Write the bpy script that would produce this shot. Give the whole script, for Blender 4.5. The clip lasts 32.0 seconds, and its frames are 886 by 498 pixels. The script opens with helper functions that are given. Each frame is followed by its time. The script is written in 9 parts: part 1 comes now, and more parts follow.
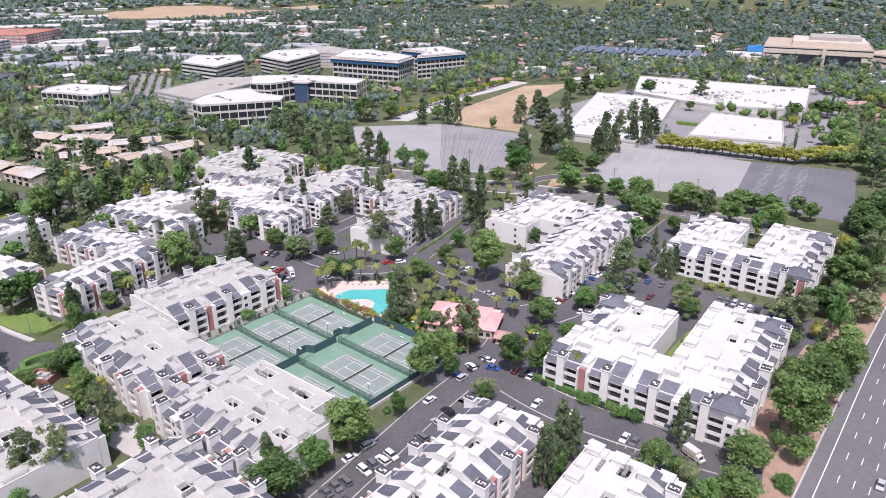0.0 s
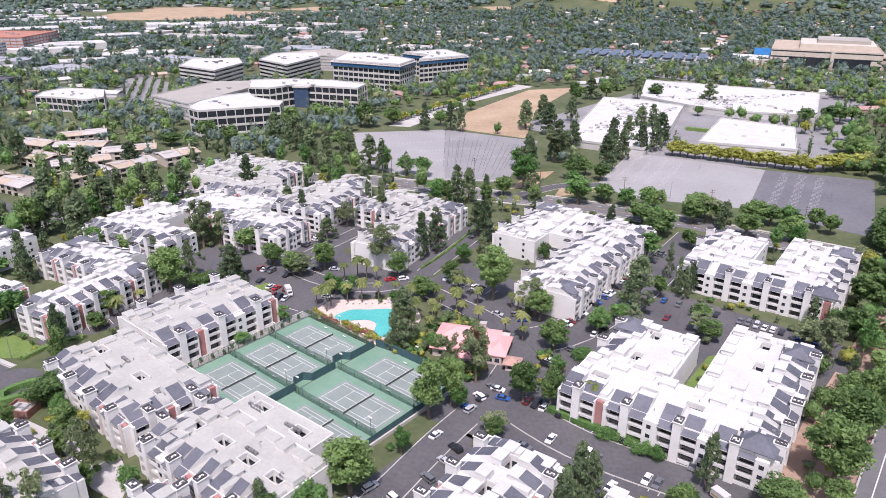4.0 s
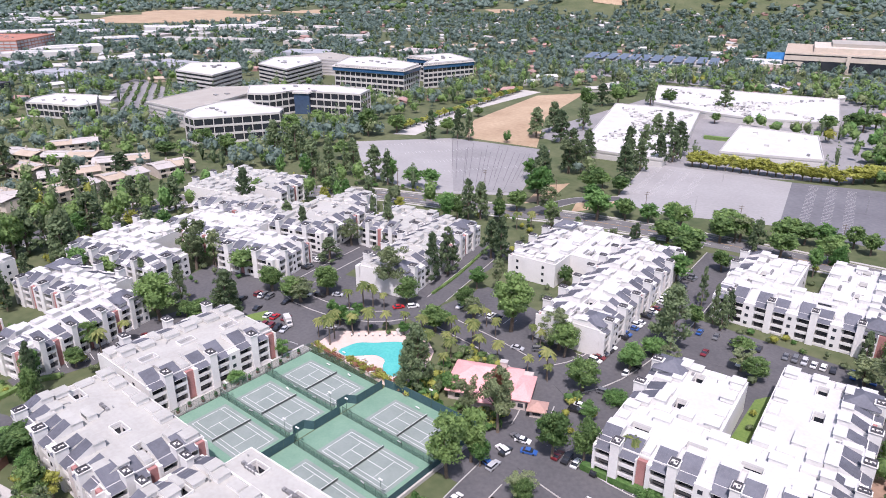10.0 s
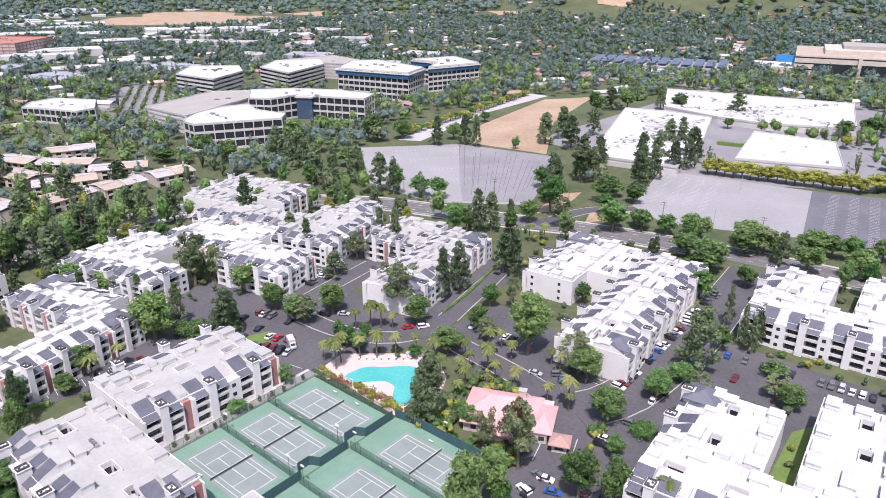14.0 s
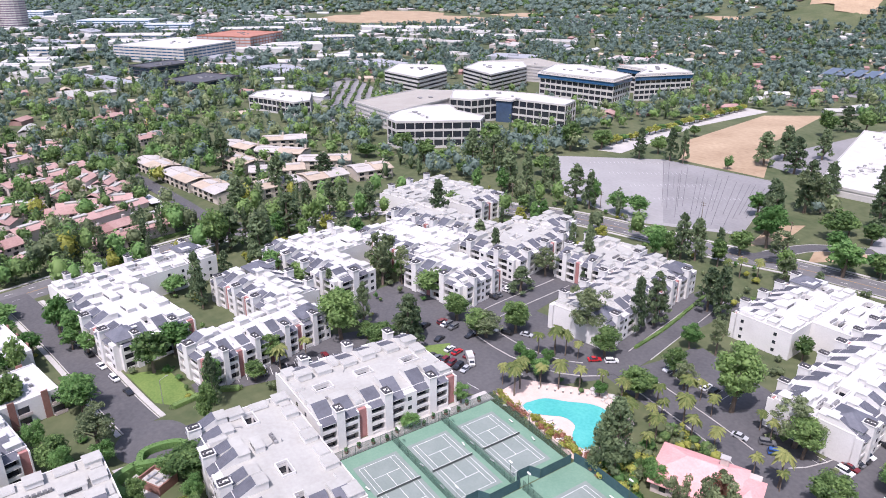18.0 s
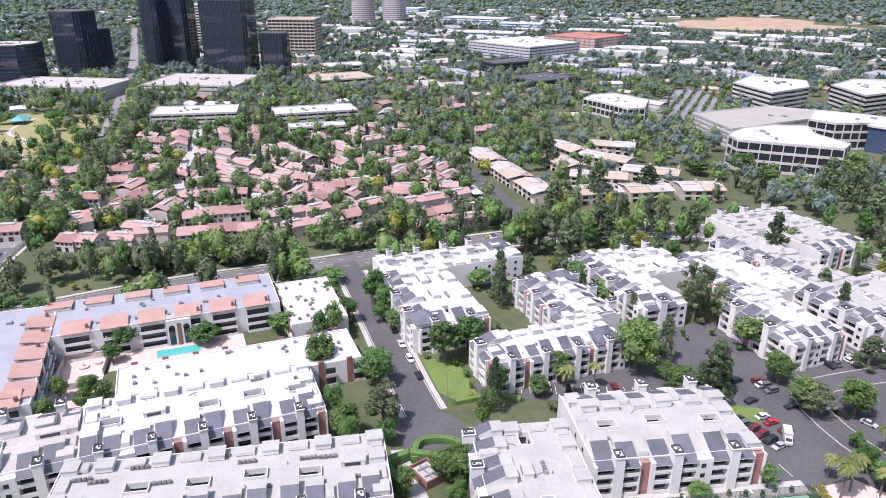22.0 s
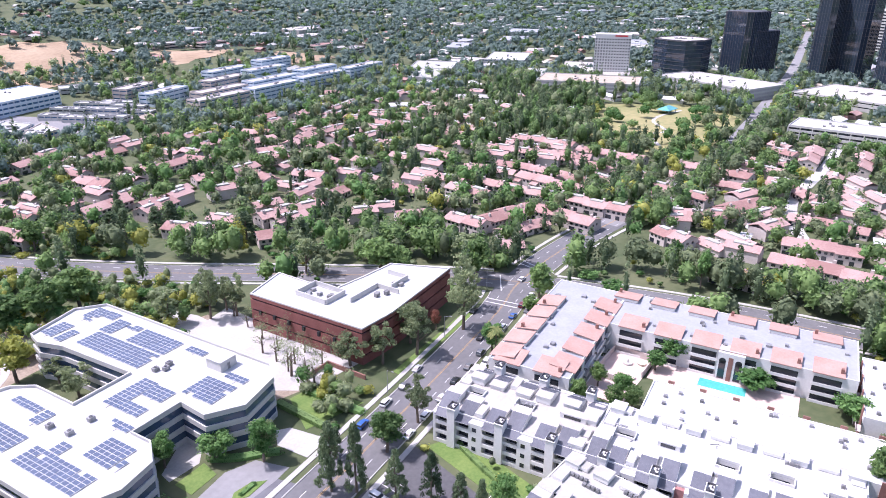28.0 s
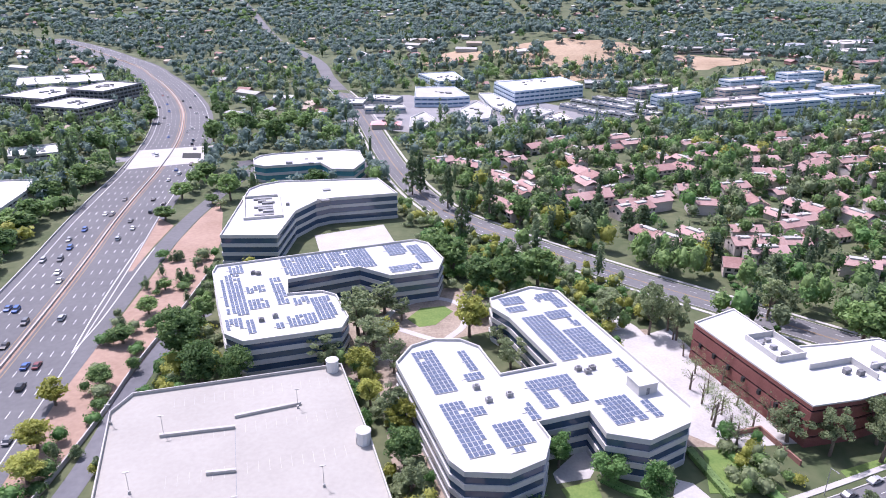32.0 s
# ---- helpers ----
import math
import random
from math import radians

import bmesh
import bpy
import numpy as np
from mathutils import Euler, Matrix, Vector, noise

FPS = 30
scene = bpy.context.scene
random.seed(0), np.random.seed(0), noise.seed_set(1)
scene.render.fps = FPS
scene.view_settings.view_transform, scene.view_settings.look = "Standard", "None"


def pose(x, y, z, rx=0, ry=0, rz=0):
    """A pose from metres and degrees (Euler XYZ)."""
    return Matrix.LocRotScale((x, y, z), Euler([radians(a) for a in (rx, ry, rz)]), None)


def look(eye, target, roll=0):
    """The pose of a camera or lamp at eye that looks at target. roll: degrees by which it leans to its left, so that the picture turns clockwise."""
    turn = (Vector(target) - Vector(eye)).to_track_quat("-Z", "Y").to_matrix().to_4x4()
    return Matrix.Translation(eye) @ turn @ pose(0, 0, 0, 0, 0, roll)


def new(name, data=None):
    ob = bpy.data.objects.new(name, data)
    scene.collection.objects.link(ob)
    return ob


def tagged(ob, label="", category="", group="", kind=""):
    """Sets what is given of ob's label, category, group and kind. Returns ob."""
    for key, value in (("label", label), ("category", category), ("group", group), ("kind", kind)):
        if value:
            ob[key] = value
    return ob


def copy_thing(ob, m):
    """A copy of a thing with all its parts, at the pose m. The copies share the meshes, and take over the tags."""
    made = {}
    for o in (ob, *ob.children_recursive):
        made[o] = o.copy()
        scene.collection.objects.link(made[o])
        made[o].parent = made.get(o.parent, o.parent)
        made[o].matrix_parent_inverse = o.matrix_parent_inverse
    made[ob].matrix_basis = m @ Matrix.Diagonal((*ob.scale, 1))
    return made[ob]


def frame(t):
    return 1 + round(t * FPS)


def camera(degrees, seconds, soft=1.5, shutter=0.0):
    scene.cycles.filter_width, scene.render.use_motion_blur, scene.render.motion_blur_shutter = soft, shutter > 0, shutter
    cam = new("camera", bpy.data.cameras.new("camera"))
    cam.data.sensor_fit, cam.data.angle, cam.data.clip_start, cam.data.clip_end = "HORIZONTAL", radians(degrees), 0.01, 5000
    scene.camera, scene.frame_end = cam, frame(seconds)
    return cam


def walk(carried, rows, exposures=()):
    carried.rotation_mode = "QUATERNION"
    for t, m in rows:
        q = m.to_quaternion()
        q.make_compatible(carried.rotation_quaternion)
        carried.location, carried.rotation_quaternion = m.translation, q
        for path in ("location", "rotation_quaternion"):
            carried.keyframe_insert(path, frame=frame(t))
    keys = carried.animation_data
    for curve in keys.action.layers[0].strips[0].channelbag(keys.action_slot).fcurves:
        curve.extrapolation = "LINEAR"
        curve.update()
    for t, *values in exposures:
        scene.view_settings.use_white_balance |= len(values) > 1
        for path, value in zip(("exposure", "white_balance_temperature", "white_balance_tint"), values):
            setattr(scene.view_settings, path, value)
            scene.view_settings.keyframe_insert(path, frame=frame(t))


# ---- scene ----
cam = camera(64.832, 32.0, soft=0.95)
# seconds, eye, heading from +x, downward tilt, roll (degrees)
PATH = [
    (0, 196.09, -153.56, 124.88, 129.997, 22.561, 0.054),
    (0.5, 194.80, -152.21, 125.06, 130.020, 22.538, 0.010),
    (1, 193.50, -150.86, 125.22, 130.020, 22.557, -0.001),
    (1.5, 192.15, -149.51, 125.35, 130.039, 22.581, 0.024),
    (2, 190.73, -148.15, 125.43, 130.034, 22.564, 0.040),
    (2.5, 189.25, -146.79, 125.47, 130.051, 22.549, 0.023),
    (3, 187.71, -145.42, 125.46, 130.047, 22.536, 0.064),
    (3.5, 186.12, -144.05, 125.43, 130.053, 22.510, 0.053),
    (5.5, 179.35, -138.32, 124.88, 130.041, 22.414, 0.101),
    (6, 177.64, -136.92, 124.75, 130.031, 22.390, 0.092),
    (6.5, 175.92, -135.52, 124.62, 130.033, 22.363, 0.073),
    (7, 174.20, -134.13, 124.51, 130.038, 22.349, 0.051),
    (7.5, 172.48, -132.74, 124.43, 130.044, 22.334, 0.070),
    (8, 170.76, -131.39, 124.37, 130.043, 22.326, 0.073),
    (8.5, 169.05, -130.05, 124.32, 130.045, 22.333, 0.087),
    (9, 167.36, -128.73, 124.27, 130.056, 22.331, 0.078),
    (9.5, 165.69, -127.44, 124.22, 130.067, 22.319, 0.085),
    (10, 164.04, -126.17, 124.18, 130.078, 22.300, 0.101),
    (10.5, 162.41, -124.93, 124.14, 130.089, 22.298, 0.125),
    (11, 160.80, -123.72, 124.12, 130.096, 22.280, 0.119),
    (11.5, 159.21, -122.55, 124.09, 130.101, 22.273, 0.094),
    (12, 157.64, -121.41, 124.08, 130.107, 22.248, 0.083),
    (12.5, 156.07, -120.28, 124.09, 130.133, 22.233, 0.075),
    (13, 154.51, -119.17, 124.12, 130.158, 22.221, 0.042),
    (13.5, 152.93, -118.09, 124.15, 130.200, 22.204, 0.014),
    (15.5, 146.02, -114.20, 124.33, 130.189, 22.198, 0.177),
    (16, 144.12, -113.39, 124.38, 131.312, 22.209, 0.157),
    (16.5, 142.20, -112.54, 124.43, 136.501, 22.162, 0.105),
    (17, 140.27, -111.60, 124.46, 141.413, 22.139, 0.130),
    (17.5, 138.36, -110.61, 124.45, 143.987, 22.125, 0.167),
    (18, 136.52, -109.67, 124.39, 146.003, 22.118, 0.176),
    (18.5, 134.72, -108.80, 124.28, 148.161, 22.125, 0.180),
    (19, 132.93, -108.05, 124.12, 150.802, 22.101, 0.212),
    (19.5, 131.08, -107.38, 123.94, 153.555, 22.045, 0.267),
    (20, 129.17, -106.79, 123.76, 157.369, 22.028, 0.270),
    (20.5, 127.20, -106.24, 123.57, 160.993, 22.003, 0.328),
    (21, 125.18, -105.70, 123.37, 164.889, 22.009, 0.369),
    (21.5, 123.15, -105.20, 123.19, 168.794, 22.008, 0.355),
    (22, 121.14, -104.75, 123.05, 172.683, 22.011, 0.297),
    (22.5, 119.16, -104.41, 122.95, 176.565, 22.007, 0.306),
    (23, 117.22, -104.15, 122.89, 180.425, 22.041, 0.346),
    (23.5, 115.29, -103.98, 122.88, 184.331, 22.066, 0.339),
    (24, 113.38, -103.90, 122.87, 188.249, 22.100, 0.293),
    (24.5, 111.45, -103.89, 122.87, 192.145, 22.126, 0.313),
    (26.5, 104.04, -105.02, 122.65, 208.081, 22.171, 0.314),
    (27, 102.35, -105.57, 122.62, 212.670, 22.179, 0.356),
    (27.5, 100.68, -106.18, 122.58, 217.524, 22.176, 0.299),
    (28, 99.06, -106.88, 122.50, 222.404, 22.167, 0.299),
    (28.5, 97.51, -107.70, 122.38, 227.285, 22.135, 0.253),
    (29, 96.03, -108.67, 122.24, 232.154, 22.095, 0.241),
    (29.5, 94.59, -109.78, 122.10, 237.014, 22.052, 0.264),
    (30, 93.17, -111.02, 121.95, 241.979, 22.021, 0.289),
    (30.5, 91.80, -112.36, 121.82, 247.045, 22.008, 0.291),
    (31, 90.50, -113.77, 121.70, 252.142, 22.002, 0.315),
    (31.5, 89.25, -115.21, 121.60, 257.314, 21.998, 0.333),
    (32, 88.04, -116.67, 121.53, 262.739, 21.962, 0.317),
]


def bearing(x, y, z, heading, tilt, roll):
    a, b = radians(heading), radians(tilt)
    return look((x, y, z), (x + 100 * math.cos(a) * math.cos(b), y + 100 * math.sin(a) * math.cos(b), z - 100 * math.sin(b)), roll)


walk(cam, [(t, bearing(*r)) for t, *r in PATH], exposures=[(0, 0.1, 6380, 25), (6, 0.14, 6360, 25), (18, 0.22, 6220, 25), (24, 0.27, 6140, 26), (27, 0.47, 6010, 28), (29, 0.6, 5960, 29), (30.5, 0.53, 5960, 29), (32, 0.42, 5960, 29)])

# ---- world and sun ----
SUN = Vector((0.38, -0.55, 1.25)).normalized()
world = bpy.data.worlds.new("sky")
scene.world = world
world.use_nodes = True
sky = world.node_tree.nodes.new("ShaderNodeTexSky")
sky.sky_type, sky.sun_disc = "NISHITA", False
sky.air_density, sky.dust_density = 1.4, 2.6
sky.sun_elevation = math.asin(SUN.z)
sky.sun_rotation = math.atan2(SUN.x, SUN.y)
world.node_tree.links.new(sky.outputs[0], world.node_tree.nodes["Background"].inputs[0])
world.node_tree.nodes["Background"].inputs[1].default_value = 0.15
sun = new("sun", bpy.data.lights.new("sun", "SUN"))
sun.data.energy, sun.data.angle, sun.data.color = 4.6, radians(0.5), (1, 0.97, 0.945)
sun.matrix_world = look(SUN, (0, 0, 0))

# ---- materials ----


def surface(name, a, b, rough=0.8, big=0.08, small=1.5, bump=0.0, metal=0.0, coat=0.0, each=0.0, isle=0.0, spec=0.35):
    """Two colours mixed by broad stains and fine grain; each: tint by object, isle: tint by piece."""
    m = bpy.data.materials.new(name)
    m.use_nodes = True
    n, l = m.node_tree.nodes, m.node_tree.links
    p = n["Principled BSDF"]
    pos = n.new("ShaderNodeNewGeometry")
    n1, n2 = n.new("ShaderNodeTexNoise"), n.new("ShaderNodeTexNoise")
    n1.inputs["Scale"].default_value, n1.inputs["Detail"].default_value = big, 3
    n2.inputs["Scale"].default_value, n2.inputs["Detail"].default_value = small, 2
    for q in (n1, n2):
        l.new(pos.outputs["Position"], q.inputs["Vector"])
    add = n.new("ShaderNodeMath")
    add.operation = "MULTIPLY_ADD"
    l.new(n1.outputs[0], add.inputs[0])
    add.inputs[1].default_value = 1.5
    half = n.new("ShaderNodeMath")
    half.operation = "MULTIPLY_ADD"
    l.new(n2.outputs[0], half.inputs[0])
    half.inputs[1].default_value, half.inputs[2].default_value = 1.1, -0.8
    l.new(half.outputs[0], add.inputs[2])
    fac = add.outputs[0]
    if each or isle:
        src = n.new("ShaderNodeObjectInfo").outputs["Random"] if each else pos.outputs["Random Per Island"]
        k = n.new("ShaderNodeMath")
        k.operation = "MULTIPLY_ADD"
        l.new(src, k.inputs[0])
        k.inputs[1].default_value = 2 * (each or isle)
        mid = n.new("ShaderNodeMath")
        mid.operation = "SUBTRACT"
        l.new(fac, mid.inputs[0])
        mid.inputs[1].default_value = each or isle
        l.new(mid.outputs[0], k.inputs[2])
        fac = k.outputs[0]
        if each and isle:
            k2 = n.new("ShaderNodeMath")
            k2.operation = "MULTIPLY_ADD"
            l.new(pos.outputs["Random Per Island"], k2.inputs[0])
            k2.inputs[1].default_value = 2 * isle
            l.new(fac, k2.inputs[2])
            k3 = n.new("ShaderNodeMath")
            k3.operation = "SUBTRACT"
            l.new(k2.outputs[0], k3.inputs[0])
            k3.inputs[1].default_value = isle
            fac = k3.outputs[0]
    ramp = n.new("ShaderNodeMix")
    ramp.data_type = "RGBA"
    ramp.inputs["A"].default_value, ramp.inputs["B"].default_value = (*a, 1), (*b, 1)
    l.new(fac, ramp.inputs["Factor"])
    l.new(ramp.outputs["Result"], p.inputs["Base Color"])
    p.inputs["Roughness"].default_value, p.inputs["Metallic"].default_value = rough, metal
    p.inputs["Specular IOR Level"].default_value, p.inputs["Coat Weight"].default_value = spec, coat
    if bump:
        bp = n.new("ShaderNodeBump")
        bp.inputs["Strength"].default_value, bp.inputs["Distance"].default_value = bump, 0.1
        l.new(n2.outputs[0], bp.inputs["Height"])
        l.new(bp.outputs[0], p.inputs["Normal"])
    return m


def glassy(name, c, rough=0.08, spec=0.8):
    m = surface(name, tuple(v * 0.7 for v in c), c, rough, 0.2, 0.6, spec=spec)
    return m


STUCCO = surface("white_stucco", (0.57, 0.56, 0.535), (0.68, 0.67, 0.645), 0.9, 0.15, 2.0, 0.1)
ROOFW = surface("white_roof_coating", (0.42, 0.417, 0.41), (0.55, 0.547, 0.54), 0.75, 0.12, 0.9, 0.05)
ROOFG = surface("weathered_grey_roof_coating", (0.318, 0.314, 0.288), (0.405, 0.402, 0.372), 0.85, 0.12, 0.9, 0.05)
ROOFT = surface("tan_grey_roof_membrane", (0.33, 0.31, 0.29), (0.46, 0.43, 0.4), 0.9, 0.12, 0.9, 0.05)
SEAM = surface("slate_blue_standing_seam_metal", (0.088, 0.092, 0.11), (0.14, 0.146, 0.17), 0.6, 0.2, 1.2, 0.05, 0.0, each=0.3)
REDP = surface("faded_red_stucco", (0.28, 0.13, 0.12), (0.39, 0.2, 0.185), 0.9, 0.2, 2.0)
PALEB = surface("pale_blue_stucco", (0.48, 0.56, 0.63), (0.6, 0.66, 0.71), 0.9, 0.2, 1.5, each=0.3)
# grey wall with shade put into its colour, for deck gaps and depths
RECESS = surface("painted_shade_grey_wall", (0.34, 0.33, 0.33), (0.44, 0.43, 0.43), 0.9, 0.3, 2.0)
DARKGL = glassy("dark_window_glass", (0.03, 0.035, 0.045))
CAPM = surface("dark_metal_flue_cap", (0.05, 0.05, 0.055), (0.11, 0.11, 0.12), 0.6, 0.5, 3)
ACM = surface("grey_painted_steel", (0.13, 0.13, 0.13), (0.3, 0.3, 0.3), 0.6, 0.5, 3, each=0.4)
ASPH = surface("worn_asphalt", (0.065, 0.065, 0.07), (0.115, 0.112, 0.115), 0.92, 0.05, 0.8, 0.1)
ASPHG = surface("sun_bleached_asphalt", (0.24, 0.235, 0.23), (0.31, 0.305, 0.3), 0.92, 0.03, 0.5, 0.1)
ASPHR = surface("faded_avenue_asphalt", (0.105, 0.104, 0.106), (0.165, 0.162, 0.163), 0.92, 0.04, 0.6, 0.1)
ASPHC = surface("cracked_lot_asphalt", (0.18, 0.176, 0.178), (0.26, 0.255, 0.255), 0.92, 0.03, 0.5, 0.1)
FADED = surface("faded_white_paint", (0.4, 0.395, 0.39), (0.5, 0.49, 0.485), 0.85, 0.4, 3)
ASPHD = surface("dark_lot_asphalt", (0.1, 0.1, 0.11), (0.16, 0.16, 0.17), 0.92, 0.03, 0.4, 0.1)
FWYM = surface("freeway_concrete_asphalt", (0.1, 0.099, 0.103), (0.145, 0.143, 0.146), 0.9, 0.03, 0.5, 0.08)
CONC = surface("pale_concrete", (0.34, 0.325, 0.305), (0.46, 0.445, 0.42), 0.9, 0.1, 1.2, 0.1)
CONCW = surface("bright_concrete_deck", (0.292, 0.274, 0.242), (0.353, 0.335, 0.297), 0.88, 0.06, 0.8, 0.05)
PAINT = surface("white_road_paint", (0.55, 0.55, 0.53), (0.75, 0.75, 0.73), 0.8, 0.5, 3)
PAINTY = surface("worn_orange_road_paint", (0.3, 0.19, 0.09), (0.42, 0.27, 0.12), 0.8, 0.5, 3)
LAWN = surface("mown_lawn", (0.085, 0.15, 0.035), (0.16, 0.22, 0.06), 0.95, 0.15, 1.2, 0.3)
EARTH = surface("ground_cover_and_soil", (0.048, 0.072, 0.028), (0.12, 0.128, 0.066), 0.95, 0.03, 0.25, 0.3)
DRY = surface("dry_brown_grass", (0.27, 0.19, 0.12), (0.42, 0.32, 0.215), 0.95, 0.03, 0.3, 0.3)
PARK = surface("park_lawn_half_dry", (0.16, 0.18, 0.07), (0.34, 0.29, 0.14), 0.95, 0.02, 0.2, 0.3)
SLOPE = surface("reddish_bare_slope", (0.25, 0.165, 0.12), (0.36, 0.255, 0.195), 0.95, 0.06, 0.5, 0.3)
DECKP = surface("pink_pool_deck", (0.5, 0.38, 0.33), (0.6, 0.48, 0.43), 0.9, 0.3, 2.0, 0.1)
POOL = surface("turquoise_pool_water", (0.04, 0.33, 0.3), (0.1, 0.44, 0.4), 0.06, 0.1, 1.0, 0.15, spec=0.5)
TILEP = surface("faded_pink_roof_tiles", (0.255, 0.145, 0.125), (0.395, 0.265, 0.238), 0.9, 0.1, 1.2, 0.2, each=0.4, isle=0.2)
TILEO = surface("salmon_roof_tiles", (0.34, 0.205, 0.165), (0.43, 0.285, 0.24), 0.9, 0.2, 1.5, 0.2)
TILER = surface("pink_red_clubhouse_tiles", (0.6, 0.29, 0.28), (0.7, 0.39, 0.37), 0.9, 0.2, 1.5, 0.2)
TANR = surface("tan_shingles", (0.33, 0.27, 0.205), (0.44, 0.365, 0.29), 0.9, 0.2, 1.5, 0.2)
TANW = surface("beige_stucco", (0.42, 0.37, 0.31), (0.55, 0.49, 0.42), 0.9, 0.2, 1.5)
PINKW = surface("pale_pinkish_stucco", (0.44, 0.38, 0.345), (0.55, 0.48, 0.445), 0.9, 0.2, 1.5, each=0.3)
GREYR = surface("cool_grey_flat_roof", (0.255, 0.266, 0.287), (0.325, 0.338, 0.36), 0.85, 0.12, 1.0)
BRICK = surface("dark_red_brick", (0.17, 0.06, 0.05), (0.25, 0.1, 0.085), 0.9, 0.2, 2.0, 0.1)
BRICKC = surface("brown_red_chimney_brick", (0.2, 0.1, 0.08), (0.28, 0.15, 0.12), 0.9, 0.4, 3.0, 0.1)
SPAND = surface("white_office_spandrel", (0.42, 0.41, 0.39), (0.51, 0.5, 0.475), 0.7, 0.1, 1.0)
BLUEGL = glassy("navy_ribbon_glass", (0.055, 0.09, 0.155))
BLACKGL = glassy("black_curtain_glass", (0.026, 0.04, 0.062), 0.04, 1.0)
BLUET = glassy("blue_trim_glass", (0.04, 0.12, 0.24))
SOLAR = glassy("blue_solar_cells", (0.085, 0.113, 0.175), 0.3, 0.6)
COURTG = surface("green_court_surround", (0.118, 0.222, 0.16), (0.17, 0.285, 0.208), 0.9, 0.15, 1.5)
COURTB = surface("grey_green_court_surface", (0.175, 0.215, 0.195), (0.23, 0.268, 0.245), 0.9, 0.15, 1.5)
SCREEN = surface("dark_teal_windscreen", (0.03, 0.075, 0.085), (0.055, 0.11, 0.12), 0.85, 0.4, 3)
POSTM = surface("green_steel_post", (0.04, 0.08, 0.06), (0.08, 0.13, 0.1), 0.6, 0.5, 3)
BARK = surface("grey_brown_bark", (0.1, 0.075, 0.055), (0.2, 0.16, 0.125), 0.95, 0.5, 3, 0.3)
TYRE = surface("black_rubber", (0.015, 0.015, 0.016), (0.03, 0.03, 0.03), 0.8, 1, 5)
STEEL = surface("galvanised_steel", (0.3, 0.3, 0.3), (0.45, 0.45, 0.45), 0.45, 0.5, 3, metal=0.6)
ALU = surface("pale_aluminium", (0.5, 0.5, 0.51), (0.62, 0.62, 0.63), 0.5, 0.5, 3, metal=0.2)
RUST = surface("orange_red_primer", (0.3, 0.13, 0.09), (0.42, 0.2, 0.15), 0.85, 0.05, 0.4)
BLUEP = surface("bright_blue_paint", (0.02, 0.16, 0.42), (0.05, 0.24, 0.52), 0.6, 0.2, 1)
TEALR = surface("teal_metal_roof", (0.08, 0.3, 0.32), (0.14, 0.4, 0.42), 0.6, 0.3, 1)
REDC = surface("red_canopy_cloth", (0.5, 0.03, 0.03), (0.65, 0.06, 0.06), 0.8, 0.4, 2)


def leaf(name, a, b, isle=0.35):
    """Leaves that also let some light through."""
    m = surface(name, a, b, 0.7, 0.25, 0.9, each=0.45, isle=isle, spec=0.3)
    n, l = m.node_tree.nodes, m.node_tree.links
    p = n["Principled BSDF"]
    mix, thin = n.new("ShaderNodeMixShader"), n.new("ShaderNodeBsdfTranslucent")
    mix.inputs[0].default_value = 0.48
    l.new(p.inputs["Base Color"].links[0].from_socket, thin.inputs[0])
    l.new(p.outputs[0], mix.inputs[1])
    l.new(thin.outputs[0], mix.inputs[2])
    l.new(mix.outputs[0], n["Material Output"].inputs[0])
    return m


LEAF = {
    "c": leaf("dark_conifer_needles", (0.066, 0.108, 0.056), (0.218, 0.29, 0.148)),
    "b": leaf("mid_green_foliage", (0.078, 0.147, 0.048), (0.252, 0.376, 0.13)),
    "l": leaf("bright_green_foliage", (0.07, 0.172, 0.045), (0.205, 0.36, 0.12)),
    "e": leaf("grey_green_sparse_foliage", (0.13, 0.172, 0.088), (0.32, 0.38, 0.195)),
    "y": leaf("yellow_green_foliage", (0.27, 0.285, 0.055), (0.5, 0.52, 0.14)),
    "r": leaf("rusty_dry_foliage", (0.270, 0.104, 0.072), (0.413, 0.208, 0.144)),
    "p": leaf("palm_fronds", (0.13, 0.18, 0.055), (0.34, 0.36, 0.13)),
    # far woods only: distance haze put into the leaf colour, bluer and paler
    "w": leaf("haze_tinted_foliage", (0.084, 0.135, 0.116), (0.205, 0.28, 0.238), 0.15),
}

# ---- mesh tools ----


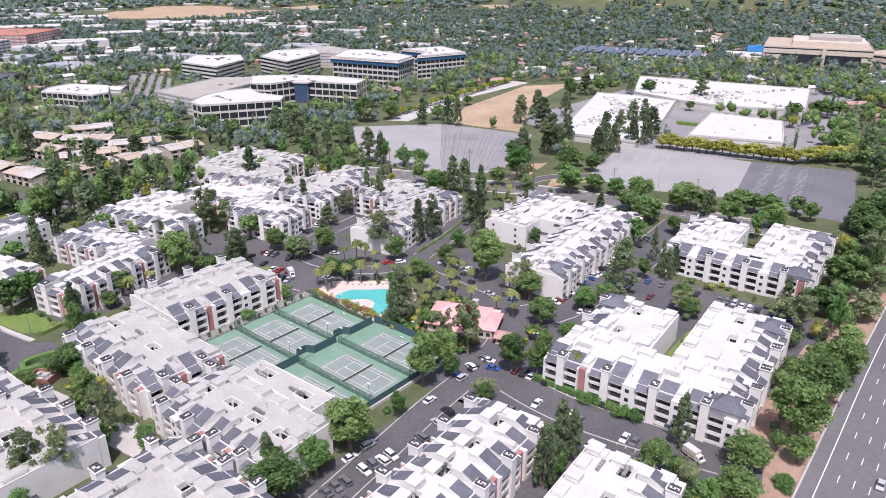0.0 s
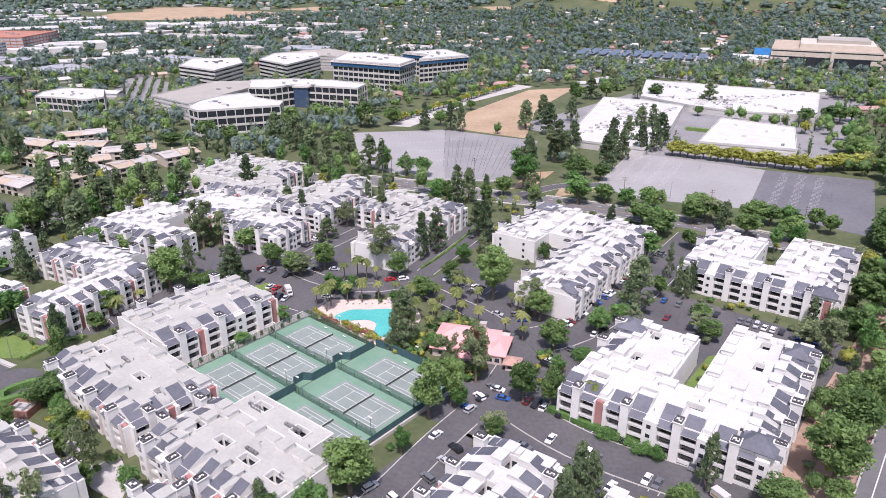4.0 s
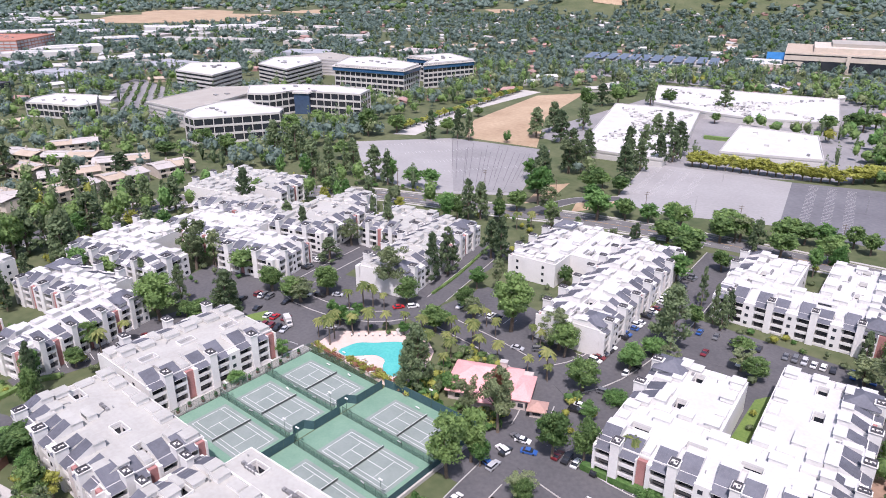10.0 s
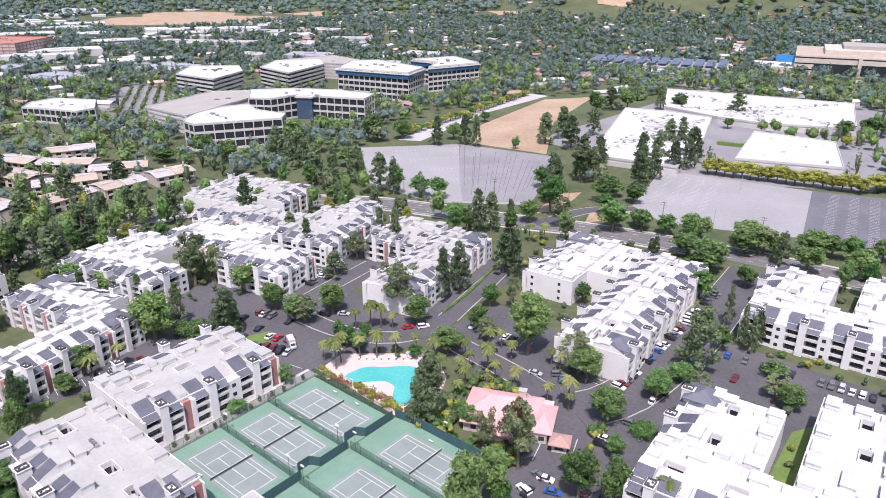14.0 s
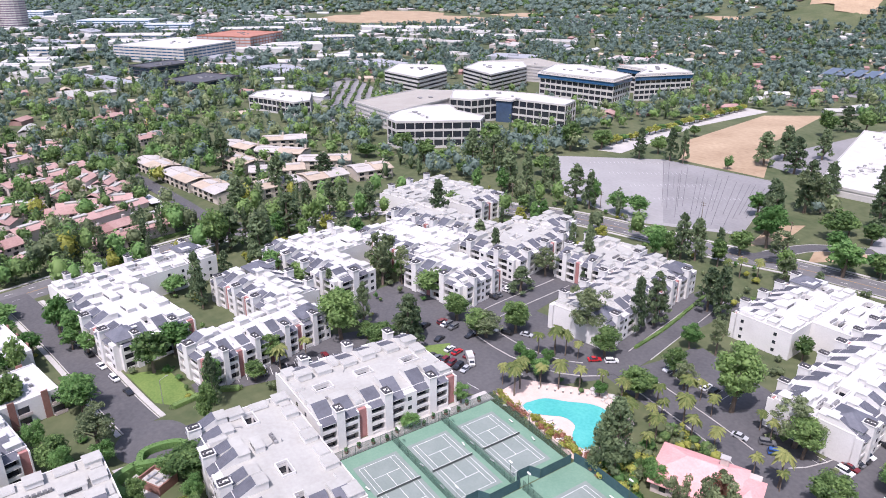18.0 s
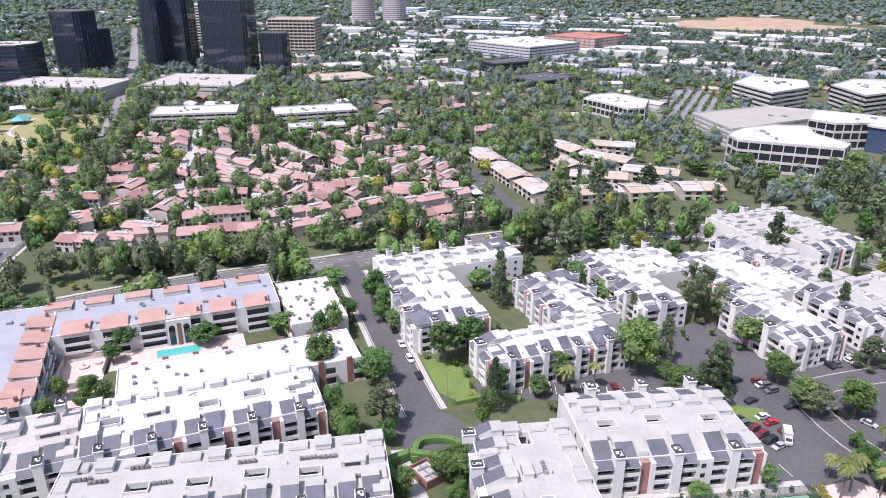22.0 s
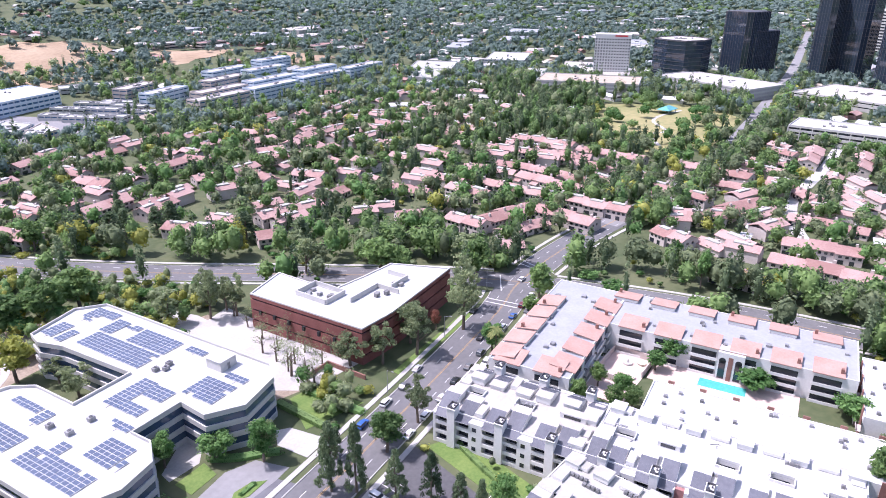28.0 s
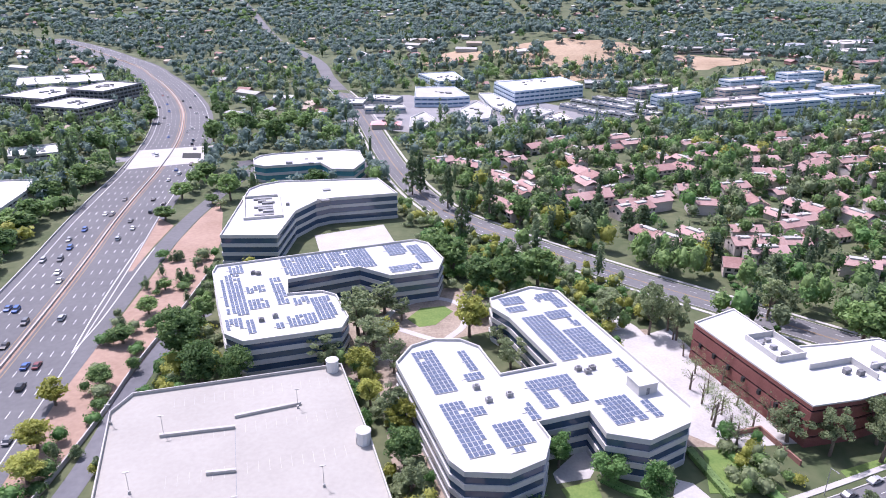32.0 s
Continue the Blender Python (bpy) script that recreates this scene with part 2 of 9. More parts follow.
class Geo:
    """A heap of simple solids that becomes one mesh."""

    def __init__(self):
        self.v, self.f = [], []

    def box(self, x0, x1, y0, y1, z0, z1):
        k = len(self.v)
        self.v += [(x, y, z) for z in (z0, z1) for x, y in ((x0, y0), (x1, y0), (x1, y1), (x0, y1))]
        self.f += [(k, k + 3, k + 2, k + 1), (k + 4, k + 5, k + 6, k + 7)]
        self.f += [(k + i, k + (i + 1) % 4, k + 4 + (i + 1) % 4, k + 4 + i) for i in range(4)]
        return self

    def slab(self, pts, z0, z1):
        """A solid on a counter-clockwise outline."""
        a = sum(p[0] * q[1] - q[0] * p[1] for p, q in zip(pts, pts[1:] + pts[:1]))
        pts = pts if a > 0 else pts[::-1]
        k, n = len(self.v), len(pts)
        self.v += [(p[0], p[1], z0) for p in pts] + [(p[0], p[1], z1) for p in pts]
        self.f += [tuple(range(k + n - 1, k - 1, -1)), tuple(range(k + n, k + 2 * n))]
        self.f += [(k + i, k + (i + 1) % n, k + n + (i + 1) % n, k + n + i) for i in range(n)]
        return self

    def rod(self, a, b, r0, r1, n=6):
        a, b = Vector(a), Vector(b)
        d = (b - a).normalized()
        u = d.orthogonal().normalized()
        w = d.cross(u)
        k = len(self.v)
        for c, r in ((a, r0), (b, r1)):
            self.v += [tuple(c + r * (math.cos(6.2832 * i / n) * u + math.sin(6.2832 * i / n) * w)) for i in range(n)]
        self.f += [(k + i, k + (i + 1) % n, k + n + (i + 1) % n, k + n + i) for i in range(n)]
        self.f += [tuple(range(k + n - 1, k - 1, -1)), tuple(range(k + n, k + 2 * n))]
        return self

    def solid(self, verts, faces):
        k = len(self.v)
        self.v += [tuple(p) for p in verts]
        self.f += [tuple(k + i for i in f) for f in faces]
        return self

    def plate(self, x0, x1, y0, y1, holes, z0, z1):
        """One connected block with rectangular holes through it."""
        xs = sorted({x0, x1, *[h[0] for h in holes], *[h[1] for h in holes]})
        ys = sorted({y0, y1, *[h[2] for h in holes], *[h[3] for h in holes]})
        index = {}

        def at(i, j, z):
            if (i, j, z) not in index:
                index[i, j, z] = len(self.v)
                self.v.append((xs[i], ys[j], z))
            return index[i, j, z]

        def full(i, j):
            if not (0 <= i < len(xs) - 1 and 0 <= j < len(ys) - 1):
                return False
            cx, cy = (xs[i] + xs[i + 1]) / 2, (ys[j] + ys[j + 1]) / 2
            return not any(h[0] < cx < h[1] and h[2] < cy < h[3] for h in holes)

        for i in range(len(xs) - 1):
            for j in range(len(ys) - 1):
                if not full(i, j):
                    continue
                self.f.append((at(i, j, z1), at(i + 1, j, z1), at(i + 1, j + 1, z1), at(i, j + 1, z1)))
                for di, dj, a, b in ((0, -1, (i, j), (i + 1, j)), (1, 0, (i + 1, j), (i + 1, j + 1)), (0, 1, (i + 1, j + 1), (i, j + 1)), (-1, 0, (i, j + 1), (i, j))):
                    if not full(i + di, j + dj):
                        self.f.append((at(*a, z0), at(*b, z0), at(*b, z1), at(*a, z1)))
        return self

    def gable(self, x0, x1, y0, y1, z0, z1, t=0.25):
        """A pitched roof with its ridge along x, of thickness t."""
        m = (y0 + y1) / 2
        for s, y in ((0, y0), (1, y1)):
            v = [(x0, y, z0), (x1, y, z0), (x1, m, z1), (x0, m, z1), (x0, y, z0 + t), (x1, y, z0 + t), (x1, m, z1 + t), (x0, m, z1 + t)]
            f = [(0, 3, 2, 1), (4, 5, 6, 7), (0, 1, 5, 4), (2, 3, 7, 6), (0, 4, 7, 3), (1, 2, 6, 5)]
            self.solid(v, f if not s else [q[::-1] for q in f])
        return self

    def mesh(self, name, mat):
        me = bpy.data.meshes.new(name)
        me.from_pydata(self.v, [], self.f)
        me.materials.append(mat)
        me.validate()
        return me


def piece(name, mesh, parent=None, m=None, label=""):
    ob = new(name, mesh)
    if parent is not None:
        ob.parent = parent
    if m is not None:
        ob.matrix_local = m
    return tagged(ob, label) if label else ob


def part(name, geo, mat, parent=None, label=""):
    return piece(name, geo.mesh(name, mat), parent, None, label)


def thing(name, m, label, category, group="", kind=""):
    ob = new(name)
    ob.matrix_local = m
    return tagged(ob, label, category, group, kind)


def smooth_line(pts, step=6.0):
    """Points along a curve through pts."""
    p = [Vector((*q[:2], 0)) for q in pts]
    p = [2 * p[0] - p[1]] + p + [2 * p[-1] - p[-2]]
    out = []
    for i in range(1, len(p) - 2):
        n = max(1, int((p[i + 1] - p[i]).length / step))
        for k in range(n):
            t = k / n
            a, b, c, d = p[i - 1:i + 3]
            out.append(0.5 * (2 * b + (c - a) * t + (2 * a - 5 * b + 4 * c - d) * t * t + (3 * b - a - 3 * c + d) * t ** 3))
    out.append(p[-2])
    return out


def ribbon(geo, line, off, width, z0, z1):
    """A long solid of that width beside a line, off metres to its left."""
    k, n = len(geo.v), len(line)
    for i, q in enumerate(line):
        d = (line[min(i + 1, n - 1)] - line[max(i - 1, 0)]).normalized()
        s = Vector((-d.y, d.x, 0))
        a, b = q + s * (off - width / 2), q + s * (off + width / 2)
        geo.v += [(a.x, a.y, z0), (b.x, b.y, z0), (b.x, b.y, z1), (a.x, a.y, z1)]
    for i in range(n - 1):
        j = k + 4 * i
        geo.f += [(j + 3, j + 7, j + 6, j + 2), (j + 2, j + 6, j + 5, j + 1), (j, j + 4, j + 7, j + 3)]
    geo.f += [(k, k + 3, k + 2, k + 1), (k + 4 * n - 4, k + 4 * n - 3, k + 4 * n - 2, k + 4 * n - 1)]


def dashes(geo, line, off, width, length, gap, z0, z1):
    """Short painted strokes beside a line."""
    run = 0.0
    for a, b in zip(line, line[1:]):
        d = (b - a)
        if d.length < 0.01:
            continue
        u = d.normalized()
        s = Vector((-u.y, u.x, 0))
        t = -run % (length + gap)
        while t < d.length:
            p, q = a + u * t + s * off, a + u * min(t + length, d.length + length) + s * off
            w = s * width / 2
            geo.solid([(c.x, c.y, z) for z in (z0, z1) for c in (p - w, q - w, q + w, p + w)],
                      [(4, 5, 6, 7), (0, 1, 5, 4), (1, 2, 6, 5), (2, 3, 7, 6), (3, 0, 4, 7)])
            t += length + gap
        run += d.length


TAKEN = []  # oriented rectangles that no scattered tree may stand on
LINES = []  # road lines with half widths


def keep_clear(cx, cy, hx, hy, ang=0.0):
    TAKEN.append((cx, cy, hx, hy, radians(ang)))


def free(x, y, room=0.0):
    ok = np.ones(len(x), bool)
    for cx, cy, hx, hy, a in TAKEN:
        u = (x - cx) * math.cos(a) + (y - cy) * math.sin(a)
        w = -(x - cx) * math.sin(a) + (y - cy) * math.cos(a)
        ok &= ~((abs(u) < hx + room) & (abs(w) < hy + room))
    for line, half in LINES:
        q = list(line[::3]) + [line[-1]]
        p0 = np.array([(p.x, p.y) for p in q[:-1]])
        d = np.array([(p.x, p.y) for p in q[1:]]) - p0
        near = (half + room) ** 2
        if len(x) < 64:
            t = np.clip(((x[:, None] - p0[:, 0]) * d[:, 0] + (y[:, None] - p0[:, 1]) * d[:, 1]) / ((d * d).sum(1) + 1e-6), 0, 1)
            ok &= ((x[:, None] - p0[:, 0] - t * d[:, 0]) ** 2 + (y[:, None] - p0[:, 1] - t * d[:, 1]) ** 2).min(1) > near
            continue
        for (ax, ay), (dx, dy) in zip(p0, d):
            t = np.clip(((x - ax) * dx + (y - ay) * dy) / (dx * dx + dy * dy + 1e-6), 0, 1)
            ok &= (x - ax - t * dx) ** 2 + (y - ay - t * dy) ** 2 > near
    return ok


def free_spot(x, y, room=0.0):
    """Like free, for one place."""
    for cx, cy, hx, hy, a in TAKEN:
        dx, dy = x - cx, y - cy
        if abs(dx) + abs(dy) > 1.5 * (hx + hy + 2 * room):
            continue
        c, s = math.cos(a), math.sin(a)
        if abs(dx * c + dy * s) < hx + room and abs(dy * c - dx * s) < hy + room:
            return False
    for line, half in LINES:
        for p in line[::2]:
            if abs(p.x - x) < half + room + 3 and abs(p.y - y) < half + room + 3:
                return False
    return True

# ---- ground, roads and lots ----


def hill(x, y):
    h = 0.0
    for cx, cy, r, z in ((-215, -1060, 130, 36), (-440, -930, 130, 20), (-60, -1150, 150, 22), (-690, 1530, 150, 62), (-520, 1680, 150, 62), (-420, 1850, 240, 40),
                         (-2700, 1300, 500, 45), (-700, -2300, 500, 60), (900, -2600, 500, 50), (-1100, 2300, 700, 90)):
        h += z * math.exp(-((x - cx) ** 2 + (y - cy) ** 2) / (r * r))
    return h if h > 0.3 else 0.0


g = Geo()
rings = [0, 60, 120, 180, 240, 300, 360, 420, 500] + [500 + 50 * i for i in range(1, 51)] + [3300, 3800, 4900]
SEG = 120
g.v.append((0, 0, 0))
for r in rings[1:]:
    for i in range(SEG):
        x, y = r * math.cos(6.28319 * i / SEG), r * math.sin(6.28319 * i / SEG)
        g.v.append((x, y, hill(x, y)))
g.f += [(0, 1 + i, 1 + (i + 1) % SEG) for i in range(SEG)]
for k in range(len(rings) - 2):
    a, b = 1 + k * SEG, 1 + (k + 1) * SEG
    g.f += [(a + i, b + i, b + (i + 1) % SEG, a + (i + 1) % SEG) for i in range(SEG)]
ground = part("ground", g, EARTH)
tagged(ground, "dry green and brown ground between the buildings", "ground", kind="structure")

ROADS = {}


VERGES = []


def road(name, pts, width, label, mat=ASPH, kerbs=True, centre=None, walk_off=0.0):
    line = smooth_line(pts)
    z = 0.06 + 0.012 * len(ROADS)
    ROADS[name] = (line, width / 2)
    LINES.append((line, width / 2 + (2.5 if kerbs else 0.5)))
    g = Geo()
    ribbon(g, line, 0, width, -0.2, z)
    g.v = [(a, b, c + (hill(a, b) + 1.0 if hill(a, b) > 0.3 else 0)) for a, b, c in g.v]
    ob = tagged(part(name, g, mat), label, "road", kind="structure")
    if kerbs:
        for s in (1, -1):
            VERGES.append((ob, name, line, s * (width / 2 + 0.15), 0.3, 0.26, "kerb"))
            if walk_off:
                VERGES.append((ob, name, line, s * (width / 2 + walk_off), 1.6, 0.23, "sidewalk"))
    if centre:
        g = Geo()
        ribbon(g, line, 0.2, 0.16, 0.05, z + 0.02)
        ribbon(g, line, -0.2, 0.16, 0.05, z + 0.02)
        part("centre_line", g, PAINTY, ob)
    return ob


def verges():
    """Kerbs and sidewalks, broken where another road joins."""
    for ob, name, line, off, wide, z, kind in VERGES:
        run, n = [], len(line)
        for i in range(n + 1):
            clear = False
            if i < n:
                d = (line[min(i + 1, n - 1)] - line[max(i - 1, 0)]).normalized()
                q = line[i] + Vector((-d.y, d.x, 0)) * off
                clear = abs(q.x) < 900 and abs(q.y) < 1400
                for other, (l2, half) in ROADS.items():
                    if clear and other != name and min((p - q).length for p in l2) < half + 3.4:
                        clear = False
            if clear:
                run.append(line[i])
            else:
                if len(run) > 1:
                    g = Geo()
                    ribbon(g, run, off, wide, -0.2, z)
                    part(kind, g, CONC, ob, "pale concrete " + kind)
                run = []


road("road_curved", [(620, -3300), (386, -2337), (232, -1500), (138, -1100), (115, -943), (85, -767), (64, -570), (46, -480), (20, -432), (-20, -380), (-60, -335), (-108, -278), (-132, -232), (-152, -180), (-166, -125), (-180, -75), (-192, -25), (-197, 20), (-188, 70), (-165, 108), (-130, 136), (-98, 151), (-37, 170), (-6, 182), (60, 196), (150, 205)], 15, "grey curved avenue behind the apartments", ASPHR, centre="double", walk_off=2.6)
road("road_avenue", [(30, -219), (-13, -230), (-43, -238), (-92, -252), (-112, -260), (-140, -266), (-177, -270), (-215, -271)], 15, "grey straight avenue with painted lanes", ASPHR, centre="double", walk_off=3.0)
road("road_avenue_west", [(-205, -271), (-250, -272), (-370, -284), (-513, -312), (-661, -345), (-900, -400), (-1500, -560)], 11, "pale grey avenue running towards the towers", ASPHC, kerbs=False)
road("road_street", [(-170, -112), (-140, -105), (-100, -97), (-66, -91), (-52, -88)], 10.5, "grey dead-end street between white apartments", walk_off=1.4)
g = Geo()
g.slab([(-43 + 10 * math.cos(a * 0.2618), -87 + 10 * math.sin(a * 0.2618)) for a in range(24)], -0.2, 0.075)
tagged(part("road_turning_circle", g, ASPH), "round grey asphalt end of the street", "road", kind="structure")
keep_clear(-43, -87, 11, 11)
road("road_inner", [(-14, 128), (-11, 118), (-2, 78), (2, 58), (0, 46), (-8, 36), (-24, 30), (-46, 30), (-52, 40), (-58, 82)], 8, "dark inner road of the apartment complex", centre=None)
road("road_inner_east", [(2, 52), (22, 50), (40, 48), (58, 44), (68, 36), (74, 22), (78, 4), (80, -20), (84, -50), (88, -80)], 9, "dark asphalt lane past the tennis courts")
road("road_east_lot", [(68, 42), (76, 60), (79, 100), (77, 140), (74, 182)], 17, "dark asphalt lane with marked parking bays")
road("road_south_lot", [(80, 8), (110, 4), (140, 8), (166, 14)], 13, "dark asphalt lane with parking bays along hedges")
road("road_lot_north", [(-2, 228), (-20, 210), (-26, 190), (-30, 172)], 8, "short dark drive into the empty lots")
road("road_row_drive", [(-194, 0), (-207, -13), (-227, -19), (-279, -26), (-354, -38), (-410, -48)], 9, "asphalt drive between carports and tan apartments", kerbs=False)
road("road_house_lane", [(-196, -150), (-250, -190), (-300, -212), (-350, -218), (-400, -222), (-470, -232)], 7, "narrow lane between pink tiled townhouses", CONC, kerbs=False)

verges()


def lot(name, pts, label, mat, z=0.05, clear=True):
    g = Geo()
    g.slab(pts, -0.2, z)
    ob = tagged(part(name, g, mat), label, "parking lot" if "lot" in label or "parking" in label else "ground", kind="structure")
    if clear:
        xs, ys = [p[0] for p in pts], [p[1] for p in pts]
        keep_clear((min(xs) + max(xs)) / 2, (min(ys) + max(ys)) / 2, (max(xs) - min(xs)) / 2 - 3, (max(ys) - min(ys)) / 2 - 3)
    return ob


lot("pavement_court_walk", [(-11.4, -50), (-6.2, -50), (-6.2, 6), (-11.4, 6)], "beige paved walk between apartments and courts", CONC, 0.06, False)
lot("pavement_west_lot", [(-74, 12), (-46, 4), (-18, -3), (-9, 4), (-10, 22), (-20, 30), (-44, 30), (-58, 82), (-68, 78), (-58, 34), (-76, 26)], "dark parking lot between white apartment buildings", ASPH, 0.04)
lot("pavement_front_lot", [(-72, -22), (-64, 4), (-46, 4), (-50, -24), (-58, -70), (-66, -70)], "narrow dark parking lot beside the apartments", ASPH, 0.045, False)
lot("pavement_mid_lot", [(84, 84), (122, 88), (160, 92), (160, 112), (84, 106)], "dark parking lot between two white apartment buildings", ASPH, 0.05)
for name, pts in (("pavement_west_court", [(-84, 28), (-60, 2), (-22, -3), (-10, 4), (4, 40), (-2, 128), (-20, 128), (-24, 60), (-44, 56), (-56, 100), (-80, 100)]), ("pavement_east_court", [(66, -14), (165, -10), (165, 112), (88, 114), (86, 186), (68, 186), (66, 30)]),
                  ("pavement_south_court", [(76, -90), (166, -80), (166, -12), (76, -12)]), ("pavement_lane_court", [(4, 44), (62, 38), (68, 60), (44, 80), (10, 86)])):
    lot(name, pts, "dark asphalt parking court between white apartment buildings", ASPH, 0.02, False)
lot("pavement_bay_court", [(-92, -4), (-98, 28), (-60, 36), (-46, 30), (-46, 2), (-66, -6)], "dark asphalt parking bays between apartments", ASPH, 0.03, False)
lot("pavement_pool_lot", [(8, 52), (40, 54), (40, 76), (8, 84)], "dark parking lot near the clubhouse", ASPH, 0.045)
lot("pavement_bleached_lot", [(-218, 226), (-170, 281), (-92, 297), (-50, 196), (-96, 164), (-148, 168)], "huge empty sun-bleached parking lot", ASPHG)
lot("pavement_cracked_lot", [(-170, 281), (-92, 297), (-52, 200), (-84, 178)], "worn parking lot with dark sealed cracks", ASPHC, 0.09, False)
lot("pavement_pale_lot", [(-6, 232), (-24, 310), (63, 326), (80, 240), (20, 216)], "empty pale grey parking lot", ASPHG)
lot("pavement_dark_lot", [(63, 326), (122, 345), (142, 236), (80, 240)], "empty dark asphalt parking lot", ASPHD)
lot("pavement_shed_yard", [(-134, 330), (-128, 640), (60, 660), (84, 460), (92, 348), (4, 300)], "pale paved yard around the white sheds", ASPHC, 0.03, False)
lot("pavement_block_lot", [(100, -700), (40, -660), (-60, -662), (-180, -705), (-200, -830), (-160, -870), (100, -830)], "grey parking lot between distant white blocks", ASPHC, 0.03, False)
lot("pavement_office_lot", [(-395, 142), (-445, 150), (-520, 176), (-600, 235), (-645, 280), (-500, 252), (-440, 232), (-410, 165)], "grey parking lot beside the white offices", ASPHC, 0.03, False)
keep_clear(-500, 212, 95, 22, 150)
lot("pavement_mall_lot", [(-300, 640), (-290, 690), (-80, 740), (60, 760), (70, 690), (-120, 650)], "grey parking lot before the distant store", ASPHC, 0.03, False)
lot("pavement_dirt_lane", [(-214, 262), (-198, 270), (-226, 392), (-230, 500), (-252, 500), (-244, 360)], "pale dirt strip beside a hedge", CONC, 0.05)
lot("ground_dry_field", [(-164, 290), (-198, 345), (-222, 480), (-192, 525), (-158, 395), (-104, 298)], "dry brown vacant field with faint tracks", DRY, 0.06)
lot("ground_field_verge", [(-40, 186), (-50, 222), (-40, 236), (-32, 200)], "dry brown verge beside the drive", DRY, 0.07, False)
lot("ground_field_verge_east", [(-12, 190), (-18, 206), (-6, 230), (2, 216)], "dry brown verge at the lot's corner", DRY, 0.07, False)
lot("ground_park", [(-364, -400), (-500, -450), (-560, -372), (-520, -322), (-400, -300), (-352, -330)], "half-dry park lawn with a winding path", PARK, 0.05, False)
keep_clear(-450, -375, 75, 45, 25)
lot("pavement_office_plaza", [(-12, -326), (-22, -330), (-30, -262), (-8, -262), (4, -275)], "pale paved plaza with bare young trees", CONC, 0.05)
lot("pavement_office_lane", [(-5, -346), (-11, -332), (-14, -303), (-9, -284), (-2, -288), (-1, -323), (2, -335)], "pale concrete lane behind the offices", CONC, 0.07, False)
lot("pavement_office_court", [(68, -405), (104, -400), (110, -440), (76, -452)], "pale paved parking court behind offices", CONC, 0.05)
lot("pavement_office_drive", [(22, -236), (58, -236), (60, -214), (16, -222)], "grey office driveway with turning space", ASPHD, 0.05)
lot("pavement_lawn_lot", [(-12, -218), (30, -212), (30, -186), (-8, -184)], "small dark parking lot behind a lawn", ASPH, 0.05)
lot("ground_front_lawn", [(-24, -212), (-14, -216), (-10, -180), (-20, -178)], "green mown lawn strip with clipped hedge", LAWN, 0.07, False)
lot("ground_lawn_street", [(-84, -86), (-62, -82), (-56, -76), (-58, -70), (-80, -74)], "green mown lawn beside the dead-end street", LAWN, 0.07, False)
lot("ground_lawn_lot", [(-46, 4), (-40, -2), (-34, 8), (-42, 14)], "small green lawn island in the parking lot", LAWN, 0.09, False)
lot("ground_lawn_oval", [(72, -348), (66, -356), (57, -357), (54, -352), (62, -342), (68, -341)], "small oval green lawn between offices", LAWN, 0.07, False)
lot("ground_lawn_gate", [(31.1, -254.2), (31.2, -247.8), (39.5, -245.6), (40.5, -252)], "green mown lawn before the office entrance", LAWN, 0.09, False)
lot("pavement_office_loop", [(21.2, -245.2), (16.8, -236.2), (22, -234.6), (38, -232), (46, -238), (38.9, -243.5), (29.5, -246.8)], "grey asphalt drop-off loop before the offices", ASPHC, 0.08, False)
lot("ground_lawn_isle", [(23.7, -236.2), (30.3, -234.6), (34, -236.4), (32, -238.4), (27.1, -238.6)], "small green island in the drop-off loop", LAWN, 0.2, False)
lot("pavement_garage_apron", [(10.2, -252), (6.5, -250), (2.4, -238.3), (11.2, -236), (13.6, -246.1)], "pale concrete ramp apron at the offices", CONC, 0.1, False)
lot("pavement_entrance_walk", [(30.1, -267.6), (27.5, -261), (32, -255), (41, -254), (41, -258)], "paved entrance court below the offices", CONC, 0.06, False)
keep_clear(27, -243, 16, 9)
keep_clear(8, -244, 7, 9)
lot("ground_lawn_red", [(-34, -250), (-86, -262), (-88, -258), (-34, -246)], "green lawn strip beside the brick offices", LAWN, 0.07, False)
lot("ground_lawn_sol", [(-2, -262), (4, -246), (-16, -244), (-10, -262)], "green lawn and clipped hedges at the offices", LAWN, 0.08, False)
MULCH = surface("bark_mulch_and_pavers", (0.17, 0.13, 0.095), (0.36, 0.3, 0.235), 0.95, 0.12, 1.0, 0.3)
lot("pavement_inner_court", [(16, -92), (17, -81), (29, -84), (35, -90), (25, -92)], "pale concrete court between grey-roofed apartments", CONC, 0.08, False)
lot("pavement_inner_lane", [(-36, -99), (-36, -95), (-29, -93), (-10, -89), (2, -86), (17, -88), (17, -92), (2, -90), (-10, -93), (-29, -97)], "pale concrete lane between grey-roofed apartments", CONC, 0.07, False)
lot("ground_office_garden", [(44, -232), (80, -226), (84, -300), (104, -322), (94, -346), (60, -374), (16, -366), (26, -340), (60, -330), (70, -290)], "brown mulched garden with paths between offices", MULCH, 0.03, False)
lot("ground_office_garden_west", [(-14, -262), (30, -268), (26, -300), (10, -330), (-14, -330)], "brown mulched strip beside the offices", MULCH, 0.03, False)
lot("ground_courtyard_lawn", [(122, 46), (129, 46), (127, 84), (121, 74)], "green lawn between two apartment wings", LAWN, 0.07, False)
lot("ground_north_verge", [(-196, 40), (-180, 46), (-160, 120), (-100, 148), (-104, 158), (-170, 126)], "pale verge along the avenue", CONC, 0.03, False)
lot("ground_slope", [(176, 160), (158, 150), (156, 60), (160, -60), (177, -60)], "reddish bare slope above the freeway", SLOPE, 0.04, False)
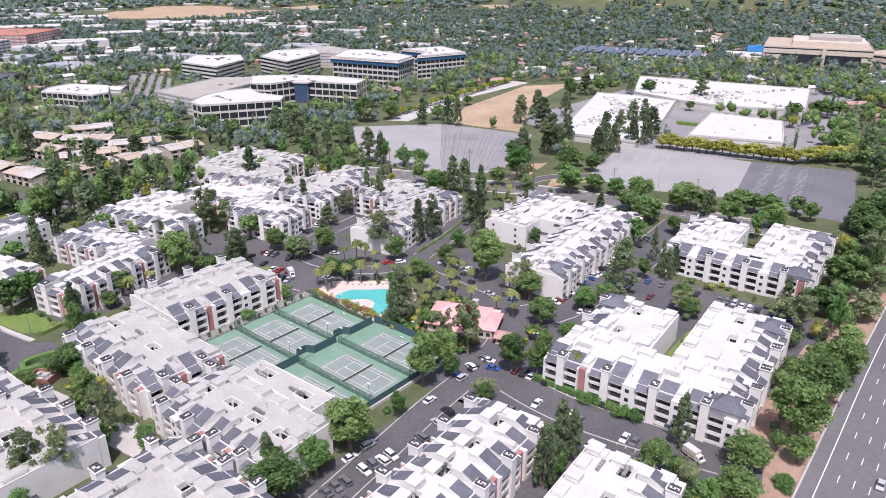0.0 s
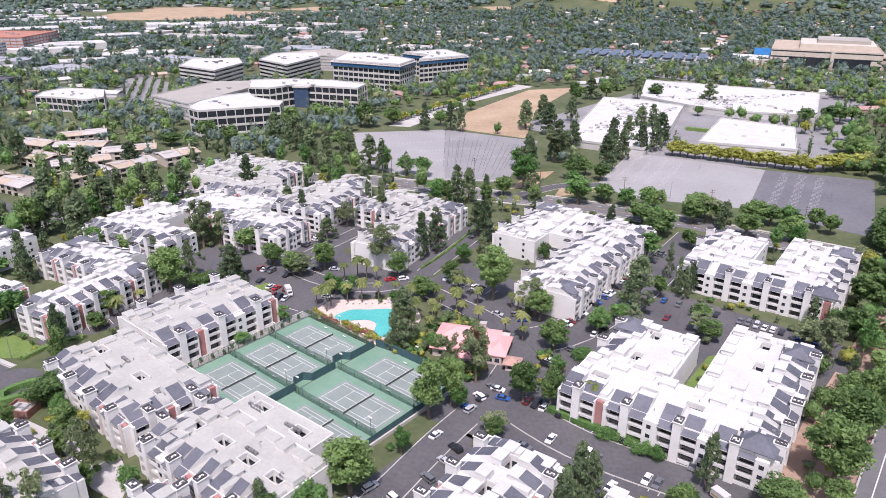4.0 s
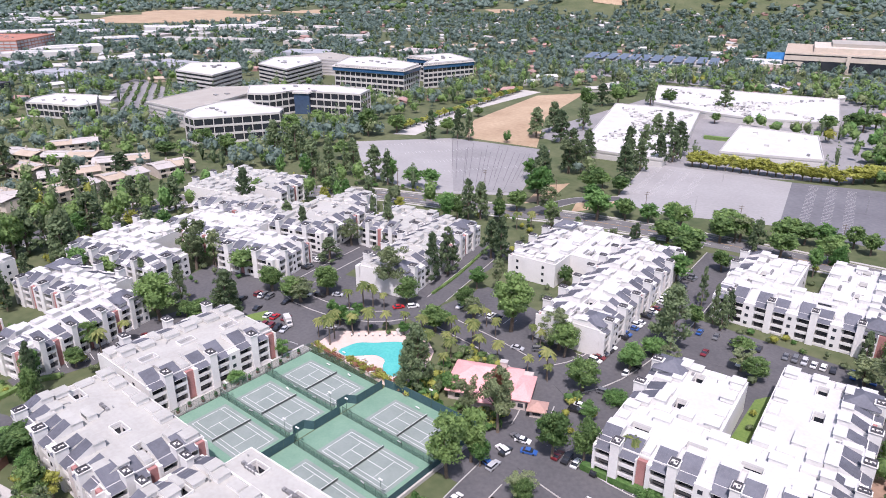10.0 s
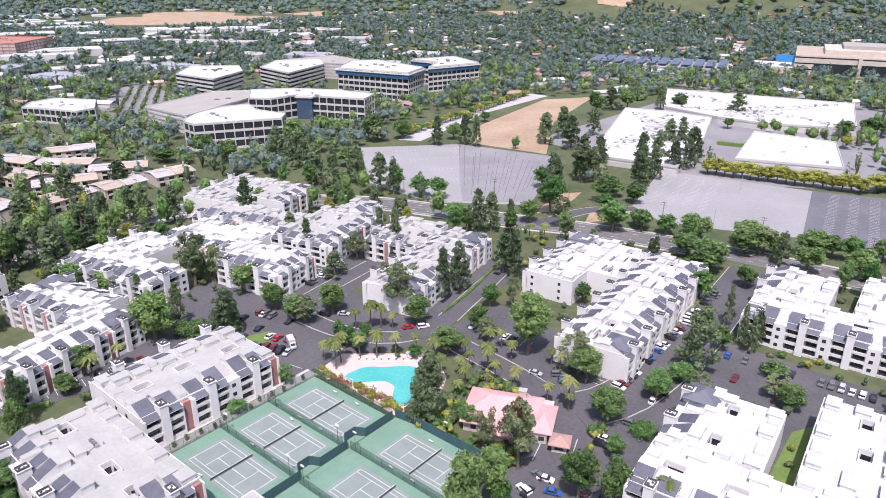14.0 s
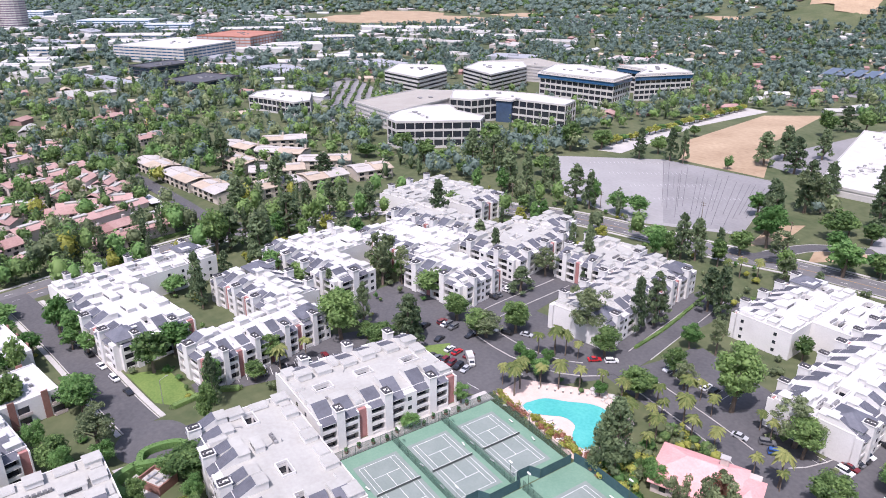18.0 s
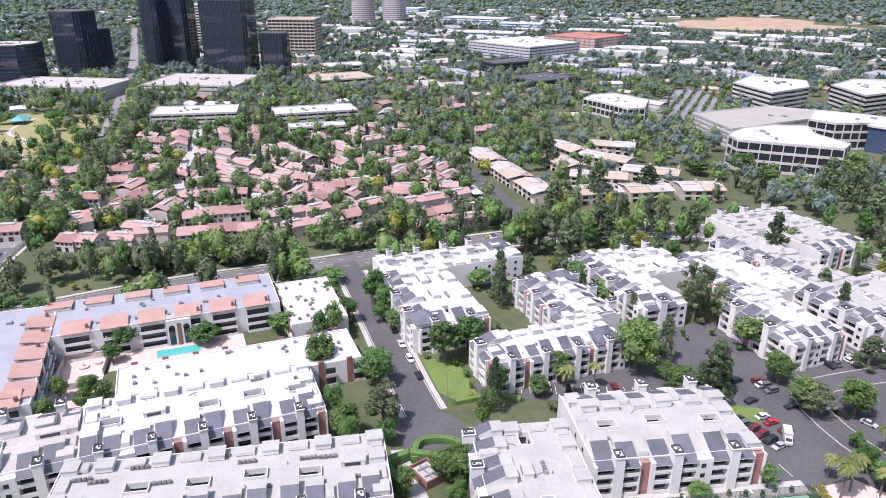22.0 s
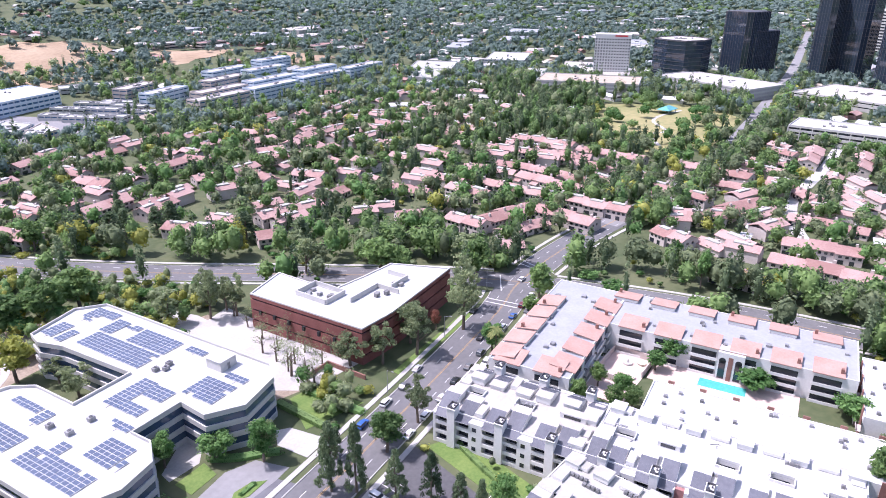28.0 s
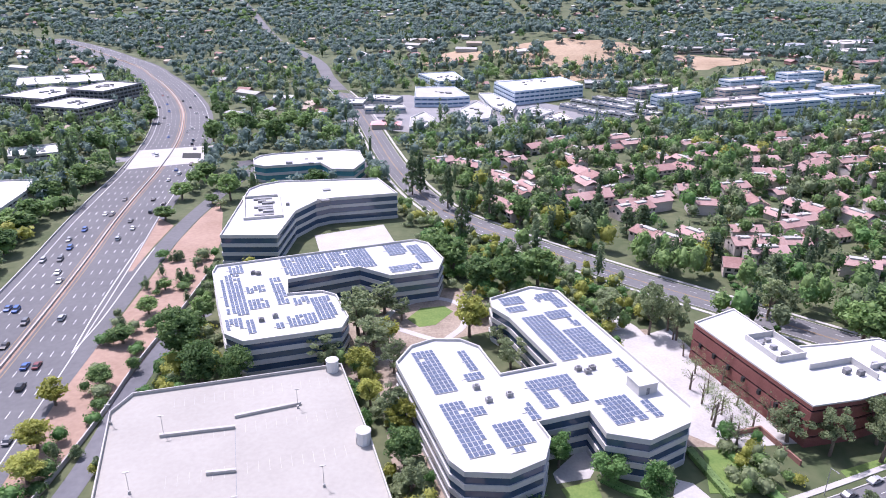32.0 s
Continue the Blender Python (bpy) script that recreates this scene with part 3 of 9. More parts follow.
lot("ground_slope_west", [(171, -250), (167, -279), (164, -300), (162, -323), (158, -352), (156, -366), (153, -400), (154, -440), (160, -480), (165, -500), (170, -473), (174, -440), (176, -395), (178, -360), (180, -330), (181, -300), (183, -240)], "reddish bare slope beside the freeway", SLOPE, 0.04, False)

# dry slopes lie on the hills as thin skins
for cx, cy, rx, ry in ((-185, -965, 80, 70), (-45, -1015, 50, 26), (-340, -940, 50, 36), (-440, -850, 45, 28), (-668, 1470, 74, 70), (-530, 1620, 70, 70), (-1470, 850, 250, 190), (-1330, 1130, 90, 50), (-880, 1350, 60, 30)):
    k = 0.95 if cy > 0 else 0.45
    keep_clear(cx, cy - (40 if cy > 0 else 0), rx * k, ry * k + (40 if cy > 0 else 0))
    g = Geo()
    n = 20
    for j in range(5):
        for i in range(n):
            a, q = 6.28319 * i / n, j / 4
            w = 1 + 0.25 * math.sin(3 * a + cx) + 0.12 * math.sin(7 * a)
            x, y = cx + rx * q * w * math.cos(a), cy + ry * q * w * math.sin(a)
            g.v.append((x, y, hill(x, y) + 2.6 - 2.2 * q))
    for j in range(4):
        g.f += [(j * n + i, (j + 1) * n + i, (j + 1) * n + (i + 1) % n, j * n + (i + 1) % n) for i in range(n)]
    tagged(part("ground_bare_slope", g, DRY), "bare dry hillside among dark trees", "ground", kind="structure")

# bay lines
g = Geo()


def bays(x, y, ang, n, pitch=2.7, depth=5.2):
    u, s = Vector((math.cos(radians(ang)), math.sin(radians(ang)), 0)), Vector((-math.sin(radians(ang)), math.cos(radians(ang)), 0))
    for i in range(n + 1):
        p = Vector((x, y, 0)) + u * (i * pitch)
        q = p + s * depth
        w = u * 0.07
        g.solid([(c.x, c.y, z) for z in (0.04, 0.105) for c in (p - w, p + w, q + w, q - w)], [(4, 5, 6, 7), (0, 1, 5, 4), (1, 2, 6, 5), (2, 3, 7, 6), (3, 0, 4, 7)])


BAYS = [(70, 60, 90, 34), (-62, 40, 105, 12), (-49, 44, 105, 10), (84, 9, 0, 22), (96, -1, 0, 18), (12, 62, 5, 9), (-6, -190, 98, 0), (2, -214, 5, 9), (-64, -68, 98, 0), (-18, 4, -80, 0), (-60, -62, 80, 20)]
for b in BAYS:
    bays(*b)
tagged(part("trim_bay_lines", g, PAINT), "thin white painted parking bay lines", "road marking", kind="structure")
g = Geo()
for k in range(5):
    bays(-8 + 9 * k, 244 + 1.6 * k, 102, 22, 2.7, 4.5)
for k in range(3):
    bays(92 + 10 * k, 246 + 1.5 * k, 100, 30, 2.7, 5)
for k in range(4):
    bays(-190 + 26 * k, 232 - 9 * k, 55, 18, 2.7, 5)
tagged(part("trim_faded_bay_lines", g, FADED), "faded bay lines across empty lots", "road marking", kind="structure")
g = Geo()
crack = random.Random(4)
for i in range(17):
    a, b = i / 17 + crack.uniform(-0.03, 0.03), crack.uniform(0, 0.25)
    p, q = Vector((-166 + 76 * a, 279 + 14 * a, 0)), Vector((-86 + 34 * a, 180 + 22 * a, 0))
    p, q = p.lerp(q, b), p.lerp(q, crack.uniform(0.7, 1))
    w = Vector((0.11, 0.03, 0))
    g.solid([(c.x, c.y, z) for z in (0.09, 0.13) for c in (p - w, p + w, q + w, q - w)], [(4, 5, 6, 7), (0, 1, 5, 4), (1, 2, 6, 5), (2, 3, 7, 6), (3, 0, 4, 7)])
tagged(part("trim_sealed_cracks", g, ASPH), "dark sealed cracks across the worn lot", "road marking", kind="structure")

# lane marks and crossings of the avenue
g = Geo()
dashes(g, ROADS["road_avenue"][0], 3.9, 0.14, 3, 6, 0.05, 0.12)
dashes(g, ROADS["road_avenue"][0], -3.9, 0.14, 3, 6, 0.05, 0.12)
dashes(g, ROADS["road_curved"][0], 3.9, 0.14, 3, 6, 0.05, 0.12)
dashes(g, ROADS["road_curved"][0], -3.9, 0.14, 3, 6, 0.05, 0.12)
for p, q in (((-101, -249), (-97, -262)), ((-98, -248), (-94, -261)), ((-132, -256), (-134, -274)), ((-135, -256), (-137, -274)), ((-106, -262), (-118, -272)), ((-116, -250), (-128, -256))):
    ribbon(g, [Vector((*p, 0)), Vector((*q, 0))], 0, 0.4, 0.05, 0.13)
tagged(part("trim_lane_marks", g, PAINT), "white lane dashes and crossing lines", "road marking", kind="structure")

# freeway
FWY = smooth_line([(560, 2400), (290, 1300), (215, 700), (198, 300), (197, 120), (199, 12), (203, -180), (205.7, -328), (208.4, -408), (212, -470), (213.6, -520), (214.6, -569), (219, -639), (229, -709), (246, -786), (278, -884), (321.6, -990), (400, -1150), (640, -1500), (1200, -2050)], 12)
LINES.append((FWY, 26))
g = Geo()
ribbon(g, FWY, 0, 49, -0.3, 0.07)
freeway = tagged(part("road_freeway", g, FWYM), "wide pale grey freeway with many lanes", "freeway", kind="structure")
g = Geo()
for o in (-16.8, -13.2, -9.6, -6, 6, 9.6, 13.2, 16.8):
    dashes(g, FWY[: -40] if len(FWY) > 120 else FWY, o, 0.2, 3.6, 8, 0.05, 0.1)
part("lane_dashes", g, PAINT, freeway)
g = Geo()
for o in (-20.4, 20.4):
    ribbon(g, FWY, o, 0.25, 0.05, 0.1)
part("edge_line", g, PAINT, freeway)
g = Geo()
for o in (-2.4, 2.4):
    ribbon(g, FWY, o, 0.2, 0.05, 0.1)
part("yellow_line", g, PAINTY, freeway)
g = Geo()
ribbon(g, FWY, 0, 2.6, 0, 0.14)
part("median_strip", g, SLOPE, freeway, "rusty brown median strip")
g = Geo()
ribbon(g, FWY, 0, 0.5, 0, 0.95)
part("median_barrier", g, CONC, freeway, "concrete median barrier")
for s in (-1, 1):
    g = Geo()
    ribbon(g, FWY if s > 0 else [q for q in FWY if q.y > -250], s * 24.2, 0.5, -0.2, 0.85)
    part("side_barrier", g, CONC, freeway, "low concrete side barrier")
g = Geo()
ramp = smooth_line([(150, -580), (160, -545), (167, -516), (170.5, -497), (175, -470), (178.6, -437), (181, -397), (183, -350), (185.5, -300), (189, -240)], 8)
LINES.append((ramp, 5))
ribbon(g, ramp, 0, 8.4, -0.2, 0.09)
tagged(part("road_ramp", g, FWYM), "curving grey freeway ramp", "road", kind="structure")
g = Geo()
wall_line = smooth_line([(152, -400), (156, -366), (158.5, -351), (162.6, -322), (164.3, -301), (167, -279), (172, -250), (175, -225)], 6)
ribbon(g, wall_line, 0, 0.4, -0.2, 1.6)
tagged(part("wall_slope", g, CONC), "pale concrete retaining wall beside the slope", "wall", kind="structure")
g = Geo()
lane = smooth_line([(147, -362), (154, -350), (158, -328), (160.4, -306), (161.8, -273), (166, -245)], 6)
LINES.append((lane, 4))
ribbon(g, lane, 0, 6.4, -0.2, 0.06)
tagged(part("road_service_lane", g, ASPHD), "grey service lane beside the garage", "road", kind="structure")
part("gore_strip", Geo().slab([(191, -474), (181, -462), (184, -433), (185.6, -405), (187.4, -405), (189.2, -441)], 0, 0.1), SLOPE, freeway, "reddish bare strip between ramp and lanes")
g = Geo()
ribbon(g, smooth_line([(190.5, -440), (189.9, -405), (188.5, -367), (186.4, -336)]), 0, 0.3, 0.05, 0.12)
ribbon(g, smooth_line([(183, -432), (183.6, -407), (184.2, -361), (186.4, -336)]), 0, 0.3, 0.05, 0.12)
part("gore_line", g, PAINT, freeway)
# overpass
overpass = thing("overpass", pose(0, 0, 0), "pale concrete bridge deck carrying the freeway", "bridge", kind="structure")
part("deck", Geo().slab([(236.3, -573.5), (189.5, -587.4), (189.5, -635.4), (241, -624.5)], -0.2, 0.16), CONC, overpass)
# no hole here: a flat black slab paints the dark of the slot
part("opening", Geo().slab([(208.9, -614.2), (196, -612.5), (193.6, -598.1), (206.2, -599.7)], 0, 0.2), TYRE, overpass, "flat black slab painting the shaded slot in the deck")
for a, b in (((189.5, -635.4), (189.5, -587.4)), ((241, -624.5), (236.3, -573.5))):
    part("parapet", Geo().slab([a, b, (b[0] + 0.5, b[1]), (a[0] + 0.5, a[1])], -0.2, 1.1), CONC, overpass)
part("abutment", Geo().slab([(189, -640), (189, -584), (186, -592), (183, -636)], -0.2, 0.5), CONCW, overpass)
road("road_cross_east", [(240, -602), (262, -594), (308, -575), (400, -540)], 14, "pale crossing road east of the freeway", ASPHC, kerbs=False)
road("road_cross", [(168, -578), (140, -585), (100, -575), (70, -560)], 16, "grey crossing road at the freeway bridge", kerbs=False)

# ---- white apartment buildings ----
H = 9.8          # roof height
DEEP = 1.9       # depth of the balcony zone


def facade_meshes():
    """Meshes of one facade module, 13 m long: u along the wall, outward is -y, core wall at y = 0."""
    m = {}
    m["balcony"] = Geo().box(0, 3.7, -DEEP, 0, -0.22, 0).box(0, 3.7, -DEEP, -DEEP + 0.16, 0, 0.95).box(0, 0.12, -DEEP, 0, 0, 0.95).mesh("balcony", STUCCO)
    m["rail"] = Geo().box(0, 3.7, -DEEP - 0.02, -DEEP + 0.08, 0.2, 0.95).box(0, 3.7, -DEEP, 0, -0.22, 0).mesh("balcony", STUCCO)
    m["window"] = Geo().box(0.35, 3.35, -0.1, 0.02, 0.05, 2.15).mesh("window", DARKGL)
    m["pane"] = Geo().box(0, 1.1, -0.06, 0.02, 0, 1.2).mesh("window", DARKGL)
    m["chimney"] = Geo().box(-0.15, 1.95, -DEEP - 0.7, 0.6, 0, 12.4).box(-0.35, 2.15, -DEEP - 0.9, 0.8, 12.4, 12.6).mesh("chimney", STUCCO)
    cap = Geo()
    for b in ((-0.1, 1.9, -2.5, -2.3), (-0.1, 1.9, 0.1, 0.3), (-0.1, 0.1, -2.3, 0.1), (1.7, 1.9, -2.3, 0.1)):
        cap.box(*b, 12.6, 13.2)
    cap.box(0.3, 0.8, -1.9, -1.4, 12.6, 13.1).box(1.0, 1.4, -0.9, -0.5, 12.6, 13.0)
    m["chimney_cap"] = cap.mesh("chimney_cap", CAPM)
    for s in (0, 1):
        g = Geo()
        zs = (8.95, 12.3) if s == 0 else (8.95, 11.3)
        y0, y1 = -DEEP - 0.45, 5.0
        line = [(-0.2, 0.15)]
        for i in range(8):
            x = 0.05 + 0.5 * i
            line += [(x, 0.15), (x, 0.22), (x + 0.06, 0.22), (x + 0.06, 0.15)]
        line += [(3.9, 0.15), (3.9, 0), (-0.2, 0)]
        n = len(line)
        g.solid([(x, y, z + k if k or y < 0 else 8.95) for y, z in ((y0, zs[0]), (y1, zs[1])) for x, k in line], [(i, n + i, n + (i + 1) % n, (i + 1) % n) for i in range(n)] + [tuple(range(n)), tuple(range(2 * n - 1, n - 1, -1))])
        me = g.mesh("shed_roof", SEAM)
        me.materials.append(STUCCO)
        for f in me.polygons:
            f.material_index = int(f.index >= n - 3)
        m["shed_roof%d" % s] = me
    m["red"] = Geo().box(0, 2.3, -1.1, 0, 0, 9.4).mesh("red_panel", REDP)
    for key, top in (("w", ROOFW), ("g", ROOFG), ("t", ROOFT)):
        g = Geo().box(-0.47, 0.47, -0.47, 0.47, 0, 0.82).box(-0.5, 0.5, -0.5, 0.5, 0.82, 1)
        k = len(g.f)
        # dark side panels paint loft windows and the shade of open slots
        g.box(-0.33, 0.28, -0.485, -0.465, 0.2, 0.72).box(-0.3, 0.36, 0.465, 0.485, 0.2, 0.72)
        me = g.mesh("roof_box", STUCCO)
        me.materials.append(top)
        me.materials.append(DARKGL)
        for f in me.polygons:
            f.material_index = 2 if f.index >= k else int(f.normal.z > 0.9)
        m["box" + key] = me
    ac = Geo().box(-0.45, 0.45, -0.45, 0.45, 0, 0.75).rod((0, 0, 0.75), (0, 0, 0.85), 0.36, 0.36, 8)
    m["ac_unit"] = ac.mesh("ac_unit", ACM)
    for key, top in (("w", ROOFW), ("g", ROOFG), ("t", ROOFT)):
        for flip in (0, 1):
            g = Geo()
            for x in (0.7, 6.3):
                z = 12.15 if int((x > 3) == flip) == 0 else 11.2
                g.box(x - 0.1, x + 3.8, 4.7, 8.0, H + 0.08, z - 0.2).box(x - 0.3, x + 4.0, 4.8, 8.2, z - 0.2, z)
            if flip:
                g.box(10.6, 12.6, 0.8, 5.5, H + 0.08, H + 1.3)
            if flip == 0:
                end = Geo().box(0.6, 4.5, 0.8, 4.4, H + 0.08, H + 1.5).box(0.4, 4.7, 0.7, 4.6, H + 1.5, H + 1.7).box(6.4, 11.2, 0.8, 3.6, H + 0.08, H + 0.9)
                me = end.mesh("loft_block", STUCCO)
                me.materials.append(top)
                for f in me.polygons:
                    f.material_index = int(f.normal.z > 0.9)
                m["end" + key] = me
            me = g.mesh("loft_block", STUCCO)
            me.materials.append(top)
            for f in me.polygons:
                f.material_index = int(f.normal.z > 0.9)
            m["loft%d%s" % (flip, key)] = me
    row = Geo()
    for i in range(4):
        row.box(1.15 * i - 0.45, 1.15 * i + 0.45, -0.45, 0.45, 0, 0.75).rod((1.15 * i, 0, 0.75), (1.15 * i, 0, 0.85), 0.36, 0.36, 8)
    m["ac_row"] = row.mesh("ac_row", ACM)
    m["vent"] = Geo().rod((0, 0, 0), (0, 0, 0.7), 0.12, 0.12, 6).rod((0, 0, 0.7), (0, 0, 0.85), 0.22, 0.2, 6).mesh("roof_vent", STEEL)
    m["duct"] = Geo().box(-1.2, 1.2, -0.1, 0.1, 0, 0.25).box(1.0, 1.2, -0.7, 0.1, 0, 0.25).mesh("roof_duct", STEEL)
    return m


FM = facade_meshes()


def facade_wall(filled):
    """Piers of one module on a thin back wall; filled: the last bay is closed."""
    line = [(0, 0.2)]
    for x, w in ((0, 0.7), (10.0, 0.35), (12.65, 0.35)):
        line += [(x, 0), (x, -DEEP), (x + w, -DEEP), (x + w, 0)]
        if filled and x == 10.0:
            line = line[:-1]
        if filled and x > 12:
            line = line[:-4] + line[-3:]
    line += [(13, 0.2)]
    g = Geo().slab(line[::-1], 0, 9.6)
    return g


for flip in (0, 1):
    FM["front%d" % flip] = facade_wall(False).mesh("facade_wall", STUCCO)
    FM["plain%d" % flip] = facade_wall(True).mesh("facade_wall", STUCCO)
FM["windows"] = Geo().box(0.35, 3.35, -0.1, 0.02, 0.05, 2.15).box(0.35, 3.35, -0.1, 0.02, 3.05, 5.15).box(0.35, 3.35, -0.1, 0.02, 6.05, 8.15).mesh("window", DARKGL)
for key, flip in (("stack0", 0), ("stack1", 1)):
    g = Geo()
    for f in range(3):
        z = 3.0 * f
        g.box(0, 3.7, -DEEP, 0, z - 0.22, z).box(0, 3.7, -DEEP - 0.02, -DEEP + 0.1, z + (0.2 if (f + flip) % 2 else 0), z + 0.95)
    FM[key] = g.mesh("balcony_stack", STUCCO)
g = Geo()
g.solid([(-4.9, -4.9, 11), (4.9, -4.9, 11), (4.9, 4.9, 11), (-4.9, 4.9, 11), (-4.9, -4.9, 11.2), (4.9, -4.9, 11.2), (4.9, 4.9, 11.2), (-4.9, 4.9, 11.2), (-0.9, 0, 13.4), (0.9, 0, 13.4)],
        [(0, 3, 2, 1), (0, 1, 5, 4), (1, 2, 6, 5), (2, 3, 7, 6), (3, 0, 4, 7), (4, 5, 9, 8), (5, 6, 9), (6, 7, 8, 9), (7, 4, 8)])
FM["hip"] = g.mesh("hip_roof", SEAM)
FM["corner"] = Geo().box(-4.4, 4.4, -4.4, 4.4, H + 0.12, 11).mesh("corner_wall", STUCCO)
FM["well_window"] = Geo().box(-0.5, 0.5, -0.04, 0.04, 0, 1.9).mesh("well_window", DARKGL)


def heap(far, mesh, m, k):
    """Add a copy of a small mesh to one of a building's gathered parts."""
    far[k].solid([m @ v.co for v in mesh.vertices], [tuple(f.vertices) for f in mesh.polygons])


def panes(b, m, far):
    """Three small windows above one another."""
    for f in range(3):
        if far:
            heap(far, FM["pane"], m @ Matrix.Translation((0, 0, 3 * f)), 1)
        else:
            piece("window", FM["pane"], b, m @ Matrix.Translation((0, 0, 3 * f)))


TOPS = {ROOFW: "w", ROOFG: "g", ROOFT: "t"}


def module(b, m, wide, rnd, far, top, lift):
    """One facade module on building b; m: pose of its frame; wide: its length."""
    m = m @ Matrix.Diagonal((wide / 13.0, 1, 1, 1))

    def put(name, key, x=0.0, z=0.0):
        return piece(name, FM[key], b, m @ Matrix.Translation((x, 0, z)))

    flip = rnd.random() < 0.5
    red = rnd.random() < 0.6
    put("facade_wall", ("front%d" if red else "plain%d") % flip)
    for x in (0.7, 6.3):
        if far:
            heap(far, FM["stack%d" % flip], m @ Matrix.Translation((x, 0, 0.3)), 0)
            heap(far, FM["windows"], m @ Matrix.Translation((x, 0, 0.3)), 1)
        else:
            for f in range(3):
                put("balcony", "balcony" if (f + flip) % 2 else "rail", x, 0.3 + 3.0 * f)
                put("window", "window", x, 0.3 + 3.0 * f)
        put("shed_roof", "shed_roof%d" % int((x > 3) == flip), x)
    put("loft_block", "loft%d%s" % (flip, top), 0, lift)
    ch = put("chimney", "chimney", 4.4)
    piece("chimney_cap", FM["chimney_cap"], ch)
    if red:
        put("red_panel", "red", 10.35)
    else:
        panes(b, m @ Matrix.Translation((11.0, -DEEP, 1.1)), far)


def apartment(cx, cy, ang, wings, roof0, label, seed, far=False, hips=()):
    """wings: rows of x0, x1, y0, y1 and the sides that show facades (letters n, s, e, w)."""
    rnd = random.Random(seed)
    far = (Geo(), Geo(), Geo()) if far else None
    b = thing("apartment_building", pose(cx, cy, 0, 0, 0, ang), label, "apartment building", "white apartment buildings")
    for x0, x1, y0, y1, sides, *top in wings:
        roof = top[0] if top else roof0
        c, s = math.cos(radians(ang)), math.sin(radians(ang))
        mx, my = (x0 + x1) / 2, (y0 + y1) / 2
        keep_clear(cx + mx * c - my * s, cy + mx * s + my * c, (x1 - x0) / 2 + 1, (y1 - y0) / 2 + 1, ang)
        cut = {k: (DEEP if k in sides else 0.0) for k in "nsew"}
        X0, X1, Y0, Y1 = x0 + cut["w"], x1 - cut["e"], y0 + cut["s"], y1 - cut["n"]
        long_x = X1 - X0 > Y1 - Y0
        L = max(X1 - X0, Y1 - Y0)
        n = max(1, round(L / 13))
        walls, skin, rim = Geo(), Geo(), Geo()
        wells, holes = [], []
        for i in range(n):
            if long_x:
                a0, a1, b0, b1 = X0 + L * i / n, X0 + L * (i + 1) / n, Y0, Y1
            else:
                a0, a1, b0, b1 = X0, X1, Y0 + L * i / n, Y0 + L * (i + 1) / n
            w = None
            if rnd.random() < 0.75 and min(a1 - a0, b1 - b0) > 7:
                px, py = (a0 + a1) / 2 + rnd.uniform(-1, 1), (b0 + b1) / 2 + rnd.uniform(-1, 1)
                wx, wy = (2.6, 1.5) if long_x else (1.5, 2.6)
                w = (px - wx, px + wx, py - wy, py + wy)
                wells.append(w)
                holes.append(w)
            if w:
                q0, q1, r0, r1 = w
                for e in ((q0 - 0.2, q1 + 0.2, r0 - 0.2, r0), (q0 - 0.2, q1 + 0.2, r1, r1 + 0.2), (q0 - 0.2, q0, r0, r1), (q1, q1 + 0.2, r0, r1)):
                    rim.box(*e, H + 0.1, H + 0.9)
            # roof boxes: stair heads and raised lofts
            for _ in range(2):
                sx, sy, sz = (rnd.uniform(5, 9), rnd.uniform(2.6, 4), rnd.uniform(1.0, 1.9)) if long_x else (rnd.uniform(2.6, 4), rnd.uniform(5, 9), rnd.uniform(1.0, 1.9))
                mx, my = (a0 + a1) / 2 + rnd.uniform(-2, 2), (b0 + b1) / 2 + rnd.uniform(-2.5, 2.5)
                if any(abs(mx - (q[0] + q[1]) / 2) < sx / 2 + 3.6 and abs(my - (q[2] + q[3]) / 2) < sy / 2 + 3.6 for q in wells):
                    continue
                if mx + sx / 2 > X1 or my + sy / 2 > Y1 or mx - sx / 2 < X0 or my - sy / 2 < Y0:
                    continue
                wells.append((mx - 0.5, mx + 0.5, my - 0.5, my + 0.5))
                turn = 0 if long_x else 90
                if not long_x:
                    sx, sy = sy, sx
                piece("roof_box", FM["box" + TOPS[roof]], b, pose(mx, my, H + 0.1, 0, 0, turn) @ Matrix.Diagonal((sx, sy, sz, 1)))
            px, py = rnd.uniform(a0 + 1.5, a1 - 4), rnd.uniform(b0 + 2.5, b1 - 2.5)
            if rnd.random() < 0.8:
                if far:
                    for _ in range(2):
                        heap(far, FM["ac_row"], pose(px, py, H + 0.1, 0, 0, 0 if long_x else 90), 2)
                        px, py = rnd.uniform(a0 + 1.5, a1 - 4), rnd.uniform(b0 + 2.5, b1 - 2.5)
                else:
                    for j in range(rnd.choice((2, 3, 4))):
                        q = (px + 1.15 * j, py) if long_x else (px, py + 1.15 * (j - 2))
                        piece("ac_unit", FM["ac_unit"], b, pose(q[0], q[1], H + 0.1, 0, 0, rnd.uniform(-8, 8)))
            for j in range(1):
                piece("roof_vent", FM["vent"], b, pose(rnd.uniform(a0 + 1, a1 - 1), rnd.uniform(b0 + 1, b1 - 1), H + 0.1))
            if rnd.random() < 0.5:
                piece("roof_duct", FM["duct"], b, pose(rnd.uniform(a0 + 2, a1 - 2), rnd.uniform(b0 + 2, b1 - 2), H + 0.1, 0, 0, rnd.uniform(0, 180)))
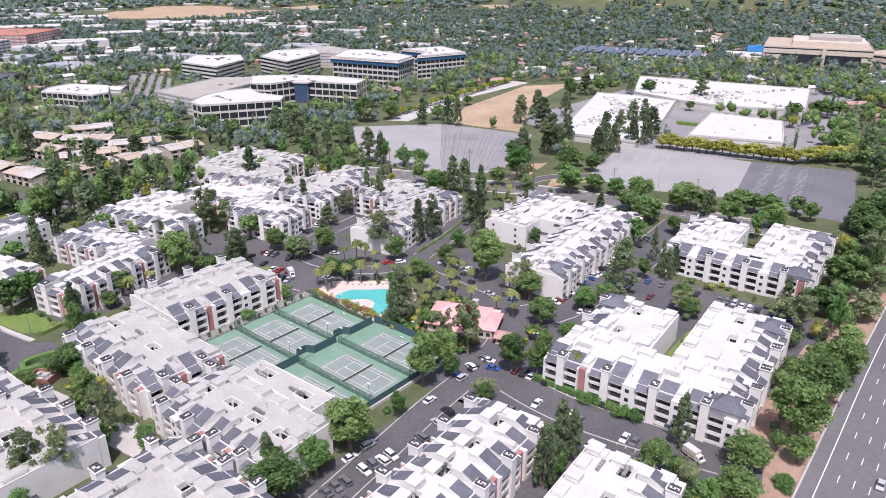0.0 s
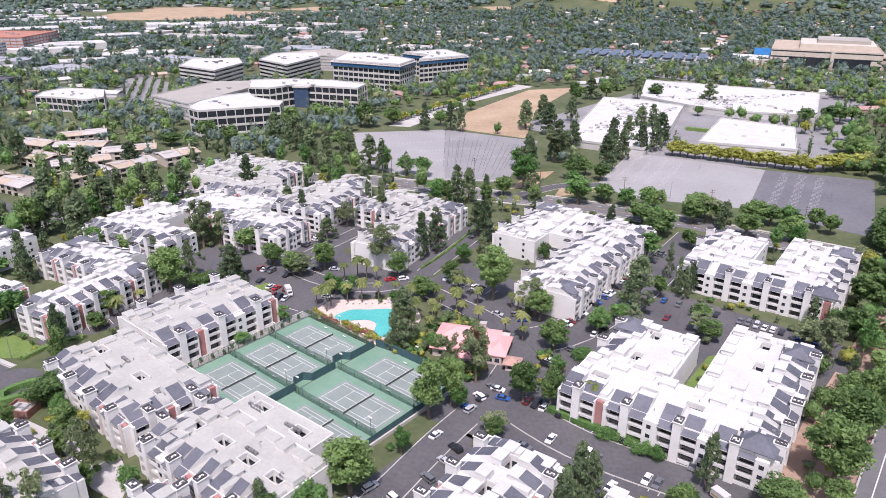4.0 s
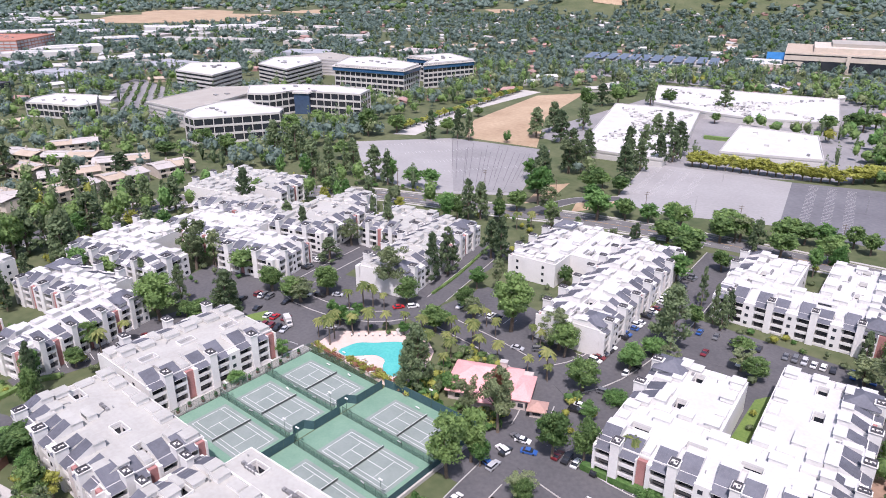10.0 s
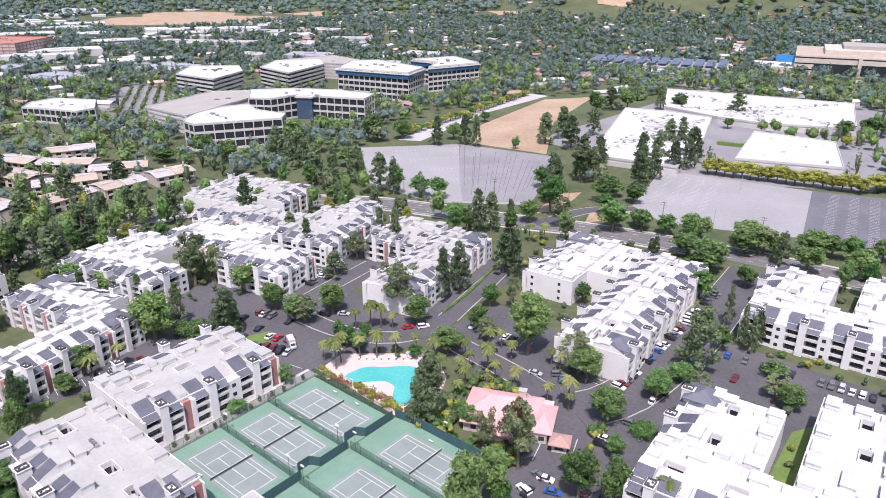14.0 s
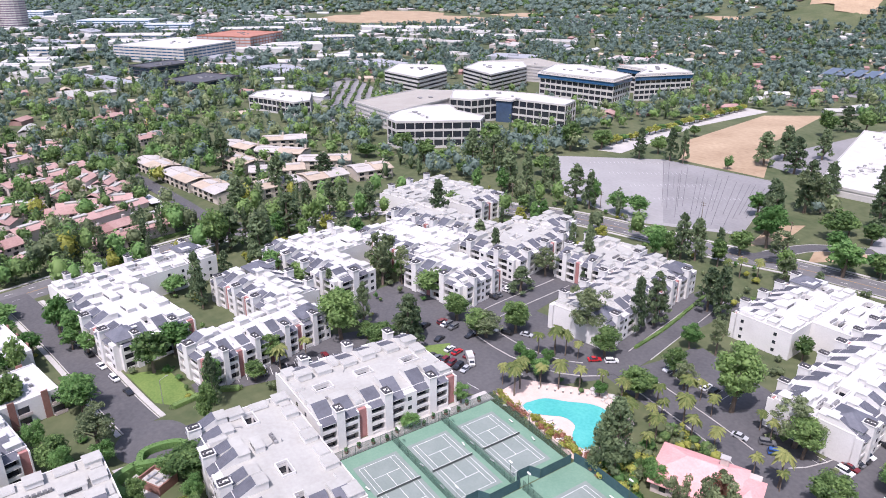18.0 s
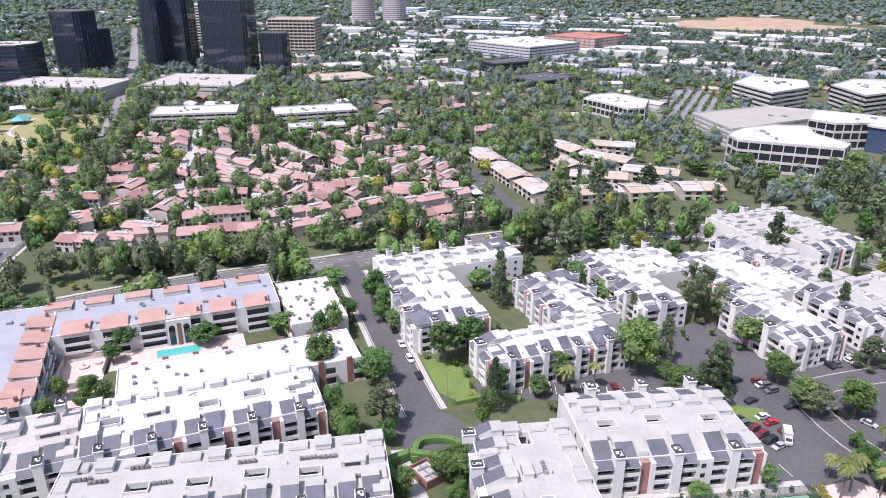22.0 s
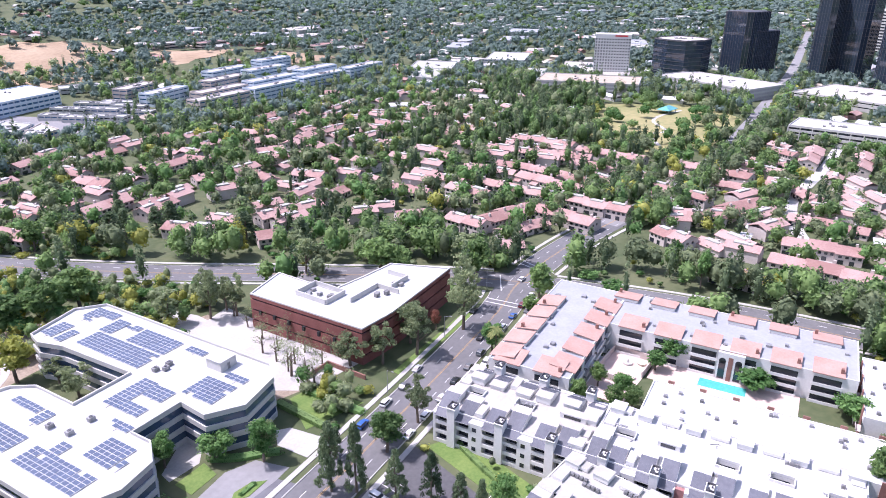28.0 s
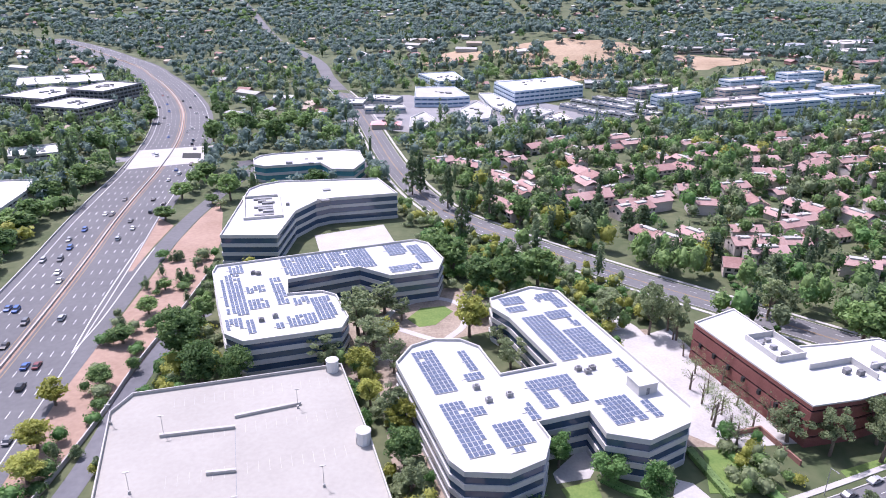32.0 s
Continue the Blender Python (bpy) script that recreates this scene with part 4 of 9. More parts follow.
        for e in ((X0, X1, Y0, Y0 + 0.25), (X0, X1, Y1 - 0.25, Y1), (X0, X0 + 0.25, Y0 + 0.25, Y1 - 0.25), (X1 - 0.25, X1, Y0 + 0.25, Y1 - 0.25)):
            rim.box(*e, H + 0.1, H + 0.45)
        walls.plate(X0, X1, Y0, Y1, holes, 0, H)
        skin.plate(X0, X1, Y0, Y1, holes, H + 0.004, H + 0.1)
        for q in holes:
            part("well_floor", Geo().box(*q, 5.2, 5.5), CONC, b)
            mx, my = (q[0] + q[1]) / 2, (q[2] + q[3]) / 2
            piece("well_window", FM["well_window"], b, pose(mx, q[3] - 0.02, 7.0) @ Matrix.Diagonal((0.75 * (q[1] - q[0]), 1, 1, 1)))
            piece("well_window", FM["well_window"], b, pose(q[0] + 0.02, my, 7.0, 0, 0, 90) @ Matrix.Diagonal((0.7 * (q[3] - q[2]), 1, 1, 1)))
        part("wall", walls, STUCCO, b)
        part("roof", skin, roof, b)
        part("parapet", rim, STUCCO, b)
        for side in sides:
            if side in "ns":
                a, wide = (X0 if side == "s" else X1), X1 - X0
                m = pose(a, Y0 if side == "s" else Y1, 0, 0, 0, 0 if side == "s" else 180)
            else:
                a, wide = (Y0 if side == "e" else Y1), Y1 - Y0
                m = pose(X1 if side == "e" else X0, a, 0, 0, 0, 90 if side == "e" else -90)
            k = max(1, round(wide / 13))
            for i in range(k):
                module(b, m @ Matrix.Translation((wide * i / k, 0, 0)), wide / k, rnd, far, TOPS[roof], 0.0 if side in "ns" else 0.16)
        # blind ends get stacked windows
        for side in "nsew":
            if side in sides:
                continue
            if side in "ns":
                wide, m = X1 - X0, pose(X0 if side == "s" else X1, Y0 if side == "s" else Y1, 0, 0, 0, 0 if side == "s" else 180)
            else:
                wide, m = Y1 - Y0, pose(X1 if side == "e" else X0, Y0 if side == "e" else Y1, 0, 0, 0, 90 if side == "e" else -90)
            n = round(wide / 13)
            for i in range(n):
                if min(X1 - X0, Y1 - Y0) > 14:
                    piece("loft_block", FM["end" + TOPS[roof]], b, m @ pose(wide * i / n, 0, 0.07 if side in "ns" else 0.22) @ Matrix.Diagonal((wide / n / 13, 1, 1, 1)))
            for i in range(int(wide / 6)):
                if rnd.random() < 0.3:
                    panes(b, m @ Matrix.Translation((2 + 6 * i, 0, 1.2)), far)
    if far:
        tagged(part("balcony", far[0], STUCCO, b), kind="stuff")
        tagged(part("window", far[1], DARKGL, b), kind="stuff")
        tagged(part("ac_unit", far[2], ACM, b), kind="stuff")
    for x, y, turn in hips:
        m = pose(x, y, 0, 0, 0, turn)
        piece("hip_roof", FM["hip"], b, m, "slate-blue hipped metal roof")
        piece("corner_wall", FM["corner"], b, m)
    return b


WHITE_LABEL = "three-storey white stucco apartments with grey shed roofs"
GREY_LABEL = "white stucco apartments with weathered grey flat roof"
apartment(125, 45, 5, [(-29, 31, -31, -9, "se"), (-29, -3, -9, 21, "w"), (4, 31, -9, 36, "e")], ROOFW, WHITE_LABEL, 1, hips=((25.4, -25.6, 0), (25.6, 29, 90), (-24, 16, 90)))
apartment(117, 147, 4, [(-29, 30, -26, -4, "se"), (-30, -5, -4, 24, "w"), (3, 30, -4, 32, "e")], ROOFW, WHITE_LABEL, 2, True, hips=((24.4, -20.6, 0), (24.4, 26, 90)))
apartment(57, 107, 5, [(-13, 13, -43, 44, "ew"), (-48, -26, -2, 48, "w"), (-26, -13, 12, 46, "")], ROOFW, WHITE_LABEL, 3, True, hips=((7.4, -37, 90), (-42, 42, 0)))
apartment(-35, 90, 12, [(-5, 20, -39, 28, "ew"), (-32, -5, 0, 33, "ws")], ROOFG, GREY_LABEL, 4, True, hips=((14, -33, 90), (14, 22, 90)))
apartment(-95, 88, 15, [(-12, 20, -28, 16, "es"), (-5, 12, 16, 33, "e"), (-42, -12, -19, 2, "s")], ROOFG, GREY_LABEL, 5, True)
apartment(-155, 88, 15, [(-34, -8, -15, 28, "w"), (-8, 22, -2, 27, "e"), (-8, 20, -36, -12, "s")], ROOFG, GREY_LABEL, 6, True)
apartment(-98, 42, 13, [(2, 35, -18, 6, "es"), (-40, 2, -10, 18, "s"), (-20, 2, 18, 28, "")], ROOFW, WHITE_LABEL, 7, True)
apartment(-118, 6, 13, [(-28, 24, -18, 2, "se"), (-28, 0, 2, 24, "w")], ROOFW, WHITE_LABEL, 8, True)
apartment(-73, -45, 13, [(-9.5, 9.5, -24, 24, "es"), (-48, -9.5, 10, 34, "sn")], ROOFW, WHITE_LABEL, 9, hips=((4, 18, 0), (-42, 28, 0)))
apartment(-120, -70, 13, [(-37, -16, -22, 38, "w"), (-16, 30, -25, 3, "se")], ROOFW, WHITE_LABEL, 10, True, hips=((24.5, -19.5, 0), (-31.5, 32, 90)))
apartment(-26, -28, 0, [(-17, 15, -22, 23, "ew")], ROOFG, GREY_LABEL, 11)
apartment(-4, -65, 0, [(-26, 26, -15, 13, "se")], ROOFG, GREY_LABEL, 12)
apartment(48, -64, 2, [(-22, 26, -16, 9, "sw"), (-14, 18, 9, 18, "")], ROOFG, GREY_LABEL, 13, True)
apartment(66, -104, 2, [(-20, 20, -22, 22, "wn")], ROOFG, GREY_LABEL, 14, True)
apartment(-16, -138, 3, [(-13, 13, -40, 38, "e"), (13, 50, 8, 40, "n")], ROOFG, GREY_LABEL, 15, True)
apartment(109, -46, 4, [(-11, 12, -34, 28, "we")], ROOFW, WHITE_LABEL, 16, True)
apartment(144, -34, 4, [(-12, 13, -30, 18, "e")], ROOFW, WHITE_LABEL, 17, True)
apartment(-42, -167, 14, [(-15, 12, -54, -12, "ew", ROOFT), (-15, 12, -12, 50, "e")], ROOFW, "white stucco apartments with tan flat roof beside a lawn", 18)

# ---- tennis courts, pool and clubhouse ----
CHAIN = bpy.data.materials.new("green_chain_link")
CHAIN.use_nodes = True
_n, _l = CHAIN.node_tree.nodes, CHAIN.node_tree.links
_mix, _clear = _n.new("ShaderNodeMixShader"), _n.new("ShaderNodeBsdfTransparent")
_n["Principled BSDF"].inputs["Base Color"].default_value = (0.06, 0.11, 0.085, 1)
_mix.inputs[0].default_value = 0.3
_l.new(_clear.outputs[0], _mix.inputs[1])
_l.new(_n["Principled BSDF"].outputs[0], _mix.inputs[2])
_l.new(_mix.outputs[0], _n["Material Output"].inputs[0])
NETM = surface("dark_court_net", (0.07, 0.085, 0.08), (0.11, 0.125, 0.12), 0.9, 1, 6)


def strip(g, x0, x1, y0, y1):
    g.box(x0, x1, y0, y1, 0.11, 0.145)


def tennis_court(x, y):
    """One court: playing surface, lines, net; (x, y) is the corner of its doubles lines."""
    ob = thing("tennis_court", pose(x, y, 0), "grey-green hard tennis court with white lines", "tennis court", "tennis courts")
    part("surface", Geo().box(-1.2, 24.97, -12.17, 1.2, 0.02, 0.11), COURTB, ob)
    g = Geo()
    w = 0.1
    for yy in (0, -10.97, -1.37, -9.6):
        strip(g, 0, 23.77, yy - w / 2, yy + w / 2)
    for xx in (0, 23.77):
        strip(g, xx - w / 2, xx + w / 2, -10.97, 0)
    for xx in (5.49, 18.28):
        strip(g, xx - w / 2, xx + w / 2, -9.6, -1.37)
    strip(g, 5.49, 18.28, -5.55, -5.42)
    part("court_line", g, PAINT, ob)
    net = part("net", Geo().box(11.85, 11.92, -11.9, 0.9, 0.15, 0.98), NETM, ob, "dark mesh net")
    part("net_band", Geo().box(11.83, 11.94, -11.9, 0.9, 0.98, 1.06), PAINT, net)
    for yy in (-11.95, 0.95):
        part("net_post", Geo().rod((11.885, yy, 0), (11.885, yy, 1.15), 0.06, 0.06, 6), POSTM, net)
    return ob


court_base = thing("court_base", pose(0, 0, 0), "green painted surround of the tennis courts", "court surface", kind="structure")
part("upper_surround", Geo().box(-6, 29, -50, 4.5, -0.2, 0.06), COURTG, court_base)
part("lower_surround", Geo().box(29.4, 67, -50, 6.5, -0.2, 0.07), COURTG, court_base)
part("footing", Geo().box(67, 67.6, -50, 6.5, -0.2, 1.1), CONC, court_base)
keep_clear(30, -22, 39, 30)
for x, y in ((0, 0), (0, -16.7), (0, -33.4), (37.8, 1.6), (38.2, -17), (38.4, -34)):
    tennis_court(x, y)


def court_fence(pts, tall, screen, label, mat=None):
    ob = thing("court_fence", pose(0, 0, 0), label, "fence", "court fences")
    for a, b in zip(pts, pts[1:]):
        a, b = Vector((*a, 0)), Vector((*b, 0))
        d = b - a
        n = max(1, round(d.length / 4))
        u = d.normalized()
        s = Vector((-u.y, u.x, 0)) * 0.03
        for i in range(n + 1):
            p = a + d * (i / n)
            part("post", Geo().rod((p.x, p.y, 0), (p.x, p.y, tall), 0.06, 0.05, 5), POSTM, ob)
        part("top_rail", Geo().rod((a.x, a.y, tall), (b.x, b.y, tall), 0.04, 0.04, 5), POSTM, ob)
        v = [(c.x, c.y, z) for z in (0.05, tall) for c in (a - s, b - s, b + s, a + s)]
        g = Geo().solid(v, [(0, 3, 2, 1), (4, 5, 6, 7), (0, 1, 5, 4), (1, 2, 6, 5), (2, 3, 7, 6), (3, 0, 4, 7)])
        part("wire_mesh" if not screen else "windscreen", g, SCREEN if screen else CHAIN, ob)
    return ob


court_fence([(29.2, -50), (29.2, -30), (26.4, -28.5), (26.4, -24.6), (29.2, -23), (29.2, -13.4), (26.4, -12), (26.4, -8), (29.2, -6.4), (29.2, 4.5)], 3.0, True, "dark teal screened fence between court terraces")
court_fence([(29.2, 5.6), (36, 6.6)], 3.0, True, "dark teal screened fence beside the courts")
court_fence([(-6, -50), (-6, 4.5), (29, 4.5)], 3.2, False, "green chain-link fence along the upper courts")
court_fence([(-6, -14), (28, -14)], 3.0, False, "green chain-link fence between upper courts")
court_fence([(-6, -30.8), (28, -30.8)], 3.0, False, "green chain-link fence between neighbouring courts")
court_fence([(30, -13), (66, -13)], 3.0, False, "green chain-link fence between lower courts")
court_fence([(30, -31), (66, -31)], 3.0, False, "green chain-link fence between low courts")
court_fence([(36, 6.5), (67, 6.5), (67, -50), (30, -50)], 3.2, True, "dark teal screened fence around the lower courts")
bench = thing("court_bench", pose(6, 2.6, 0.1), "small white bench beside a tennis court", "bench", "court benches")
part("seat", Geo().box(-0.8, 0.8, -0.2, 0.2, 0.4, 0.48), PAINT, bench)
for x in (-0.6, 0.6):
    part("leg", Geo().box(x - 0.05, x + 0.05, -0.18, 0.18, 0, 0.4), POSTM, bench)
for i, (x, y) in enumerate([(16, 2.6), (8, -13), (17, -12.8), (7, -15.2), (18, -29.8), (8, -29.6), (44, -11.5), (52, -11.7), (46, -30), (56, -29.8), (45, 3.6), (8, -46)]):
    copy_thing(bench, pose(x, y, 0.1, 0, 0, (i % 3 - 1) * 12))
lamp = thing("court_light", pose(-2, -14, 0), "slim court light pole with a bright lamp head", "light pole", "court lights")
part("pole", Geo().rod((0, 0, 0), (0, 0, 6.5), 0.09, 0.06, 6), POSTM, lamp)
part("lamp_head", Geo().box(-0.6, 0.6, -0.2, 0.2, 6.5, 6.75), PAINT, lamp)
for q in ((26, -14), (-2, -30.8), (26, -30.8), (32, -13), (64, -13), (32, -31), (64, -31), (12, 4.4), (48, 6.4)):
    copy_thing(lamp, pose(*q, 0))

deck = thing("pool_deck", pose(0, 0, 0), "pink concrete deck around the pool", "pool deck", kind="structure")
part("paving", Geo().slab([(-8, 8), (-10, 20), (4, 32), (15, 40), (27, 32), (38, 12), (32, 6)], -0.2, 0.08), DECKP, deck)
keep_clear(15, 19, 19, 12, 20)
pool = thing("swimming_pool", pose(0, 0, 0), "free-form turquoise swimming pool with pale coping", "swimming pool")
outline = [(v.x, v.y) for v in smooth_line([(0, 12), (1.5, 19), (7, 24), (13, 30), (19, 31), (23, 25), (28, 17), (29, 12), (25, 10), (21, 13), (18, 17), (13, 17), (9, 13), (5, 9.5), (0.6, 10), (0, 12)], 1.2)][:-1]
mid = Vector((14, 18, 0))
outline = [(mid.x + (x - mid.x) * 0.92, mid.y + (y - mid.y) * 0.9) for x, y in outline]
part("coping", Geo().slab([(mid.x + (x - mid.x) * 1.04, mid.y + (y - mid.y) * 1.04) for x, y in outline], -0.1, 0.13), CONC, pool)
part("water", Geo().slab(outline, -0.1, 0.16), POOL, pool)
lounger = thing("sun_lounger", pose(-1, 6.4, 0.08, 0, 0, 40), "small pale sun lounger beside the pool", "lounger", "sun loungers")
part("bed", Geo().box(-0.95, 0.4, -0.3, 0.3, 0.3, 0.38), PAINT, lounger)
part("backrest", Geo().solid([(0.4, -0.3, 0.3), (1.0, -0.3, 0.75), (1.0, 0.3, 0.75), (0.4, 0.3, 0.3), (0.4, -0.3, 0.38), (1.0, -0.3, 0.83), (1.0, 0.3, 0.83), (0.4, 0.3, 0.38)], [(0, 3, 2, 1), (4, 5, 6, 7), (0, 1, 5, 4), (1, 2, 6, 5), (2, 3, 7, 6), (3, 0, 4, 7)]), PAINT, lounger)
part("frame", Geo().box(-0.9, 0.9, -0.28, 0.28, 0.1, 0.18).box(-0.85, -0.8, -0.28, 0.28, 0, 0.3).box(0.8, 0.85, -0.28, 0.28, 0, 0.3), STEEL, lounger)
for i in range(9):
    copy_thing(lounger, pose(-3 + 1.9 * i, 21.5 + 1.65 * i, 0.08, 0, 0, -50))
for i in range(5):
    copy_thing(lounger, pose(12 + 2.0 * i, 12.5 - 0.9 * i, 0.08, 0, 0, 70))
rocks = thing("rockery", pose(12, 35, 0), "pile of pale boulders behind the pool", "rocks")
rr = random.Random(5)
for i in range(16):
    x, y, s = rr.uniform(-5, 6), rr.uniform(-2, 3), rr.uniform(0.6, 1.5)
    bm = bmesh.new()
    bmesh.ops.create_icosphere(bm, subdivisions=1, radius=s)
    for v in bm.verts:
        v.co *= rr.uniform(0.75, 1.2)
        v.co.z *= 0.7
    bm.transform(Matrix.Translation((x, y, s * 0.4)))
    me = bpy.data.meshes.new("boulder")
    bm.to_mesh(me)
    bm.free()
    me.materials.append(CONC)
    piece("boulder", me, rocks)


def hip(g, x0, x1, y0, y1, z0, z1, t=0.3):
    """A hipped roof with its ridge along x."""
    m, k = (y0 + y1) / 2, (y1 - y0) / 2
    a, b = min(x0 + k, (x0 + x1) / 2), max(x1 - k, (x0 + x1) / 2)
    v = [(x0, y0, z0), (x1, y0, z0), (x1, y1, z0), (x0, y1, z0), (x0, y0, z0 + t), (x1, y0, z0 + t), (x1, y1, z0 + t), (x0, y1, z0 + t), (a, m, z1 + t), (b, m, z1 + t)]
    g.solid(v, [(0, 3, 2, 1), (0, 1, 5, 4), (1, 2, 6, 5), (2, 3, 7, 6), (3, 0, 4, 7), (4, 5, 9, 8), (5, 6, 9), (6, 7, 8, 9), (7, 4, 8)])
    return g


club = thing("clubhouse", pose(56, 26, 0, 0, 0, 24), "pale clubhouse with pinkish red tiled roof", "clubhouse")
keep_clear(56, 26, 15, 11, 24)
part("wall", Geo().box(-12, 12, -8, 8, 0, 3.8).box(-4, 6, -11, -8, 0, 3.2), PINKW, club)
part("roof", hip(Geo(), -13.2, 9, -6.5, 8.5, 3.8, 7.4), TILER, club)
part("wing_roof", Geo().gable(-12.8, 4, -9.2, -3, 3.5, 5.9), TILER, club)
part("end_roof", hip(Geo(), 7, 13.4, -8.4, 6, 3.4, 5.4), TILER, club)
part("porch_roof", Geo().solid([(-5, -12, 3.0), (7, -12, 3.0), (7, -7, 4.6), (-5, -7, 4.6), (-5, -12, 3.25), (7, -12, 3.25), (7, -7, 4.85), (-5, -7, 4.85)], [(0, 3, 2, 1), (4, 5, 6, 7), (0, 1, 5, 4), (1, 2, 6, 5), (2, 3, 7, 6), (3, 0, 4, 7)]), TILER, club)
chim = part("chimney", Geo().box(2, 4, 3, 4.6, 3.8, 8.6), PINKW, club)
part("chimney_cap", Geo().box(1.8, 4.2, 2.8, 4.8, 8.6, 8.9), CONC, chim)
part("skylight", Geo().box(-6, 4, 1.2, 2.4, 6.2, 7.1), TILER, club)
for x in (-9, -5.5, 8, 10.5):
    part("window", Geo().box(x - 0.8, x + 0.8, -8.06, -7.98, 1, 2.4), DARKGL, club)
for y in (-5, 0, 5):
    part("window", Geo().box(11.98, 12.06, y - 0.8, y + 0.8, 1, 2.4), DARKGL, club)
kiosk = thing("gate_kiosk", pose(74, 24.5, 0, 0, 0, 24), "small hut with orange tiled roof at the lane", "kiosk")
part("wall", Geo().box(-2, 2, -2, 2, 0, 2.6), PINKW, kiosk)
part("roof", hip(Geo(), -3, 3, -3, 3, 2.6, 4.4), TILEO, kiosk)
part("window", Geo().box(-1.2, 1.2, -2.06, -1.98, 1, 2), DARKGL, kiosk)
# plant room in its hedge at the end of the street
plant = thing("plant_enclosure", pose(-24, -90, 0, 0, 0, 30), "open-topped red brick plant enclosure", "plant enclosure")
for b in ((-4, 4, -3, -2.6), (-4, 4, 2.6, 3), (-4, -3.6, -2.6, 2.6), (3.6, 4, -2.6, 2.6)):
    part("wall", Geo().box(*b, 0, 2.6), BRICKC, plant)
part("floor", Geo().box(-3.6, 3.6, -2.6, 2.6, 0, 1.6), CONC, plant)
part("pipes", Geo().box(-3, 3, -0.3, 0.1, 1.6, 2.0).box(-2, -1.4, -1.6, 1.6, 1.6, 2.2).box(1.0, 1.5, -1.6, 1.6, 1.6, 2.1), STEEL, plant)
keep_clear(-24, -90, 6, 5, 30)

# ---- offices ----


def inset(pts, d):
    """The outline pulled in by d."""
    a = sum(p[0] * q[1] - q[0] * p[1] for p, q in zip(pts, pts[1:] + pts[:1]))
    pts = pts if a > 0 else pts[::-1]
    out, n = [], len(pts)
    for i in range(n):
        p, q, r = (Vector(pts[j % n]) for j in (i - 1, i, i + 1))
        u, w = (q - p).normalized(), (r - q).normalized()
        nu, nw = Vector((-u.y, u.x)), Vector((-w.y, w.x))
        k = 1 + nu.dot(nw)
        m = (nu + nw) / max(k, 0.35)
        out.append((q.x + m.x * d, q.y + m.y * d))
    return out


def parapet(geo, pts, z0, z1, t=0.4):
    ins = inset(pts, t)
    a = sum(p[0] * q[1] - q[0] * p[1] for p, q in zip(pts, pts[1:] + pts[:1]))
    pts = pts if a > 0 else pts[::-1]
    n = len(pts)
    faces = []
    for i in range(n):
        j = (i + 1) % n
        faces += [(i, j, n + j, n + i), (n + i, n + j, 3 * n + j, 3 * n + i), (3 * n + i, 3 * n + j, 2 * n + j, 2 * n + i), (2 * n + i, 2 * n + j, j, i)]
    geo.solid([(*p, z) for ring in (pts, ins) for z in (z0, z1) for p in ring], faces)
    return geo


def office(name, m, pts, floors, fh, label, wall=SPAND, glass=BLUEGL, roof=ROOFW, sill=1.6, cat="office building", piers=0.0, step=0.0, units=6, seed=0, clear=True, lip=0.9, group=""):
    """A flat-roofed building on an outline, with a solid band and a glass band on each floor."""
    b = thing(name, m, label, cat, group)
    rnd = random.Random(seed)
    top = floors * fh
    for f in range(floors):
        o = inset(pts, step * (f - floors + 1)) if step else pts
        part("spandrel", Geo().slab(o, f * fh, f * fh + sill), wall, b)
        # glass=RECESS fills open decks with solid grey that paints their shade
        part("glass_band", Geo().slab(inset(o, 0.35 if not step else 0.9), f * fh + sill, (f + 1) * fh), glass, b, "dark ribbon of window glass or painted deck shade")
    part("roof_slab", Geo().slab(pts, top, top + 0.7), wall, b)
    part("roof", Geo().slab(inset(pts, 0.5), top + 0.7, top + 0.75), roof, b)
    part("parapet", parapet(Geo(), pts, top + 0.7, top + 0.7 + lip), wall, b)
    if piers:
        g = Geo()
        n = len(pts)
        for i in range(n):
            p, q = Vector(pts[i]), Vector(pts[(i + 1) % n])
            d = q - p
            k = max(1, round(d.length / piers))
            u = d.normalized() * 0.3
            s = Vector((-u.y, u.x))
            for j in range(k):
                c = p + d * (j / k)
                g.solid([(*(c + e), z) for z in (0, top) for e in (-u - s, u - s, u + s, -u + s)], [(0, 1, 5, 4), (1, 2, 6, 5), (2, 3, 7, 6), (3, 0, 4, 7), (4, 5, 6, 7)])
        tagged(part("pier", g, wall, b), kind="stuff")
    xs, ys = [p[0] for p in pts], [p[1] for p in pts]
    if clear:
        c = m @ Vector(((min(xs) + max(xs)) / 2, (min(ys) + max(ys)) / 2, 0))
        keep_clear(c.x, c.y, (max(xs) - min(xs)) / 2 + 2, (max(ys) - min(ys)) / 2 + 2, math.degrees(m.to_euler().z))
    px, py = sum(xs) / len(xs), sum(ys) / len(ys)
    far = (m @ Vector((px, py, 0)) - Vector((110, -115, 0))).length > 560
    rest = Geo()
    for i in range(units):
        x, y = px + rnd.uniform(-0.3, 0.3) * (max(xs) - min(xs)) * 0.6, py + rnd.uniform(-0.3, 0.3) * (max(ys) - min(ys)) * 0.6
        s = rnd.uniform(0.8, 2.2)
        (rest if i > 2 or far else Geo()).box(x - s, x + s, y - s * 0.7, y + s * 0.7, top + 0.75, top + 0.75 + rnd.uniform(0.6, 1.5))
        if i <= 2 and not far:
            part("roof_unit", Geo().box(x - s, x + s, y - s * 0.7, y + s * 0.7, top + 0.75, top + 0.75 + rnd.uniform(0.6, 1.5)), ACM if i % 2 else SPAND, b)
    if units > 3 or far and units:
        tagged(part("roof_unit", rest, ACM, b), kind="stuff")
    return b


